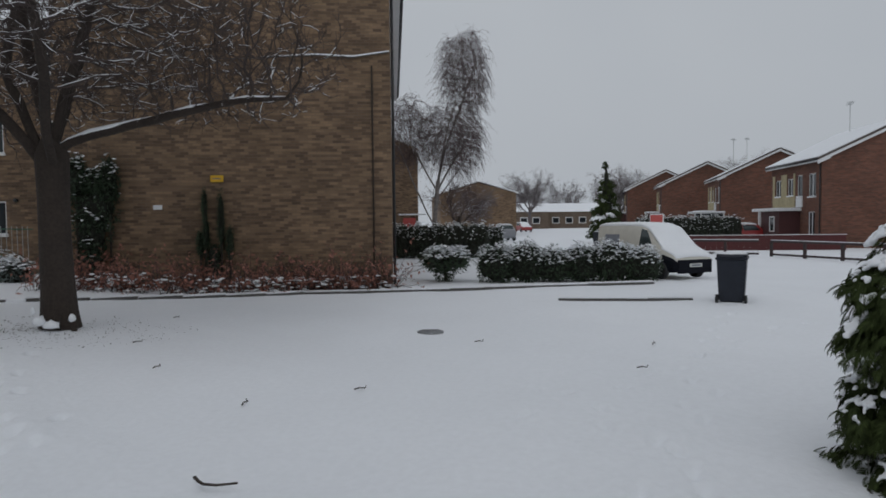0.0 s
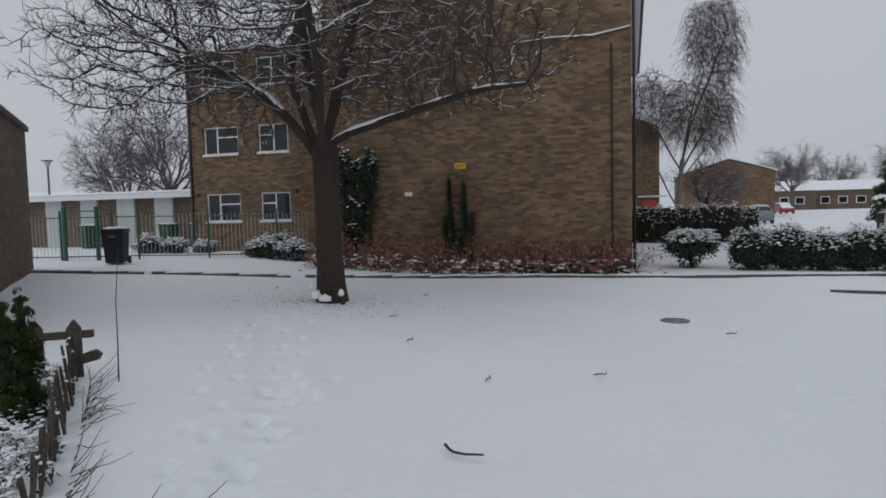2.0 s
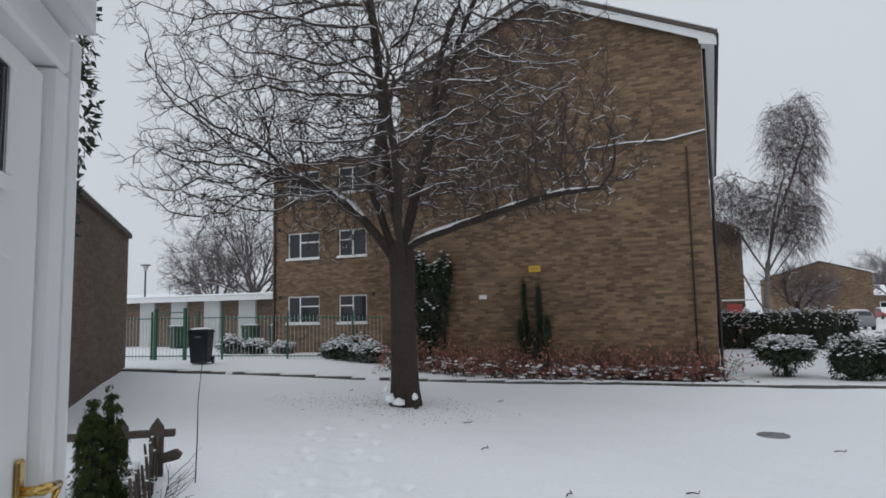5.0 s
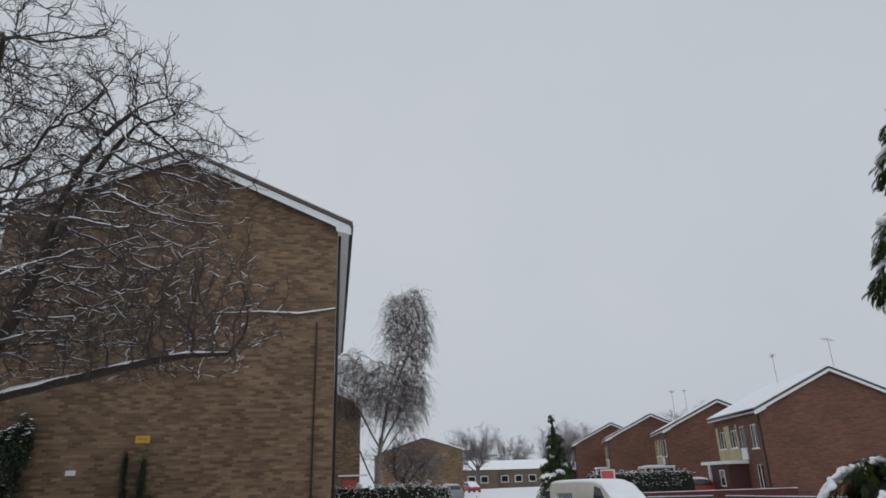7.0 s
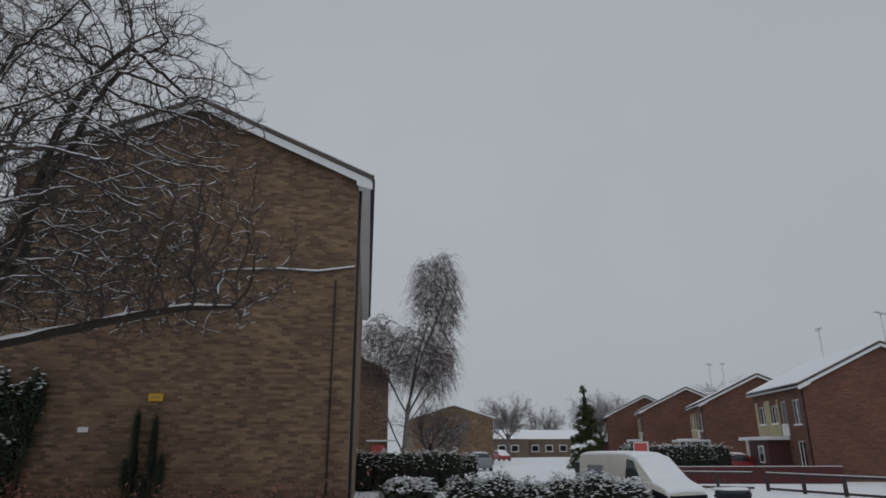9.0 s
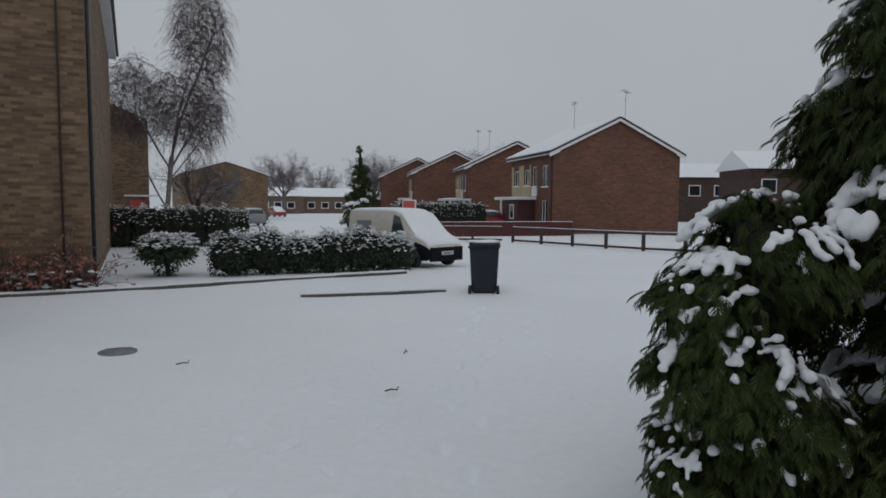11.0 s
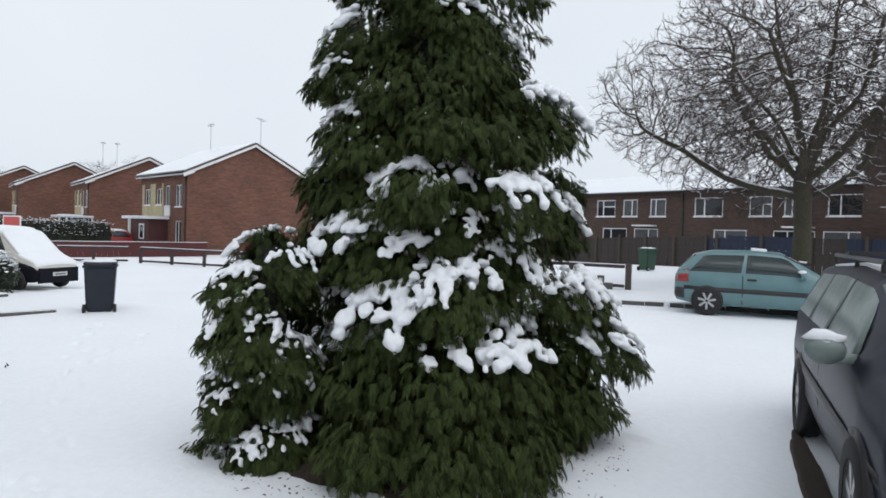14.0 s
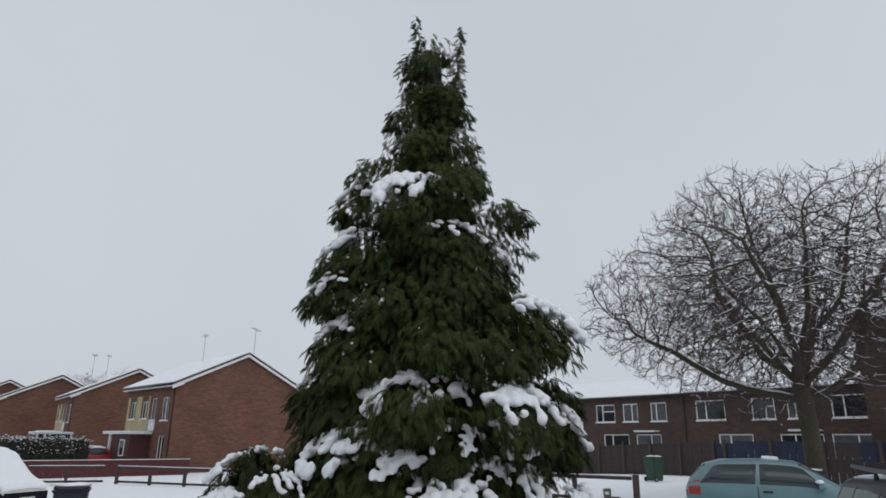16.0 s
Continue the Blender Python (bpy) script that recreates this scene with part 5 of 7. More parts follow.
def cypress(name, label, m, profile, lobes, size, seed, per, snow, tips=(), tag="tree", fine=0.15, facing=None, voxel=0.014, skirt=0, more=(), dust=0.05, lean=(0.0, 0.0), deep=(0.72, 1.14), bare=0.0):
    """profile: (height, radius) pairs. lobes: how many drooping boughs."""
    rng = np.random.default_rng(seed)
    tree = thing(name, label, tag, m)
    hs, rs = [a for a, b in profile], [b for a, b in profile]
    top = hs[-1]
    rod_part("trunk", (0, 0, -0.1), (0, 0, top * 0.9), 0.16 * top / 6, BARK, tree, 0.02)
    # solid filler core; its dark colour paints the shade between the boughs
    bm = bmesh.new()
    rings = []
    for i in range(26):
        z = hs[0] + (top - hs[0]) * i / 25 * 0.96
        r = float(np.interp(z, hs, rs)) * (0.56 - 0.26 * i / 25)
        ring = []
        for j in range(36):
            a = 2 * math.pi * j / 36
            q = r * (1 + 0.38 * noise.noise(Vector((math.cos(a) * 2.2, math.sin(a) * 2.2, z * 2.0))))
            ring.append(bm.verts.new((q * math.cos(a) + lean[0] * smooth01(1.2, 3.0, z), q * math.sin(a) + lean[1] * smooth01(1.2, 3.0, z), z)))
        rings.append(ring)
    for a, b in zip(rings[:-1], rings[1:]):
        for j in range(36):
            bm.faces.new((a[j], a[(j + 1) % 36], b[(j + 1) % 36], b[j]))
    part("shade_filler_core", bm, SHADE_CORE, tree, "solid filler core with the boughs' shade painted into its colour")
    P, W, U, S, boughs = [], [], [], [], []
    hh = np.linspace(hs[0], top, 60)
    wgt = np.interp(hh, hs, rs) + 0.12
    wgt /= wgt.sum()
    for i in range(lobes + len(more)):
        z = float(rng.choice(hh, p=wgt)) + rng.uniform(-0.08, 0.08) if i >= skirt else hs[0] + rng.uniform(0.12, 0.3)
        az = 2.39996 * i + rng.uniform(-0.5, 0.5)
        R = float(np.interp(z, hs, rs))
        out = np.array((math.cos(az), math.sin(az), 0.0))
        lr = size * (0.45 + 0.55 * min(1, R / max(rs))) * rng.uniform(0.7, 1.35)
        c = out * max(0.02, R * rng.uniform(*deep) - lr * 0.50) + np.array((0, 0, z))
        if i >= lobes:
            c, lr = np.array(more[i - lobes][:3]), more[i - lobes][3]
            R, az = math.hypot(c[0], c[1]), math.atan2(c[1], c[0])
            out = np.array((math.cos(az), math.sin(az), 0.0))
        else:
            c = c + np.array((*lean, 0.0)) * smooth01(1.2, 3.0, z)
        n = int(per * rng.uniform(0.8, 1.2) * (0.4 if facing is not None and out[:2] @ np.array(facing) < -0.35 else 1.0))
        d = rng.normal(0, 1, (n, 3)) + out * 0.75
        d /= np.linalg.norm(d, axis=1, keepdims=True)
        q = c + d * lr * np.array((1, 1, 0.62)) * rng.uniform(0.55, 1.0, (n, 1))
        q[:, 2] -= 0.35 * np.clip((q[:, :2] - c[:2]) @ out[:2], 0, 9) ** 1.0
        q[:, 2] = np.maximum(q[:, 2], 0.06)
        w = d * np.array((1, 1, 0.3)) + out * 0.5 + np.stack([rng.normal(0, 0.38, n), rng.normal(0, 0.38, n), rng.uniform(-2.1, -0.2, n)], 1)
        P.append(q)
        W.append(w)
        U.append(d + np.array((0, 0, 0.9)) + rng.normal(0, 0.35, (n, 3)))
        S.append(fine * rng.uniform(0.6, 1.35, n) * (0.7 + 0.3 * R / max(rs)))
        ridge = (d[:, 2] > 0.18) & (d @ out > -0.35)
        heavy = rng.uniform() < snow(min(1.0, z / top)) or (i >= lobes and c[2] > 0.8)
        # a lumpy cap along the bough's crest, with tongues down its outer side
        if heavy:
            along = np.array((-out[1], out[0], 0.0))
            wide, tilt = rng.uniform(0.35, 0.75), rng.uniform(0.1, 0.6)
            tongues = rng.uniform(-1.1, 1.1, 4) * wide * 1.5
            for j in range(int(lr * rng.uniform(140, 240))):
                side = rng.normal(0, wide)
                fall = tilt + rng.normal(0, 0.20)
                if rng.uniform() < 0.35:
                    side, fall = rng.choice(tongues) + rng.normal(0, 0.05), tilt + rng.uniform(0.1, 0.95)
                e = np.array((0, 0, 1.0)) * math.cos(fall) + out * math.sin(fall)
                e = e * math.cos(side) + along * math.sin(side)
                if e[2] < 0.12:
                    continue
                at = c + e * lr * np.array((1, 1, 0.62)) * rng.uniform(0.93, 1.08)
                at[2] -= 0.35 * max(0.0, (at[:2] - c[:2]) @ out[:2])
                boughs.append((at + np.array((0, 0, 0.02)), out * math.cos(fall) + along * 0.4 * rng.normal() - np.array((0, 0, 1.0)) * math.sin(fall), lr * rng.uniform(0.05, 0.125)))
        else:
            for j in np.nonzero(ridge & (rng.uniform(0, 1, n) < dust))[0]:
                boughs.append((q[j] + d[j] * fine * 0.12 + np.array((0, 0, fine * 0.10)), w[j], fine * rng.uniform(0.10, 0.24)))
    for x, y, z0, z1, lx in tips:
        for s in range(110):
            u = s / 109
            q = np.array([[x + lx * u ** 2, y, z0 + (z1 - z0) * u]]) + rng.normal(0, 0.03 * (1.2 - u), (1, 3))
            a = rng.uniform(0, 6.28)
            P.append(q)
            W.append(np.array([[math.cos(a), math.sin(a), rng.uniform(-0.9, 0.2)]]))
            U.append(np.array([[0, 0, 1.0]]) + rng.normal(0, 0.2, (1, 3)))
            S.append(np.array([fine * 1.3 * (1.05 - 0.55 * u)]))
    mm = frames_from(np.concatenate(P), np.concatenate(W), np.concatenate(U), np.concatenate(S))
    fv, ff = frond_template()
    scatter("foliage", fv, ff, mm, FROND, tree, "drooping scaly cypress sprays")
    v, f = snow_drape([b for b in boughs if b[0][2] > bare], seed)
    ob = mesh_object("snow", v, f, SNOW, tree, "heavy snow draped over the boughs", True)
    ob["kind"] = "stuff"
    melt(ob, voxel, 4)
    return tree


prof = [(0.10, 1.16), (0.5, 1.26), (1.0, 1.24), (1.6, 1.10), (2.1, 1.08), (2.6, 1.06), (3.2, 0.98), (3.8, 0.82), (4.4, 0.62), (5.0, 0.45), (5.5, 0.32), (6.0, 0.18)]
side_boughs = ((0.68, -1.26, 0.85, 0.40), (0.42, -1.20, 0.45, 0.38), (0.66, -0.98, 1.25, 0.42), (0.58, -0.70, 1.95, 0.40), (-0.78, 0.50, 2.75, 0.34), (-0.80, -0.66, 1.35, 0.42), (-0.38, -0.92, 2.1, 0.40), (-1.15, -0.1, 0.75, 0.45), (-1.0, 0.1, 0.30, 0.42), (-0.55, -0.95, 0.35, 0.42), (-1.22, -0.92, 0.32, 0.42), (-1.42, -0.42, 0.34, 0.40), (-0.85, -1.22, 0.30, 0.40), (-1.05, -0.75, 0.75, 0.42), (0.35, -1.0, 0.9, 0.42), (0.22, -1.05, 1.35, 0.42), (0.1, -1.12, 0.5, 0.42), (-0.50, 0.64, 4.15, 0.32), (-0.58, 0.74, 3.55, 0.36))
cypress("cypress_tree", "large drooping green cypress loaded with lumps of snow", pose(4.82, 3.62, 0.05), prof, 215, 0.44, 6, 250, lambda u: 0.08 if u < 0.12 else 0.60 - 0.50 * u, ((-0.12, 0.30, 5.3, 6.42, -0.10), (0.06, -0.04, 5.3, 6.36, 0.14), (-0.04, 0.13, 5.1, 6.05, 0)), fine=0.105, facing=(-0.79, -0.62), skirt=34, more=side_boughs, dust=0.015, voxel=0.011, lean=(-0.10, 0.13), deep=(0.55, 1.18), bare=0.85)
cypress("low_cypress_bough", "low side bough of cypress heaped with snow", pose(3.30, 4.32, 0.03), [(0.06, 0.40), (0.5, 0.42), (1.0, 0.40), (1.5, 0.36), (1.78, 0.24)], 44, 0.27, 17, 150, lambda u: 0.7, (), "shrub", 0.095, dust=0.05, voxel=0.010, deep=(0.7, 1.15))
cypress("fir_tree", "dark conifer beside the road, dusted with snow", pose(12.75, 49.5, 0), [(0.3, 1.2), (1.5, 1.15), (3.0, 0.85), (4.5, 0.5), (5.8, 0.2), (6.4, 0.05)], 90, 0.45, 31, 30, lambda u: 0.2, fine=0.26, voxel=0.05)
for x, y, h, s in ((-5.36, 3.62, 1.12, 41), (-5.48, 3.88, 1.16, 47)):
    cypress("dwarf_conifer", "slim dark dwarf conifer dusted with snow", pose(x, y, lie(x, y)), [(0.04, 0.13), (0.3, 0.145), (0.7, 0.12), (1.0, 0.06), (h, 0.015)], 130, 0.07, s, 50, lambda u: 0.07, (), "shrub", 0.030, voxel=0.008)


def litter(name, label, cx, cy, rx, ry, n, seed, mat, size, lo=0.0):
    rng = np.random.default_rng(seed)
    ob = thing(name, label, "leaf litter", kind="stuff")
    a, r = rng.uniform(0, 6.283, n), np.sqrt(rng.uniform(lo, 1, n)) if lo else rng.uniform(0.1, 1, n) ** 1.3
    x, y = cx + rx * r * np.cos(a), cy + ry * r * np.sin(a)
    p = np.stack([x, y, [lie(u, v) + 0.03 for u, v in zip(x, y)]], 1)
    w = np.stack([rng.normal(0, 1, n), rng.normal(0, 1, n), rng.uniform(-0.1, 0.5, n)], 1)
    scatter("litter", LEAF_V, LEAF_F, frames_from(p, w, np.tile((0, 0, 1.0), (n, 1)) + rng.normal(0, 0.3, (n, 3)), size * rng.uniform(0.5, 1.3, n)), mat, ob)


def soil_patch(name, label, cx, cy, rx, ry, seed, lift=0.03, turn=0.0):
    bm = bmesh.new()
    rings = []
    for k in range(6):
        ring = []
        for j in range(72):
            a = 2 * math.pi * j / 72
            q = (k / 5) * (1 + 0.12 * noise.noise(Vector((math.cos(a) * 2.5, math.sin(a) * 2.5, seed))) + 0.10 * noise.noise(Vector((math.cos(a) * 9, math.sin(a) * 9, seed))))
            u, v = rx * q * math.cos(a), ry * q * math.sin(a)
            x, y = cx + u * math.cos(turn) - v * math.sin(turn), cy + u * math.sin(turn) + v * math.cos(turn)
            ring.append(bm.verts.new((x, y, lie(x, y) + lift * (1 - (k / 5) ** 6) + (0.012 if k < 5 else -0.03))))
        rings.append(ring)
    for a, b in zip(rings[:-1], rings[1:]):
        for j in range(72):
            if a is rings[0]:
                continue
            bm.faces.new((a[j], a[(j + 1) % 72], b[(j + 1) % 72], b[j]))
    bm.faces.new(rings[1])
    ob = part(name, bm, SOIL, None)
    tagged(ob, label, "soil", kind="structure")


soil_patch("bare_soil", "bare dark soil under the cypress boughs", 4.30, 3.42, 1.28, 1.22, 2.0, 0.03)
litter("fallen_leaves", "dead leaves and twigs in the snow below the cypress", 4.25, 3.3, 1.70, 1.60, 550, 5, SOIL, 0.032, 0.55)
litter("grass_tufts", "grass and leaf specks showing through snow round the trunk", -6.6, 10.3, 2.6, 1.5, 900, 6, SOIL, 0.035)
soil_patch("drive_strip", "bare wet ground beside the parked dark car", 5.45, 0.62, 1.75, 0.10, 7.0, 0.012, radians(14))

# hedges and bushes
h = thing("low_hedge", "low clipped evergreen hedge with snow on its leaves", "hedge")
for i in range(6):
    x, hh_ = 1.65 + i * 0.84, 0.53 + 0.05 * math.sin(i * 2.1)
    leafy(h, 50 + i, (x, 19.0 - 0.03 * i, hh_), (0.62, 0.55, hh_ + 0.02), 1500, 0.085, LEAF, 2.6, 0.1, 0.55, 0.03)
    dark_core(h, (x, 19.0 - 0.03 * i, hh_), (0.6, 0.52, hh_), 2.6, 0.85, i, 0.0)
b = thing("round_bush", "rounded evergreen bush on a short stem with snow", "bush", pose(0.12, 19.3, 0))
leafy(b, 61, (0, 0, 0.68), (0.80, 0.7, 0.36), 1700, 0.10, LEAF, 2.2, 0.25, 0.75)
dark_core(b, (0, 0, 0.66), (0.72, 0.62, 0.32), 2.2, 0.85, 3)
leafy(b, 62, (-0.05, 0, 0.25), (0.3, 0.28, 0.3), 420, 0.09, LEAF, 2, 0.4, 0.0)
rod_part("stem", (0, 0, -0.05), (0, 0, 0.6), 0.06, BARK, b)
for nm, x0, x1, y, hh_, sd in (("tall_hedge", -2.6, 2.3, 32.0, 1.62, 70), ("far_hedge", 2.4, 3.6, 38.0, 1.45, 80), ("street_hedge", 12.6, 19.0, 41.0, 1.9, 90)):
    h = thing(nm, "square clipped dark hedge capped with snow", "hedge")
    n = max(2, round((x1 - x0) / 1.0))
    for i in range(n):
        x = x0 + (i + 0.5) * (x1 - x0) / n
        leafy(h, sd + i, (x, y, hh_ / 2), ((x1 - x0) / n * 0.58, 0.8, hh_ / 2), 900, 0.10, LEAF, 6, 0.0, 0.5, 0.02)
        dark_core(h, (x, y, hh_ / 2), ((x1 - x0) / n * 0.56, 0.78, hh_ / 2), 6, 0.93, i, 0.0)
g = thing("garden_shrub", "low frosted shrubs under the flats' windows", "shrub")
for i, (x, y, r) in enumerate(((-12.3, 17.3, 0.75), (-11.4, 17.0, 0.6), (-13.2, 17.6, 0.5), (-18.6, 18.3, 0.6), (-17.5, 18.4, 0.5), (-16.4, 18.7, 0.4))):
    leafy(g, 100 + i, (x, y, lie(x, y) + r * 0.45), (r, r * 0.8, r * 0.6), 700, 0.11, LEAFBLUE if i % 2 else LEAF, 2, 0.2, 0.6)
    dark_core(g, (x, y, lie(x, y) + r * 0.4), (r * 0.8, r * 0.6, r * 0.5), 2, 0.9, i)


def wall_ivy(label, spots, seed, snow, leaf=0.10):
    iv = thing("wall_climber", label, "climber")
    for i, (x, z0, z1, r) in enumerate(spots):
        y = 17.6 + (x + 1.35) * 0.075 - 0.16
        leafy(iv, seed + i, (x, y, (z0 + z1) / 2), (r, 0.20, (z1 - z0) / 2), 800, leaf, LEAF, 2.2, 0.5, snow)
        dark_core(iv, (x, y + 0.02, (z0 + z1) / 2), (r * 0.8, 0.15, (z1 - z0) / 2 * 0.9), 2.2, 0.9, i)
        rod_part("stem", (x, y, lie(x, y) - 0.1), (x, y, z0 + 0.4), 0.03, BARK, iv)


wall_ivy("dark evergreen climber against the brick wall", ((-9.25, 0.2, 1.6, 0.26), (-9.2, 0.9, 2.4, 0.46), (-9.12, 1.6, 3.1, 0.66), (-8.72, 2.4, 3.6, 0.24), (-9.55, 2.4, 3.65, 0.26), (-9.1, 2.5, 3.3, 0.3)), 120, 0.10)
wall_ivy("thin cactus-shaped climber below the yellow sign", ((-6.08, 0.35, 1.35, 0.2), (-5.88, 1.1, 2.7, 0.09), (-6.28, 1.1, 2.0, 0.075), (-6.42, 0.95, 1.65, 0.07), (-5.66, 0.9, 1.75, 0.08), (-6.3, 1.9, 2.75, 0.02)), 130, 0.0, 0.05)
cl = thing("porch_climber", "dark evergreen climber beside the porch", "climber", pose(-2.44, 1.44, 0))
for i, (z, r) in enumerate(((2.35, 0.06), (2.65, 0.12), (3.0, 0.10), (3.3, 0.08), (1.9, 0.03))):
    leafy(cl, 140 + i, (0, 0, z), (r, r, 0.28), 520, 0.04, LEAF, 2, 0.3, 0.05)
rod_part("stem", (0, 0, -0.05), (0, 0, 3.2), 0.015, BARK, cl)


def bramble_bed():
    """Dead red-brown growth along the foot of the gable."""
    rng = np.random.default_rng(77)
    b = thing("bramble_bed", "dead red-brown brambles with snow along the wall's foot", "plants", kind="stuff")
    lines, P, W, sp = [], [], [], []
    for i in range(900):
        x = rng.uniform(-10.0, -1.2)
        yw = 17.6 + (x + 1.35) * 0.075
        yk = np.interp(x, [-14, -9.5, -3.5, 1.1], [11.9, 13.3, 16.2, 16.95]) + 0.45
        y = rng.uniform(max(yk, yw - 1.7), yw - 0.15)
        z = lie(x, y)
        ln = rng.uniform(0.45, 1.15) * (1.3 if x > -3.2 and rng.uniform() < 0.4 else 1)
        pts, rad = limb_line(rng, (x, y, z), (rng.normal(0, 0.5), rng.normal(0, 0.5), 1), ln, 0.008, 0.004, 5, 0.25, -0.05)
        lines.append((pts, rad))
        for k in range(int(rng.integers(3, 9))):
            P.append(pts[int(rng.integers(1, 5))] + rng.normal(0, 0.04, 3))
            W.append(rng.normal(0, 1, 3))
        if rng.uniform() < 0.4:
            sp.append((x, y, z + rng.uniform(0.04, 0.40), rng.uniform(0.04, 0.13), rng.uniform(0.04, 0.09), rng.uniform(0.02, 0.04), rng.uniform(0, 3)))
    tubes("stems", lines, 3, TWIG, b)
    n = len(P)
    scatter("dead_leaves", LEAF_V, LEAF_F, frames_from(np.array(P), np.array(W), rng.normal(0, 1, (n, 3)), rng.uniform(0.07, 0.15, n)), DEADRED, b)
    snow_lumps("snow", sp, b, "", 9)


bramble_bed()

# ---- street things ----
def wheelie_bin(m, label, mat, group=""):
    b = thing("wheelie_bin", label, "bin", m, group)
    bm = bmesh.new()
    lo = [(-0.24, -0.27), (0.24, -0.27), (0.24, 0.27), (-0.24, 0.27)]
    hi = [(-0.285, -0.34), (0.285, -0.34), (0.285, 0.34), (-0.285, 0.34)]
    a = [bm.verts.new((x, y, 0.04)) for x, y in lo]
    c = [bm.verts.new((x, y, 0.95)) for x, y in hi]
    bm.faces.new(a[::-1])
    bm.faces.new(c)
    for i in range(4):
        j = (i + 1) % 4
        bm.faces.new((a[i], a[j], c[j], c[i]))
    bmesh.ops.bevel(bm, geom=bm.edges[:], offset=0.03, segments=2, affect="EDGES")
    part("body", bm, mat, b, smooth=False)
    box_part("rim", (-0.31, 0.31, -0.37, 0.36, 0.93, 0.985), mat, b, "", 0.015)
    bm = bmesh.new()
    add_box(bm, -0.30, 0.30, -0.385, 0.33, 0.988, 1.045, 0.025)
    rod(bm, (-0.22, 0.37, 1.0), (0.22, 0.37, 1.0), 0.022, 0.022, 8)
    part("lid", bm, mat, b)
    snow_lumps("snow", [(-0.1, -0.05, 1.045, 0.2, 0.3, 0.05, 0), (0.12, 0.0, 1.045, 0.18, 0.28, 0.045, 1), (0, 0.15, 1.045, 0.25, 0.16, 0.05, 0)], b, "", 5)
    for s in (-1, 1):
        w = rod_part("wheel", (s * 0.25, 0.26, 0.10), (s * 0.30, 0.26, 0.10), 0.10, TYRE, b, sides=18)
        rod_part("hub", (s * 0.298, 0.26, 0.10), (s * 0.312, 0.26, 0.10), 0.045, GALV, w, sides=12)
    rod_part("axle", (-0.25, 0.26, 0.10), (0.25, 0.26, 0.10), 0.012, IRON, b)
    box_part("label_bar", (-0.08, 0.08, -0.345, -0.338, 0.80, 0.84), GREYBAR, b)
    return b


wheelie_bin(pose(6.15, 13.5, 0.04, 0, 0, 152), "dark wheelie bin with snow on its lid, at the kerb", BINBLUE)
dbin = wheelie_bin(pose(-15.6, 14.1, lie(-15.6, 14.1), 0, 0, 30), "dark blue wheelie bin with snow on its lid, by railings", BINBLUE)
for x, y in ((10.0, 40.5), (10.4, 38.2), (10.5, 35.6)):
    tagged(copy_thing(dbin, pose(x, y, 0.0, 0, 0, 20)), "dark wheelie bin standing at the road's edge", "bin", "bins along the road")
tagged(copy_thing(dbin, pose(20.6, 3.1, 0.3, 0, 0, 80)), "dark bin with a snowy lid below the street tree", "bin")
gbin = wheelie_bin(pose(-20.4, 21.2, 0.43, 0, 0, 5), "green wheelie bin with snowy lid beside the store", BINGREEN, "green bins by the store")
for x, y in ((-18.9, 21.3), (-24.6, 20.9)):
    copy_thing(gbin, pose(x, y, 0.43, 0, 0, -8))
tagged(copy_thing(gbin, pose(29.4, 10.5, lie(29.4, 10.5), 0, 0, 70)), "green wheelie bin standing against the garden fence", "bin")


def bar_fence():
    """Vertical-bar railings before the flats, green posts."""
    f = thing("railings", "steel bar railings with green posts before the flats", "railings")
    pts = [(-20.6, 14.5), (-16.4, 15.7), (-11.6, 18.2)]
    bars = []
    for (x0, y0), (x1, y1) in zip(pts[:-1], pts[1:]):
        ln = math.hypot(x1 - x0, y1 - y0)
        n = int(ln / 0.125)
        for i in range(n):
            s = i / n
            x, y = x0 + (x1 - x0) * s, y0 + (y1 - y0) * s
            rod_part("bar", (x, y, lie(x, y)), (x, y, lie(x, y) + 1.45), 0.010, GALV, f, sides=4)
        for z in (0.12, 1.38):
            rod_part("rail", (x0, y0, lie(x0, y0) + z), (x1, y1, lie(x1, y1) + z), 0.018, GREENPAINT, f, sides=4)
        for i in range(3):
            s = i / 2.5
            x, y = x0 + (x1 - x0) * s, y0 + (y1 - y0) * s
            rod_part("post", (x, y, lie(x, y) - 0.1), (x, y, lie(x, y) + 1.62), 0.035, GREENPAINT, f, sides=6)
    g = thing("metal_gate", "green steel gate in the railings", "gate", pose(-18.7, 14.95, 0.43, 0, 0, 16))
    for x in (0, 1.1):
        box_part("post", (x - 0.045, x + 0.045, -0.045, 0.045, -0.1, 1.75), GREENPAINT, g)
    for z in (0.15, 1.6):
        rod_part("rail", (0.045, 0, z), (1.055, 0, z), 0.022, GREENPAINT, g, sides=6)


bar_fence()


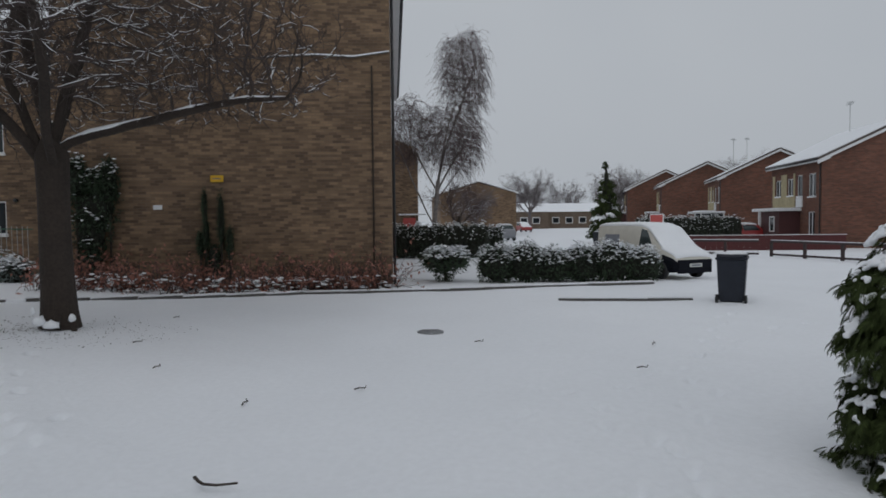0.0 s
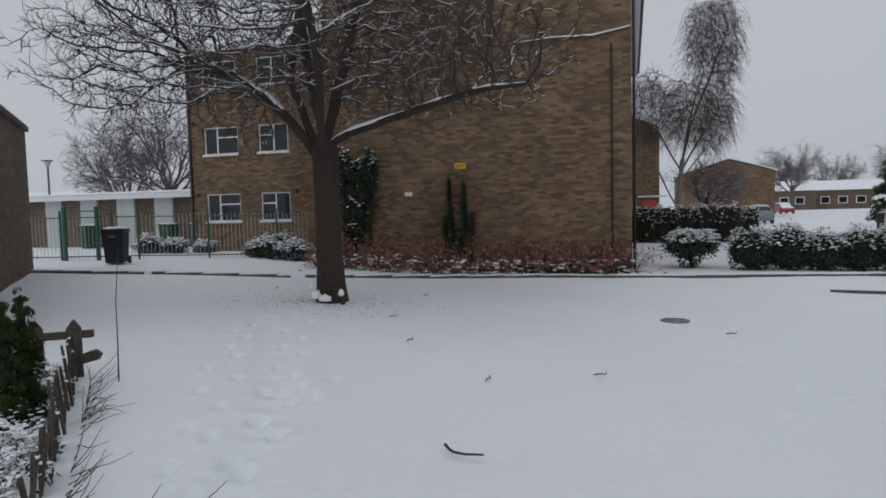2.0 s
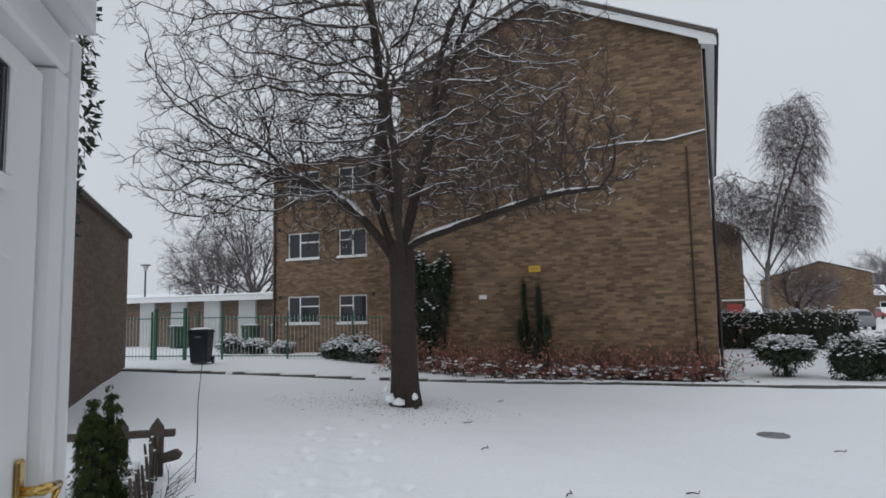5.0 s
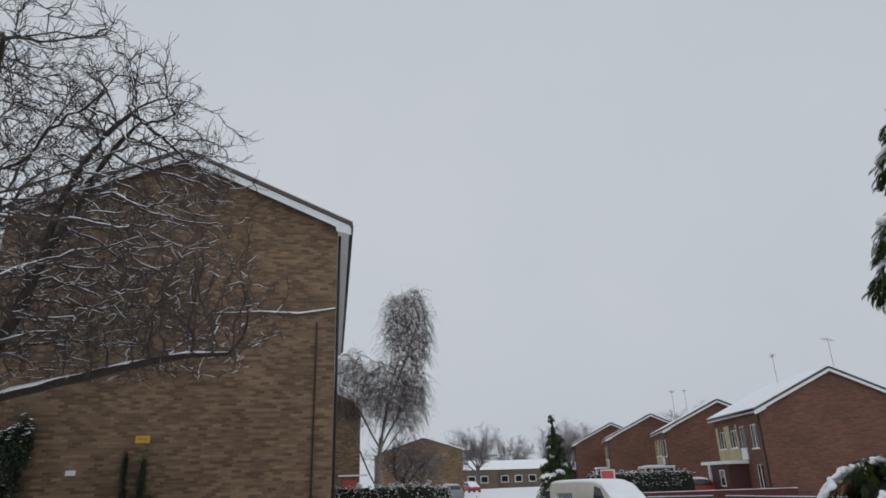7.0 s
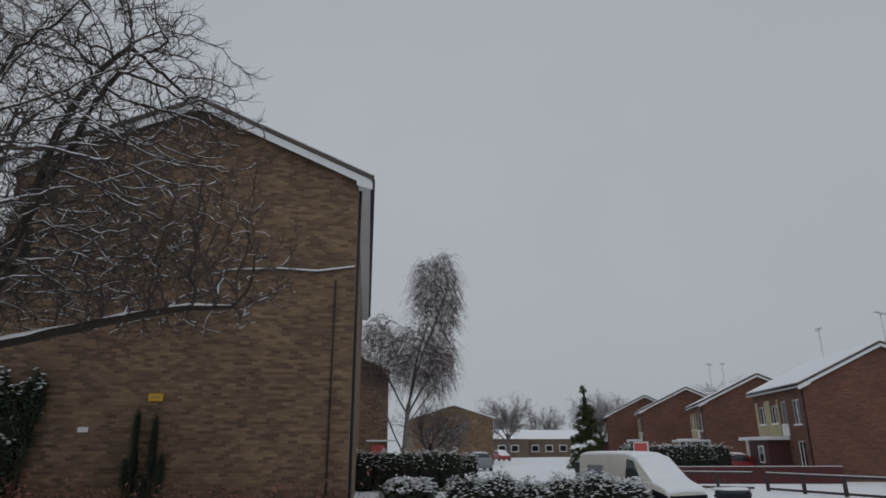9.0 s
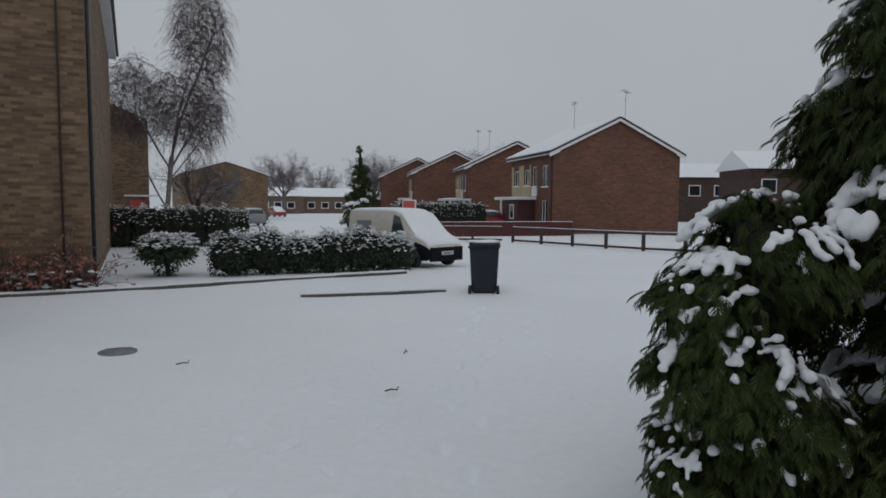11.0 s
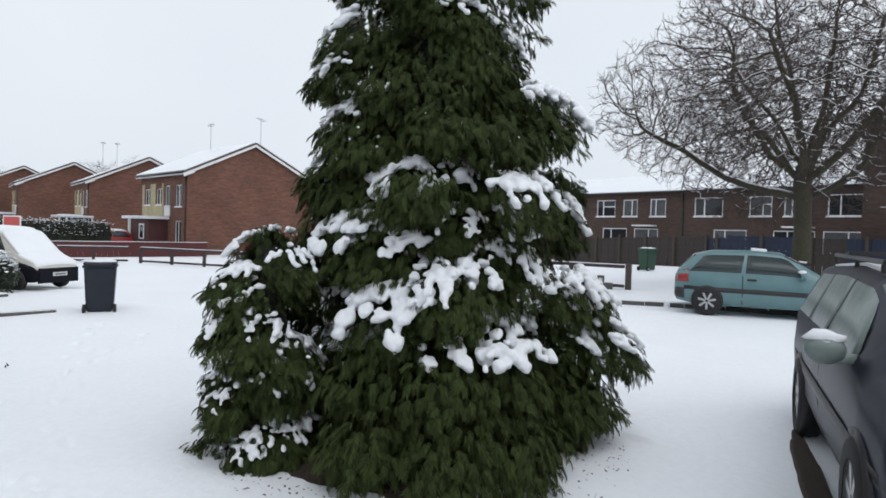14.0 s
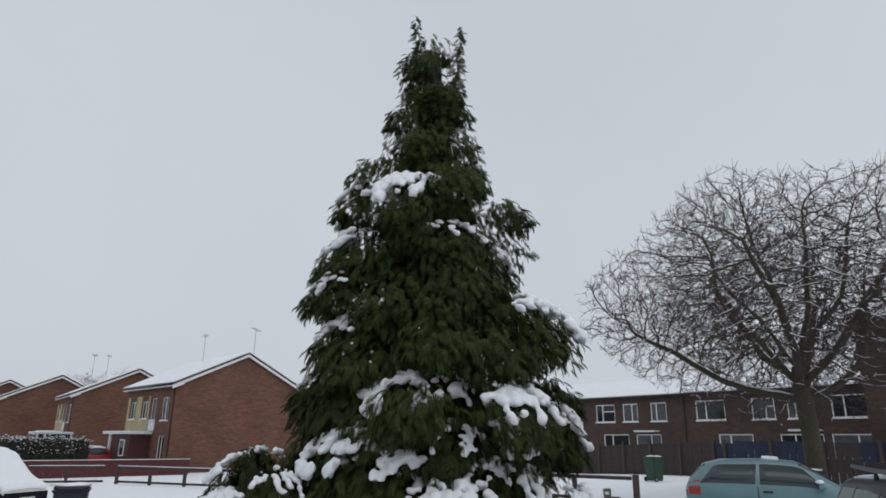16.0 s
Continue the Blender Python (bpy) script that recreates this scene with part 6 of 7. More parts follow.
def timber_rails():
    f = thing("roadside_rail", "low dark timber rail fence with snow on top", "fence")
    pts = [(12.6, 32.0), (15.2, 30.6)]
    pts2 = [(15.5, 30.0), (16.6, 26.4), (17.6, 22.8), (18.6, 19.2), (19.4, 15.4), (19.6, 11.4), (19.3, 7.6)]
    for line in (pts, pts2):
        for (x0, y0), (x1, y1) in zip(line[:-1], line[1:]):
            an = math.degrees(math.atan2(y1 - y0, x1 - x0))
            ln = math.hypot(x1 - x0, y1 - y0)
            dz = lie(x1, y1) - lie(x0, y0)
            bm = bmesh.new()
            add_box(bm, 0, ln, -0.045, 0.045, 0.66, 0.76, 0.01)
            r = part("rail", bm, RAIL, f)
            low = box_part("rail", (0, ln, -0.03, 0.03, 0.06, 0.15), RAIL, f)
            low.matrix_local = pose(x0, y0, lie(x0, y0), 0, -math.degrees(math.atan2(dz, ln)), an)
            r.matrix_local = pose(x0, y0, lie(x0, y0), 0, -math.degrees(math.atan2(dz, ln)), an)
            sn = box_part("snow", (0, ln, -0.04, 0.04, 0.763, 0.79), SNOW, r, "", 0.01)
            for s in (0.0, 0.5):
                x, y = x0 + (x1 - x0) * s, y0 + (y1 - y0) * s
                po = box_part("post", (-0.06, 0.06, -0.06, 0.06, -0.3, 0.70), RAIL, f, "", 0.012)
                po.matrix_local = pose(x, y, lie(x, y), 0, 0, an)
    po = box_part("post", (-0.085, 0.085, -0.085, 0.085, -0.3, 0.82), WOOD, f, "thick weathered end post", 0.02)
    po.matrix_local = pose(19.25, 7.45, lie(19.25, 7.45), 0, 0, 10)
    m = thing("marker_stone", "small L-shaped stone marker in the snow", "marker", pose(19.0, 8.15, lie(19, 8.15), 0, 0, -70))
    box_part("upright", (-0.2, 0.02, -0.08, 0.08, -0.1, 0.42), STONE, m, "", 0.02)
    box_part("foot", (0.022, 0.28, -0.1, 0.1, -0.1, 0.2), STONE, m, "", 0.02)
    box_part("print_bar", (-0.15, -0.03, -0.084, -0.081, 0.26, 0.34), PLATE, m)
    w = thing("boarded_wall", "dark red boarded wall with snow along its top", "wall", pose(12.2, 36.3, 0, 0, 0, -6))
    for i in range(34):
        box_part("board", (i * 0.3, i * 0.3 + 0.288, 0, 0.03, -0.2, 0.80), REDWALL, w)
    box_part("capping", (0, 10.2, -0.03, 0.06, 0.804, 0.84), REDWALL, w)
    box_part("snow", (0, 10.2, -0.025, 0.055, 0.843, 0.875), SNOW, w, "", 0.01)


timber_rails()

sg = thing("red_sign_board", "red and white sign board on a post", "sign", pose(10.1, 30.0, 0, 0, 0, -15) @ Matrix.Diagonal((0.75, 1.0, 0.93, 1.0)))
rod_part("post", (0, 0.03, -0.1), (0, 0.03, 2.0), 0.04, WOOD, sg, sides=6)
box_part("board", (-0.42, 0.42, -0.02, 0.0, 1.62, 2.22), WHITE_BOARD, sg)
box_part("red_panel", (-0.38, 0.34, -0.026, -0.021, 1.66, 2.16), RED, sg)
gl = thing("glazed_porch", "pale framed glazed porch beside the second house", "porch", pose(21.2, 53.5, 0, 0, 0, -7))
for x in (0, 0.5, 2.3):
    box_part("post", (x - 0.06, x + 0.06, -0.06, 0.06, -0.1, 2.2), RENDER, gl)
box_part("lintel", (-0.1, 2.4, -0.1, 2.0, 2.204, 2.32), RENDER, gl)
box_part("pane", (0.06, 2.24, 0.0, 0.02, 0.0, 2.20), PANE, gl)
box_part("snow", (-0.1, 2.4, -0.1, 2.0, 2.324, 2.38), SNOW, gl, "", 0.02)
lp = thing("street_lamp", "dark street lamp post above the low roofs", "street lamp", pose(-30.0, 23.3, 0.4))
rod_part("post", (0, 0, -0.2), (0, 0, 4.0), 0.06, IRON, lp, 0.045)
bm = bmesh.new()
rod(bm, (0, 0, 4.0), (0, 0, 4.28), 0.08, 0.17, 8)
part("lantern", bm, GALV, lp)
box_part("cap", (-0.2, 0.2, -0.2, 0.2, 4.283, 4.34), IRON, lp, "", 0.02)
for x, y, w, tx in ((-34, 40, 16, "distant low house with snowy roof behind the store"), (-48, 36, 14, "distant snowy-roofed house beyond the lamp")):
    h = thing("distant_house", tx, "house", pose(x, y, 0.4, 0, 0, 10))
    box_part("wall", (-w / 2, w / 2, 0, 6, -0.3, 2.2), GREY_BRICK, h)
    bm = bmesh.new()
    prism(bm, [(-0.4, 2.2), (3.0, 3.6), (6.4, 2.2)], -w / 2 - 0.3, w / 2 + 0.3)
    bmesh.ops.transform(bm, matrix=Matrix(((0, 1, 0, 0), (1, 0, 0, 0), (0, 0, 1, 0), (0, 0, 0, 1))), verts=bm.verts)
    bmesh.ops.recalc_face_normals(bm, faces=bm.faces)
    part("roof", bm, SNOW, h, "snow-covered roof")

mh = thing("manhole_cover", "round iron manhole cover clear of snow", "manhole", pose(-0.2, 10.55, 0.0))
rod_part("frame_ring", (0, 0, -0.05), (0, 0, 0.012), 0.22, WORNIRON, mh, sides=28)
rod_part("lid", (0, 0, -0.04), (0, 0, 0.016), 0.18, WORNIRON, mh, sides=28)
for i in range(5):
    box_part("ridge", (-0.14, 0.14, -0.16 + i * 0.08 - 0.012, -0.16 + i * 0.08 + 0.012, 0.0165, 0.019), WORNIRON, mh)

rng4 = np.random.default_rng(3)


def stick(m, label, pts, r):
    s = thing("fallen_stick", label, "stick", m, "fallen sticks")
    tubes("wood", [([np.array(p) for p in pts], [r * (1 - 0.1 * i) for i in range(len(pts))])], 7, BARK, s)


stick(pose(-1.58, 4.42, 0.0, 0, 0, 0), "bent fallen stick lying on the snow", [(-0.20, 0.07, 0.04), (-0.16, 0.03, 0.03), (-0.10, -0.03, 0.03), (0.0, -0.05, 0.03), (0.14, -0.03, 0.035)], 0.013)
for x, y, a in ((-0.9, 6.9, 20), (-2.0, 6.4, 80), (0.55, 9.5, 10), (-4.6, 9.6, 40), (-5.0, 12.0, 60), (-8.3, 11.6, 100), (-7.2, 11.9, 15), (2.4, 7.6, 0), (3.0, 9.0, 55), (-3.6, 8.0, 70)):
    stick(pose(x, y, lie(x, y), 0, 0, a), "small twig lying on the snow", [(-0.07, 0, 0.03), (0.0, 0.02, 0.035), (0.05, 0.0, 0.03), (0.07, 0.03, 0.05)], 0.008)
st = thing("tree_stump_shoot", "short snowy stump shoots beside the tree trunk", "stump", pose(-6.05, 10.45, 0.1))
tubes("shoot", [([np.array((0, 0, -0.05)), np.array((0.02, 0, 0.18)), np.array((-0.02, 0.02, 0.36))], [0.05, 0.045, 0.035]), ([np.array((-0.25, 0.0, -0.05)), np.array((-0.27, 0, 0.15)), np.array((-0.27, 0.02, 0.26))], [0.05, 0.045, 0.04])], 7, BARK, st)
snow_lumps("snow", [(-0.3, -0.12, 0.10, 0.14, 0.1, 0.09, 0), (-0.48, -0.14, 0.16, 0.1, 0.08, 0.12, 1), (0.0, -0.03, 0.2, 0.06, 0.05, 0.1, 0), (-0.60, -0.1, 0.32, 0.05, 0.03, 0.08, 0.4)], st, "", 7)


# ---- garden edge by the door ----
def picket_edge():
    f = thing("picket_fence", "low leaning dark picket edging with snow", "fence")
    rng = np.random.default_rng(14)
    a, c = Vector((-6.25, 5.0)), Vector((-3.55, 2.45))
    n = 24
    mesh = None
    for i in range(n):
        s = i / (n - 1)
        x, y = a.x + (c.x - a.x) * s + rng.uniform(-0.03, 0.03), a.y + (c.y - a.y) * s + rng.uniform(-0.03, 0.03)
        hgt = rng.uniform(0.34, 0.46) * (0.85 if i > 12 else 1)
        bm = bmesh.new()
        prism(bm, [(-0.04, -0.1), (0.04, -0.1), (0.04, hgt), (0.0, hgt + 0.06), (-0.04, hgt)], -0.01, 0.01)
        p = part("picket", bm, WOOD, f)
        p.matrix_local = pose(x, y, lie(x, y), rng.uniform(-9, 9), rng.uniform(-12, 12), -43)
        if i % 2 == 0:
            snow_lumps("snow", [(0, 0, hgt + 0.035, 0.03, 0.016, 0.014, 0)], p, "", i)
    b2 = Vector((-7.1, 4.3))
    for i in range(4):
        s = i / 3
        x, y = a.x + (b2.x - a.x) * s, a.y + (b2.y - a.y) * s
        bm = bmesh.new()
        prism(bm, [(-0.07, -0.1), (0.07, -0.1), (0.07, 0.55), (0.0, 0.65), (-0.07, 0.55)], -0.03, 0.03)
        p = part("post", bm, WOOD, f)
        p.matrix_local = pose(x, y, lie(x, y), 0, 0, 39)
    bm = bmesh.new()
    add_box(bm, 0, 1.15, -0.03, 0.03, 0.44, 0.52, 0.008)
    p = part("rail", bm, WOOD, f)
    p.matrix_local = pose(a.x + 0.15, a.y + 0.12, 0.1, 0, 0, 219)
    bm = bmesh.new()
    prism(bm, [(-0.3, -0.05), (0.22, -0.05), (0.34, 0.0), (0.22, 0.06), (-0.3, 0.05)], -0.015, 0.015)
    p = part("loose_board", bm, WOOD, f)
    p.matrix_local = pose(-5.75, 4.75, 0.42, 10, -14, -20)
    g = thing("flower_bed_plants", "snow-dusted low plants inside the picket edging", "plants", kind="stuff")
    for i in range(30):
        s = rng.uniform(0, 1)
        o_ = rng.uniform(0.15, 0.75)
        x, y = a.x + (c.x - a.x) * s - 0.69 * o_, a.y + (c.y - a.y) * s - 0.73 * o_
        leafy(g, 200 + i, (x, y, lie(x, y) + 0.06), (0.22, 0.20, 0.16), 170, 0.05, LEAFBLUE if i % 3 else LEAF, 2, 0.0, 0.8)
    sh = thing("bare_shrub", "thin bare twigs leaning over the picket edging", "shrub", group="bare twiggy shrubs")
    lines = []
    for i in range(46):
        s = rng.uniform(0, 1)
        x, y = a.x + (c.x - a.x) * s + 0.1, a.y + (c.y - a.y) * s + 0.1
        lines.append(limb_line(rng, (x, y, lie(x, y)), (rng.uniform(0.1, 1.0), rng.uniform(0.0, 0.9), rng.uniform(0.3, 1.0)), rng.uniform(0.18, 0.48), 0.005, 0.002, 6, 0.16, 0.03))
    tubes("twig", lines, 3, TWIG, sh)["kind"] = "stuff"
    sp = []
    for pts, rad in lines:
        if rng.uniform() < 0.7:
            k = int(rng.integers(1, 4))
            p = pts[k]
            sp.append((p[0], p[1], p[2] + 0.005, 0.018, 0.010, 0.008, rng.uniform(0, 3)))
    snow_lumps("snow", sp, sh, "", 12)
    r = thing("bare_shoot", "single long bare shoot standing beside the pickets", "shoot", pose(-5.7, 5.05, 0.05))
    tubes("stem", [([np.array((0, 0, 0)), np.array((0.02, 0, 0.5)), np.array((0.0, 0.02, 0.9)), np.array((0.06, 0.03, 1.45))], [0.008, 0.007, 0.005, 0.003])], 5, TWIG, r)
    q = thing("bare_shoot", "thin bare shoots with buds in the snow by the door", "shoot", pose(-2.95, 2.6, 0.02))
    ln = [limb_line(rng, (rng.uniform(-0.2, 0.2), rng.uniform(-0.2, 0.2), 0), (rng.uniform(0.2, 1.0), rng.uniform(0.1, 0.8), rng.uniform(0.4, 0.9)), rng.uniform(0.25, 0.5), 0.005, 0.002, 6, 0.10, 0.02) for i in range(4)]
    tubes("stem", ln, 4, TWIG, q)


picket_edge()


# ---- cars ----
def vehicle(name, label, m, st, paint, wheels, wr, side_glass, top_glass, snow_top=(), glass=CARGLASS, trim=None, rim=ALLOY, group="", frosted=0.0):
    """st: stations (x, sill, belt, roof, half width, half roof width), front at +x. Panels lie on the lofted skin."""
    car = thing(name, label, "car" if "van" not in name else "van", m, group)
    S = np.array(st, float)

    def section(x):
        q = [float(np.interp(x, S[:, 0], S[:, k])) for k in range(1, 6)]
        sill, belt, roof, wb, wr_ = q
        d = belt - sill
        up = max(roof - belt, 0.004)
        return [(wb * 0.90, sill), (wb * 0.985, sill + 0.22 * d), (wb, sill + 0.62 * d), (wb * 0.975, belt), (wr_ + (wb * 0.975 - wr_) * 0.06, belt + 0.90 * up), (wr_ * 0.86, belt + up), (wr_ * 0.45, belt + up + 0.02), (0, belt + up + 0.028)]

    xs = np.unique(np.concatenate([S[:, 0], np.linspace(S[0, 0], S[-1, 0], 40)]))
    verts, faces = [], []
    for x in xs:
        h = section(x)
        row = [(x, -y, z) for y, z in h] + [(x, y, z) for y, z in h[-2::-1]]
        verts += row
    k = 15
    for i in range(len(xs) - 1):
        for j in range(k - 1):
            a = i * k + j
            faces.append((a, a + k, a + k + 1, a + 1))
        faces.append((i * k, i * k + k - 1, (i + 1) * k + k - 1, (i + 1) * k))
    faces.append(tuple(range(k)))
    faces.append(tuple(range((len(xs) - 1) * k, len(xs) * k))[::-1])
    body = mesh_object("body", verts, faces, paint, car, "", True)

    def patch(nm, x0, x1, j0, j1, off, mat, par, lab="", nx=10, slant=(0, 0)):
        """A panel on the skin between sections x0 and x1, from point j0 to j1 (0 to 14)."""
        v, f = [], []
        nj = max(2, int((j1 - j0) * 2) + 1)
        for i in range(nx + 1):
            for jj in range(nj):
                jf = j0 + (j1 - j0) * jj / (nj - 1)
                u = i / nx
                w = jj / (nj - 1)
                x = (x0 + slant[0] * w) * (1 - u) + (x1 + slant[1] * w) * u
                h = section(x)
                row = [(-y, z) for y, z in h] + [(y, z) for y, z in h[-2::-1]]
                a = min(13, int(jf))
                t = jf - a
                y, z = row[a][0] * (1 - t) + row[a + 1][0] * t, row[a][1] * (1 - t) + row[a + 1][1] * t
                cz = 0.55
                n = np.array((0.0, y, (z - cz) * 0.9))
                if 4.5 < jf < 9.5:
                    e = 0.05
                    za, zb = section(x - e)[7][1], section(x + e)[7][1]
                    n = np.array((-(zb - za) / (2 * e), y * 0.25, 1.0))
                n /= np.linalg.norm(n) + 1e-9
                v.append((x + off * n[0], y + off * n[1], z + off * n[2]))
        m_ = len(v)
        v2 = [(a[0], a[1] * 0.985, a[2] - abs(off) * 0.9 - 0.004) for a in v]
        for i in range(nx):
            for jj in range(nj - 1):
                a = i * nj + jj
                f.append((a, a + nj, a + nj + 1, a + 1))
        edge = [i for i in range(nj)] + [i * nj + nj - 1 for i in range(1, nx + 1)] + [nx * nj + j for j in range(nj - 2, -1, -1)] + [i * nj for i in range(nx - 1, 0, -1)]
        vv = v + [v2[i] for i in edge]
        for q in range(len(edge)):
            f.append((edge[q], edge[(q + 1) % len(edge)], m_ + (q + 1) % len(edge), m_ + q))
        return mesh_object(nm, vv, f, mat, par, lab, True)

    for x0, x1, s0, s1 in side_glass:
        patch("side_window", x0, x1, 3.08, 3.92, 0.006, glass, body, "", 8, (s0, s1))
        patch("side_window", x0, x1, 10.92, 10.08, 0.006, glass, body, "", 8, (s0, s1))
    for x0, x1 in top_glass:
        patch("windscreen" if x1 > 0 else "rear_window", x0, x1, 4.2, 9.8, 0.007, glass, body)
    for x0, x1, j0, j1, off in snow_top:
        patch("snow", x0, x1, j0, j1, off, SNOW, car, "snow lying on the bodywork", 16)
    if trim:
        patch("side_trim", S[1, 0] + 0.15, S[-2, 0] - 0.1, 1.55, 1.85, 0.012, trim, body)
        patch("side_trim", S[1, 0] + 0.15, S[-2, 0] - 0.1, 12.45, 12.15, 0.012, trim, body)
    W = float(S[:, 4].max())
    for x in wheels:
        for s in (-1, 1):
            # arches are not cut: a black disc paints the shaded hollow round the tyre
            arch = rod_part("arch_shade_disc", (x, s * (W - 0.10), wr + 0.01), (x, s * (W + 0.004), wr + 0.01), wr * 1.08, BLACK, body, sides=28)
            bm = bmesh.new()
            prof_ = [(0.0, 0.62), (0.0, 0.93), (0.03, 1.0), (0.17, 1.0), (0.20, 0.93), (0.20, 0.62)]
            rr = []
            for i in range(28):
                a = 2 * math.pi * i / 28
                rr.append([bm.verts.new((x + wr * r * math.cos(a), s * (W + 0.02 - d), wr + wr * r * math.sin(a))) for d, r in prof_])
            for i in range(28):
                for j in range(5):
                    q = (rr[i][j], rr[i][j + 1], rr[(i + 1) % 28][j + 1], rr[(i + 1) % 28][j])
                    bm.faces.new(q if s < 0 else q[::-1])
            wh = part("wheel", bm, TYRE, car, "black rubber tyre", True)
            bm = bmesh.new()
            rod(bm, (x, s * (W - 0.03), wr), (x, s * (W + 0.0), wr), wr * 0.14, wr * 0.12, 12)
            for i in range(7):
                a = 2 * math.pi * i / 7 + 0.2
                c, sn = math.cos(a), math.sin(a)
                t = np.array((-sn, c)) * wr * 0.055
                p0, p1 = np.array((c, sn)) * wr * 0.1, np.array((c, sn)) * wr * 0.64
                v4 = [bm.verts.new((x + p[0] + q[0], s * (W + 0.005), wr + p[1] + q[1])) for p, q in ((p0, -t), (p1, -t * 1.5), (p1, t * 1.5), (p0, t))]
                v5 = [bm.verts.new((v.co.x, s * (W - 0.03), v.co.z)) for v in v4]
                bm.faces.new(v4)
                for j in range(4):
                    bm.faces.new((v4[j], v4[(j + 1) % 4], v5[(j + 1) % 4], v5[j]))
            bmesh.ops.recalc_face_normals(bm, faces=bm.faces)
            part("rim", bm, rim, wh, "silver spoked rim")
            bm = bmesh.new()
            ra, rb = [], []
            for i in range(28):
                a = 2 * math.pi * i / 28
                ra.append(bm.verts.new((x + wr * 0.66 * math.cos(a), s * (W + 0.012), wr + wr * 0.66 * math.sin(a))))
                rb.append(bm.verts.new((x + wr * 0.58 * math.cos(a), s * (W - 0.01), wr + wr * 0.58 * math.sin(a))))
            for i in range(28):
                q = (ra[i], ra[(i + 1) % 28], rb[(i + 1) % 28], rb[i])
                bm.faces.new(q)
            part("rim_edge", bm, rim, wh)
            rod_part("brake_disc", (x, s * (W - 0.12), wr), (x, s * (W - 0.08), wr), wr * 0.60, BLACK, wh, sides=20)
    return car, body, patch, section


def mirrors(body, x, w, z, mat, snow=True):
    for s in (-1, 1):
        bm = bmesh.new()
        bmesh.ops.create_icosphere(bm, subdivisions=3, radius=1, matrix=Matrix.Translation((x + 0.01, s * (w + 0.11), z + 0.075)) @ Matrix.Diagonal((0.085, 0.12, 0.082, 1)))
        for v in bm.verts:
            v.co.x = max(v.co.x, x - 0.035)
        add_box(bm, x - 0.02, x + 0.03, min(s * (w - 0.06), s * (w + 0.05)), max(s * (w - 0.06), s * (w + 0.05)), z + 0.01, z + 0.06)
        mi = part("door_mirror", bm, mat, body, "", True)
        if snow:
            snow_lumps("snow", [(x, s * (w + 0.11), z + 0.135, 0.09, 0.11, 0.05, 0)], mi, "", 4)


# the cream van, front towards the lawn
vs = [(-2.02, 0.42, 0.95, 1.72, 0.78, 0.70), (-1.95, 0.28, 1.0, 1.80, 0.83, 0.72), (-0.5, 0.24, 1.0, 1.82, 0.84, 0.72), (0.35, 0.24, 1.0, 1.80, 0.84, 0.70), (0.75, 0.24, 1.0, 1.66, 0.84, 0.68), (1.30, 0.24, 1.0, 1.10, 0.84, 0.70), (1.45, 0.24, 0.96, 1.00, 0.83, 0.72), (1.90, 0.26, 0.80, 0.84, 0.78, 0.68), (2.05, 0.34, 0.62, 0.66, 0.70, 0.60)]
van, vb, vpatch, vsec = vehicle("small_van", "small cream van with roof, windscreen and bonnet under snow", pose(6.75, 20.6, 0.02, 0, 0, -66) @ Matrix.Scale(0.91, 4), vs, VANWHITE, (-1.30, 1.32), 0.30, ((0.30, 0.98, 0.05, -0.36),), ((0.78, 1.28),), ((-1.98, 0.72, 4.3, 9.7, 0.045), (0.70, 1.40, 4.0, 10.0, 0.06), (1.38, 1.98, 3.6, 10.4, 0.06)), trim=BLACK)
vpatch("front_bumper", 1.45, 2.05, 0.1, 2.5, 0.02, BUMPER, vb, "black plastic front bumper")
vpatch("front_bumper", 1.45, 2.05, 13.9, 11.5, 0.02, BUMPER, vb, "black plastic front bumper")
box_part("grille", (1.98, 2.075, -0.71, 0.71, 0.22, 0.66), BUMPER, vb, "dark bumper and grille", 0.01)
box_part("number_plate", (2.078, 2.088, -0.26, 0.26, 0.42, 0.53), PLATE, vb)
box_part("plate_bar", (2.09, 2.093, -0.2, 0.2, 0.45, 0.50), GREYBAR, vb)
vpatch("side_print", -1.55, -0.75, 2.95, 3.6, 0.005, GREYBAR, vb, "unreadable grey lettering block", 6)
vpatch("side_print", -1.55, -0.75, 11.05, 10.4, 0.005, GREYBAR, vb, "unreadable grey lettering block", 6)
mirrors(vb, 0.95, 0.84, 0.98, BLACK)

# the teal hatchback on the far side of the road
hs_ = [(-1.92, 0.38, 0.80, 0.86, 0.70, 0.55), (-1.86, 0.30, 0.92, 1.00, 0.80, 0.58), (-1.55, 0.24, 0.93, 1.32, 0.84, 0.60), (-1.20, 0.22, 0.93, 1.41, 0.85, 0.60), (-0.3, 0.22, 0.92, 1.44, 0.85, 0.60), (0.25, 0.22, 0.91, 1.40, 0.85, 0.60), (0.60, 0.22, 0.90, 1.22, 0.85, 0.62), (1.05, 0.22, 0.89, 0.94, 0.85, 0.68), (1.75, 0.25, 0.78, 0.82, 0.80, 0.68), (2.02, 0.34, 0.62, 0.66, 0.72, 0.6), (2.10, 0.40, 0.54, 0.56, 0.62, 0.5)]
tcar, tb_, tpatch, _ = vehicle("hatchback_car", "teal hatchback parked along the snowy far kerb", pose(16.0, 2.95, lie(16, 3), 0, 0, -77), hs_, TEAL, (-1.22, 1.30), 0.31, ((-1.62, -0.55, 0.30, 0.06), (-0.46, 0.72, 0.03, -0.34)), ((0.30, 1.0), (-1.82, -1.50)), ((-0.35, -0.05, 5.6, 8.4, 0.05),), trim=BLACK)
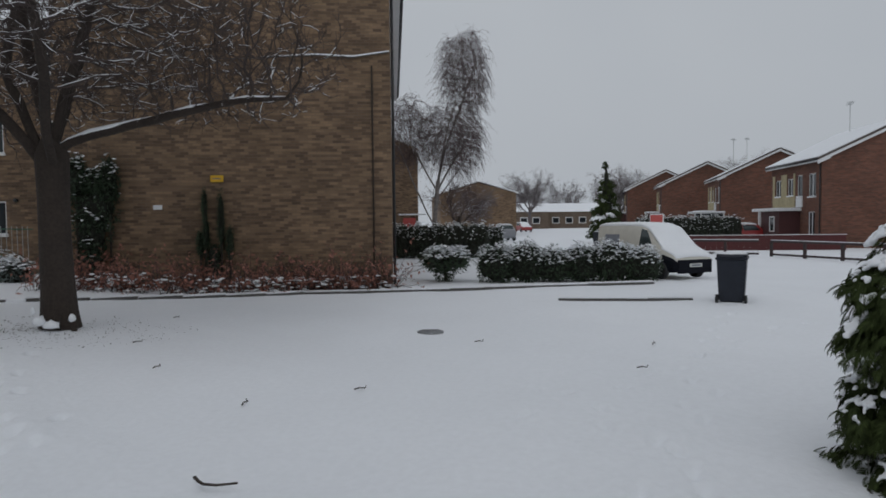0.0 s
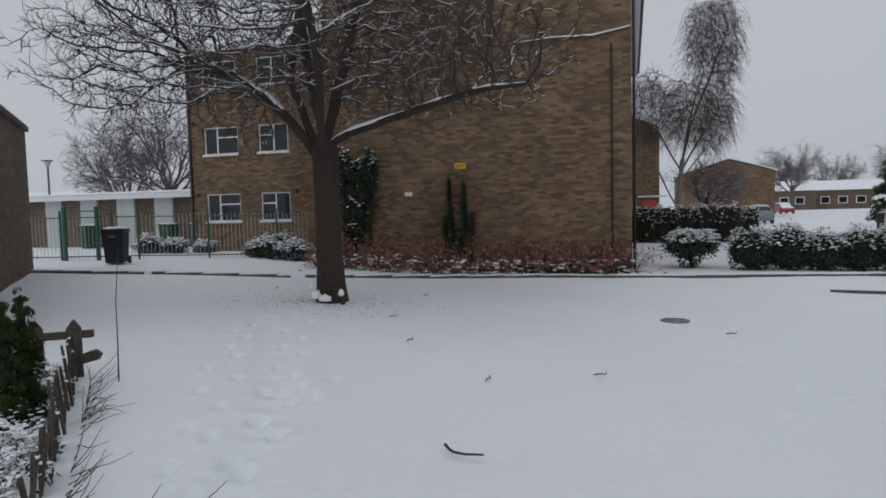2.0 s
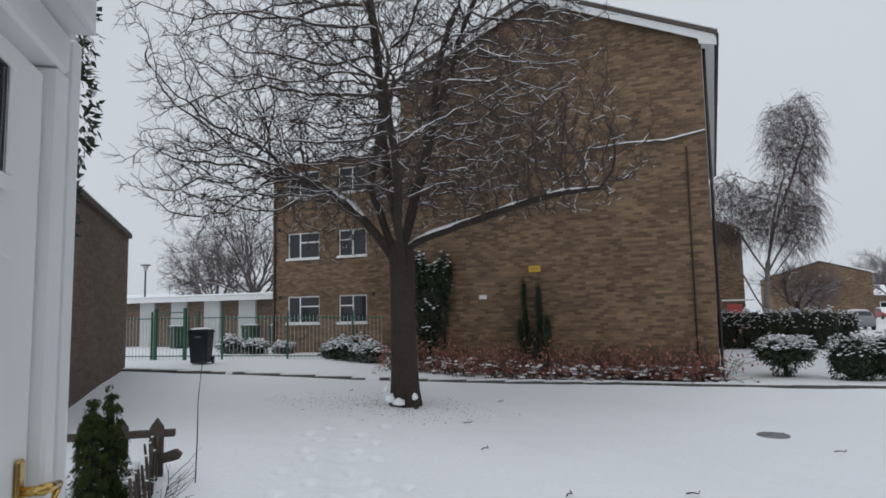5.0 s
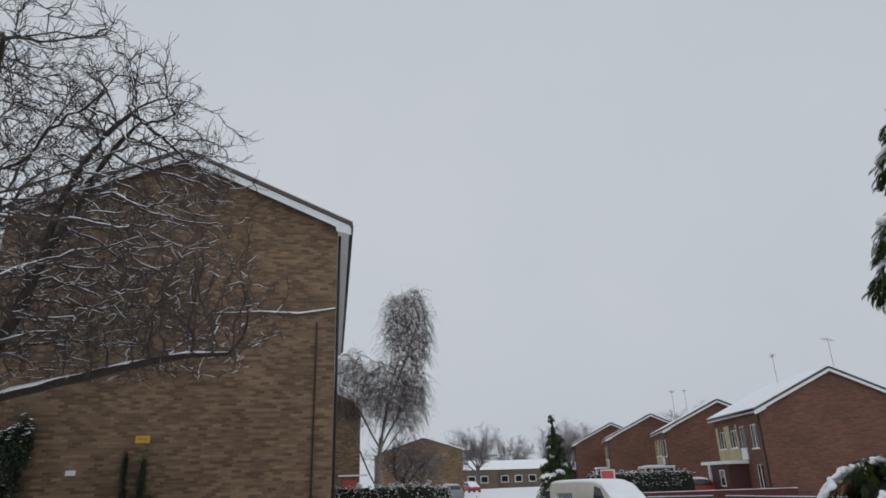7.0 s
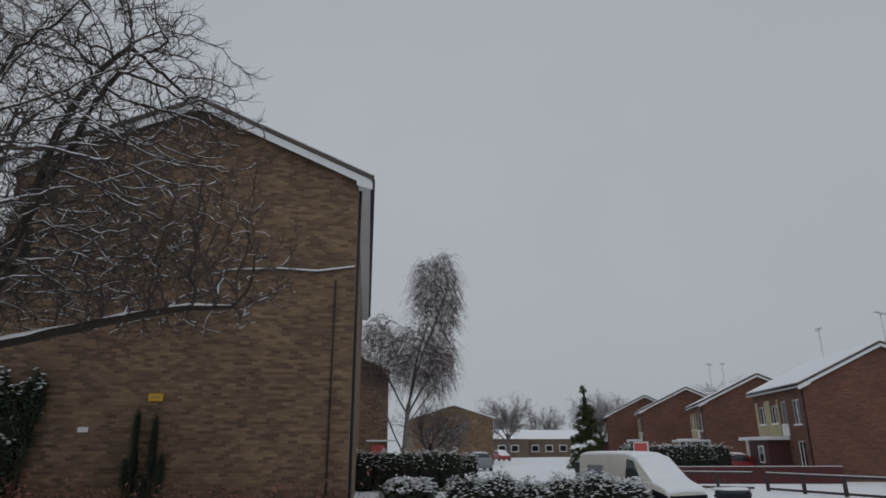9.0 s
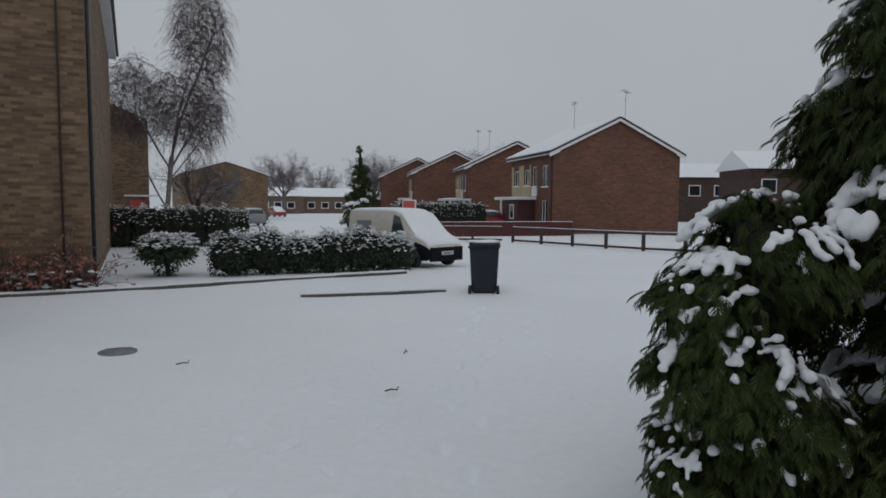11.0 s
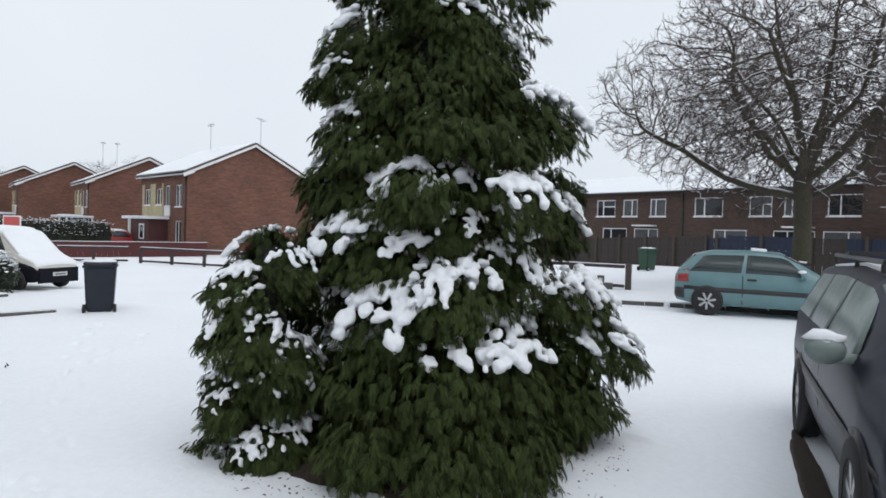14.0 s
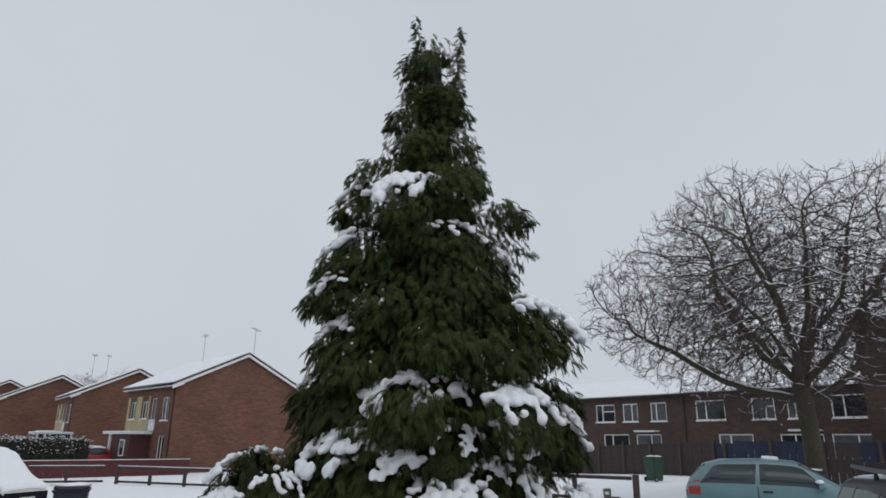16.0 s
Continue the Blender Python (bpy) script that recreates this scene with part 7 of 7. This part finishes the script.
for s, j in ((-1, (2.2, 3.3)), (1, (11.8, 10.7))):
    tpatch("tail_lamp", -1.90, -1.62, *j, 0.012, LAMPRED, tb_, "red tail lamp", 5)
tpatch("rear_bumper", -1.92, -1.70, 0.6, 1.6, 0.015, BLACK, tb_, "", 4)
tpatch("rear_bumper", -1.92, -1.70, 13.4, 12.4, 0.015, BLACK, tb_, "", 4)
for s in (-1, 1):
    box_part("door_handle", (-0.42, -0.24, min(s * 0.855, s * 0.875), max(s * 0.855, s * 0.875), 0.80, 0.84), BLACK, tb_, "", 0.006)
tpatch("door_gap", -0.52, -0.50, 0.3, 2.95, 0.003, BLACK, tb_, "", 2)
tpatch("door_gap", -0.52, -0.50, 13.7, 11.05, 0.003, BLACK, tb_, "", 2)
mirrors(tb_, 0.62, 0.85, 0.90, TEAL)

# the dark estate beside the lawn
es = [(-2.25, 0.42, 0.90, 1.05, 0.74, 0.56), (-2.18, 0.32, 0.98, 1.30, 0.82, 0.60), (-1.95, 0.26, 0.98, 1.42, 0.87, 0.62), (-0.5, 0.24, 0.97, 1.47, 0.88, 0.62), (0.45, 0.24, 0.96, 1.43, 0.88, 0.61), (0.88, 0.24, 0.95, 1.26, 0.88, 0.63), (1.36, 0.24, 0.94, 1.00, 0.88, 0.70), (1.86, 0.26, 0.84, 0.88, 0.84, 0.72), (2.15, 0.32, 0.70, 0.74, 0.76, 0.64), (2.26, 0.42, 0.58, 0.60, 0.64, 0.5)]
bcar, bb_, bpatch, _ = vehicle("estate_car", "dark frosted estate car with roof rails, dusted with snow", pose(5.78, -0.22, 0.08, 0, 0, 194) @ Matrix.Diagonal((1.0, 1.0, 1.12, 1.0)), es, NAVY, (-1.33, 1.37), 0.33, ((-2.0, -1.12, 0.22, 0.0), (-1.06, -0.18, 0.0, 0.0), (-0.12, 1.0, 0.0, -0.38)), ((0.5, 1.30), (-2.2, -1.95)), ((-1.9, 0.40, 4.9, 9.1, 0.02), (1.40, 1.85, 5.0, 9.0, 0.012)), glass=FROSTGLASS, trim=BLACK)
for s in (-1, 1):
    bm = bmesh.new()
    rod(bm, (-1.75, s * 0.56, 1.52), (0.30, s * 0.56, 1.51), 0.018, 0.018, 8)
    for x in (-1.7, -0.7, 0.25):
        rod(bm, (x, s * 0.56, 1.44), (x, s * 0.56, 1.52), 0.02, 0.016, 6)
    part("roof_rail", bm, BLACK, bb_)
    bpatch("pillar", -1.11, -1.07, *((3.05, 3.95) if s < 0 else (10.95, 10.05)), 0.008, BLACK, bb_, "", 2)
    bpatch("pillar", -0.17, -0.13, *((3.05, 3.95) if s < 0 else (10.95, 10.05)), 0.008, BLACK, bb_, "", 2)
    bpatch("door_gap", -0.16, -0.145, *((0.3, 2.95) if s < 0 else (13.7, 11.05)), 0.003, BLACK, bb_, "", 2)
    box_part("door_handle", (-0.10, 0.08, min(s * 0.885, s * 0.905), max(s * 0.885, s * 0.905), 0.82, 0.86), BLACK, bb_, "", 0.006)
mirrors(bb_, 0.95, 0.88, 0.95, FROSTGLASS)
box_part("roof_bar", (-0.9, -0.84, -0.6, 0.6, 1.535, 1.565), BLACK, bb_)

# cars further up the street
gcar, gb_, gp_, _ = vehicle("parked_car", "grey car parked up the snowy street", pose(5.5, 57.5, 0, 0, 0, 96), hs_, SILVER, (-1.22, 1.30), 0.31, ((-1.62, -0.55, 0.30, 0.06), (-0.46, 0.72, 0.03, -0.34)), ((0.30, 1.0), (-1.82, -1.50)), ((-1.2, 0.3, 4.6, 9.4, 0.05),))
for x, y, a, tx in ((15.5, 100, -80, "snow-covered car far up the street"), (23.0, 46.5, 170, "red car with a snowy roof beside the end house")):
    if "red" in tx:
        vehicle("parked_car", tx, pose(x - 3.0, y - 2.5, 0, 0, 0, a), hs_, CARRED, (-1.22, 1.30), 0.31, ((-1.62, -0.55, 0.30, 0.06), (-0.46, 0.72, 0.03, -0.34)), ((0.30, 1.0), (-1.82, -1.50)), ((-1.4, 1.9, 4.2, 9.8, 0.05),))
    else:
        tagged(copy_thing(gcar, pose(x, y, 0, 0, 0, a)), tx, "car")
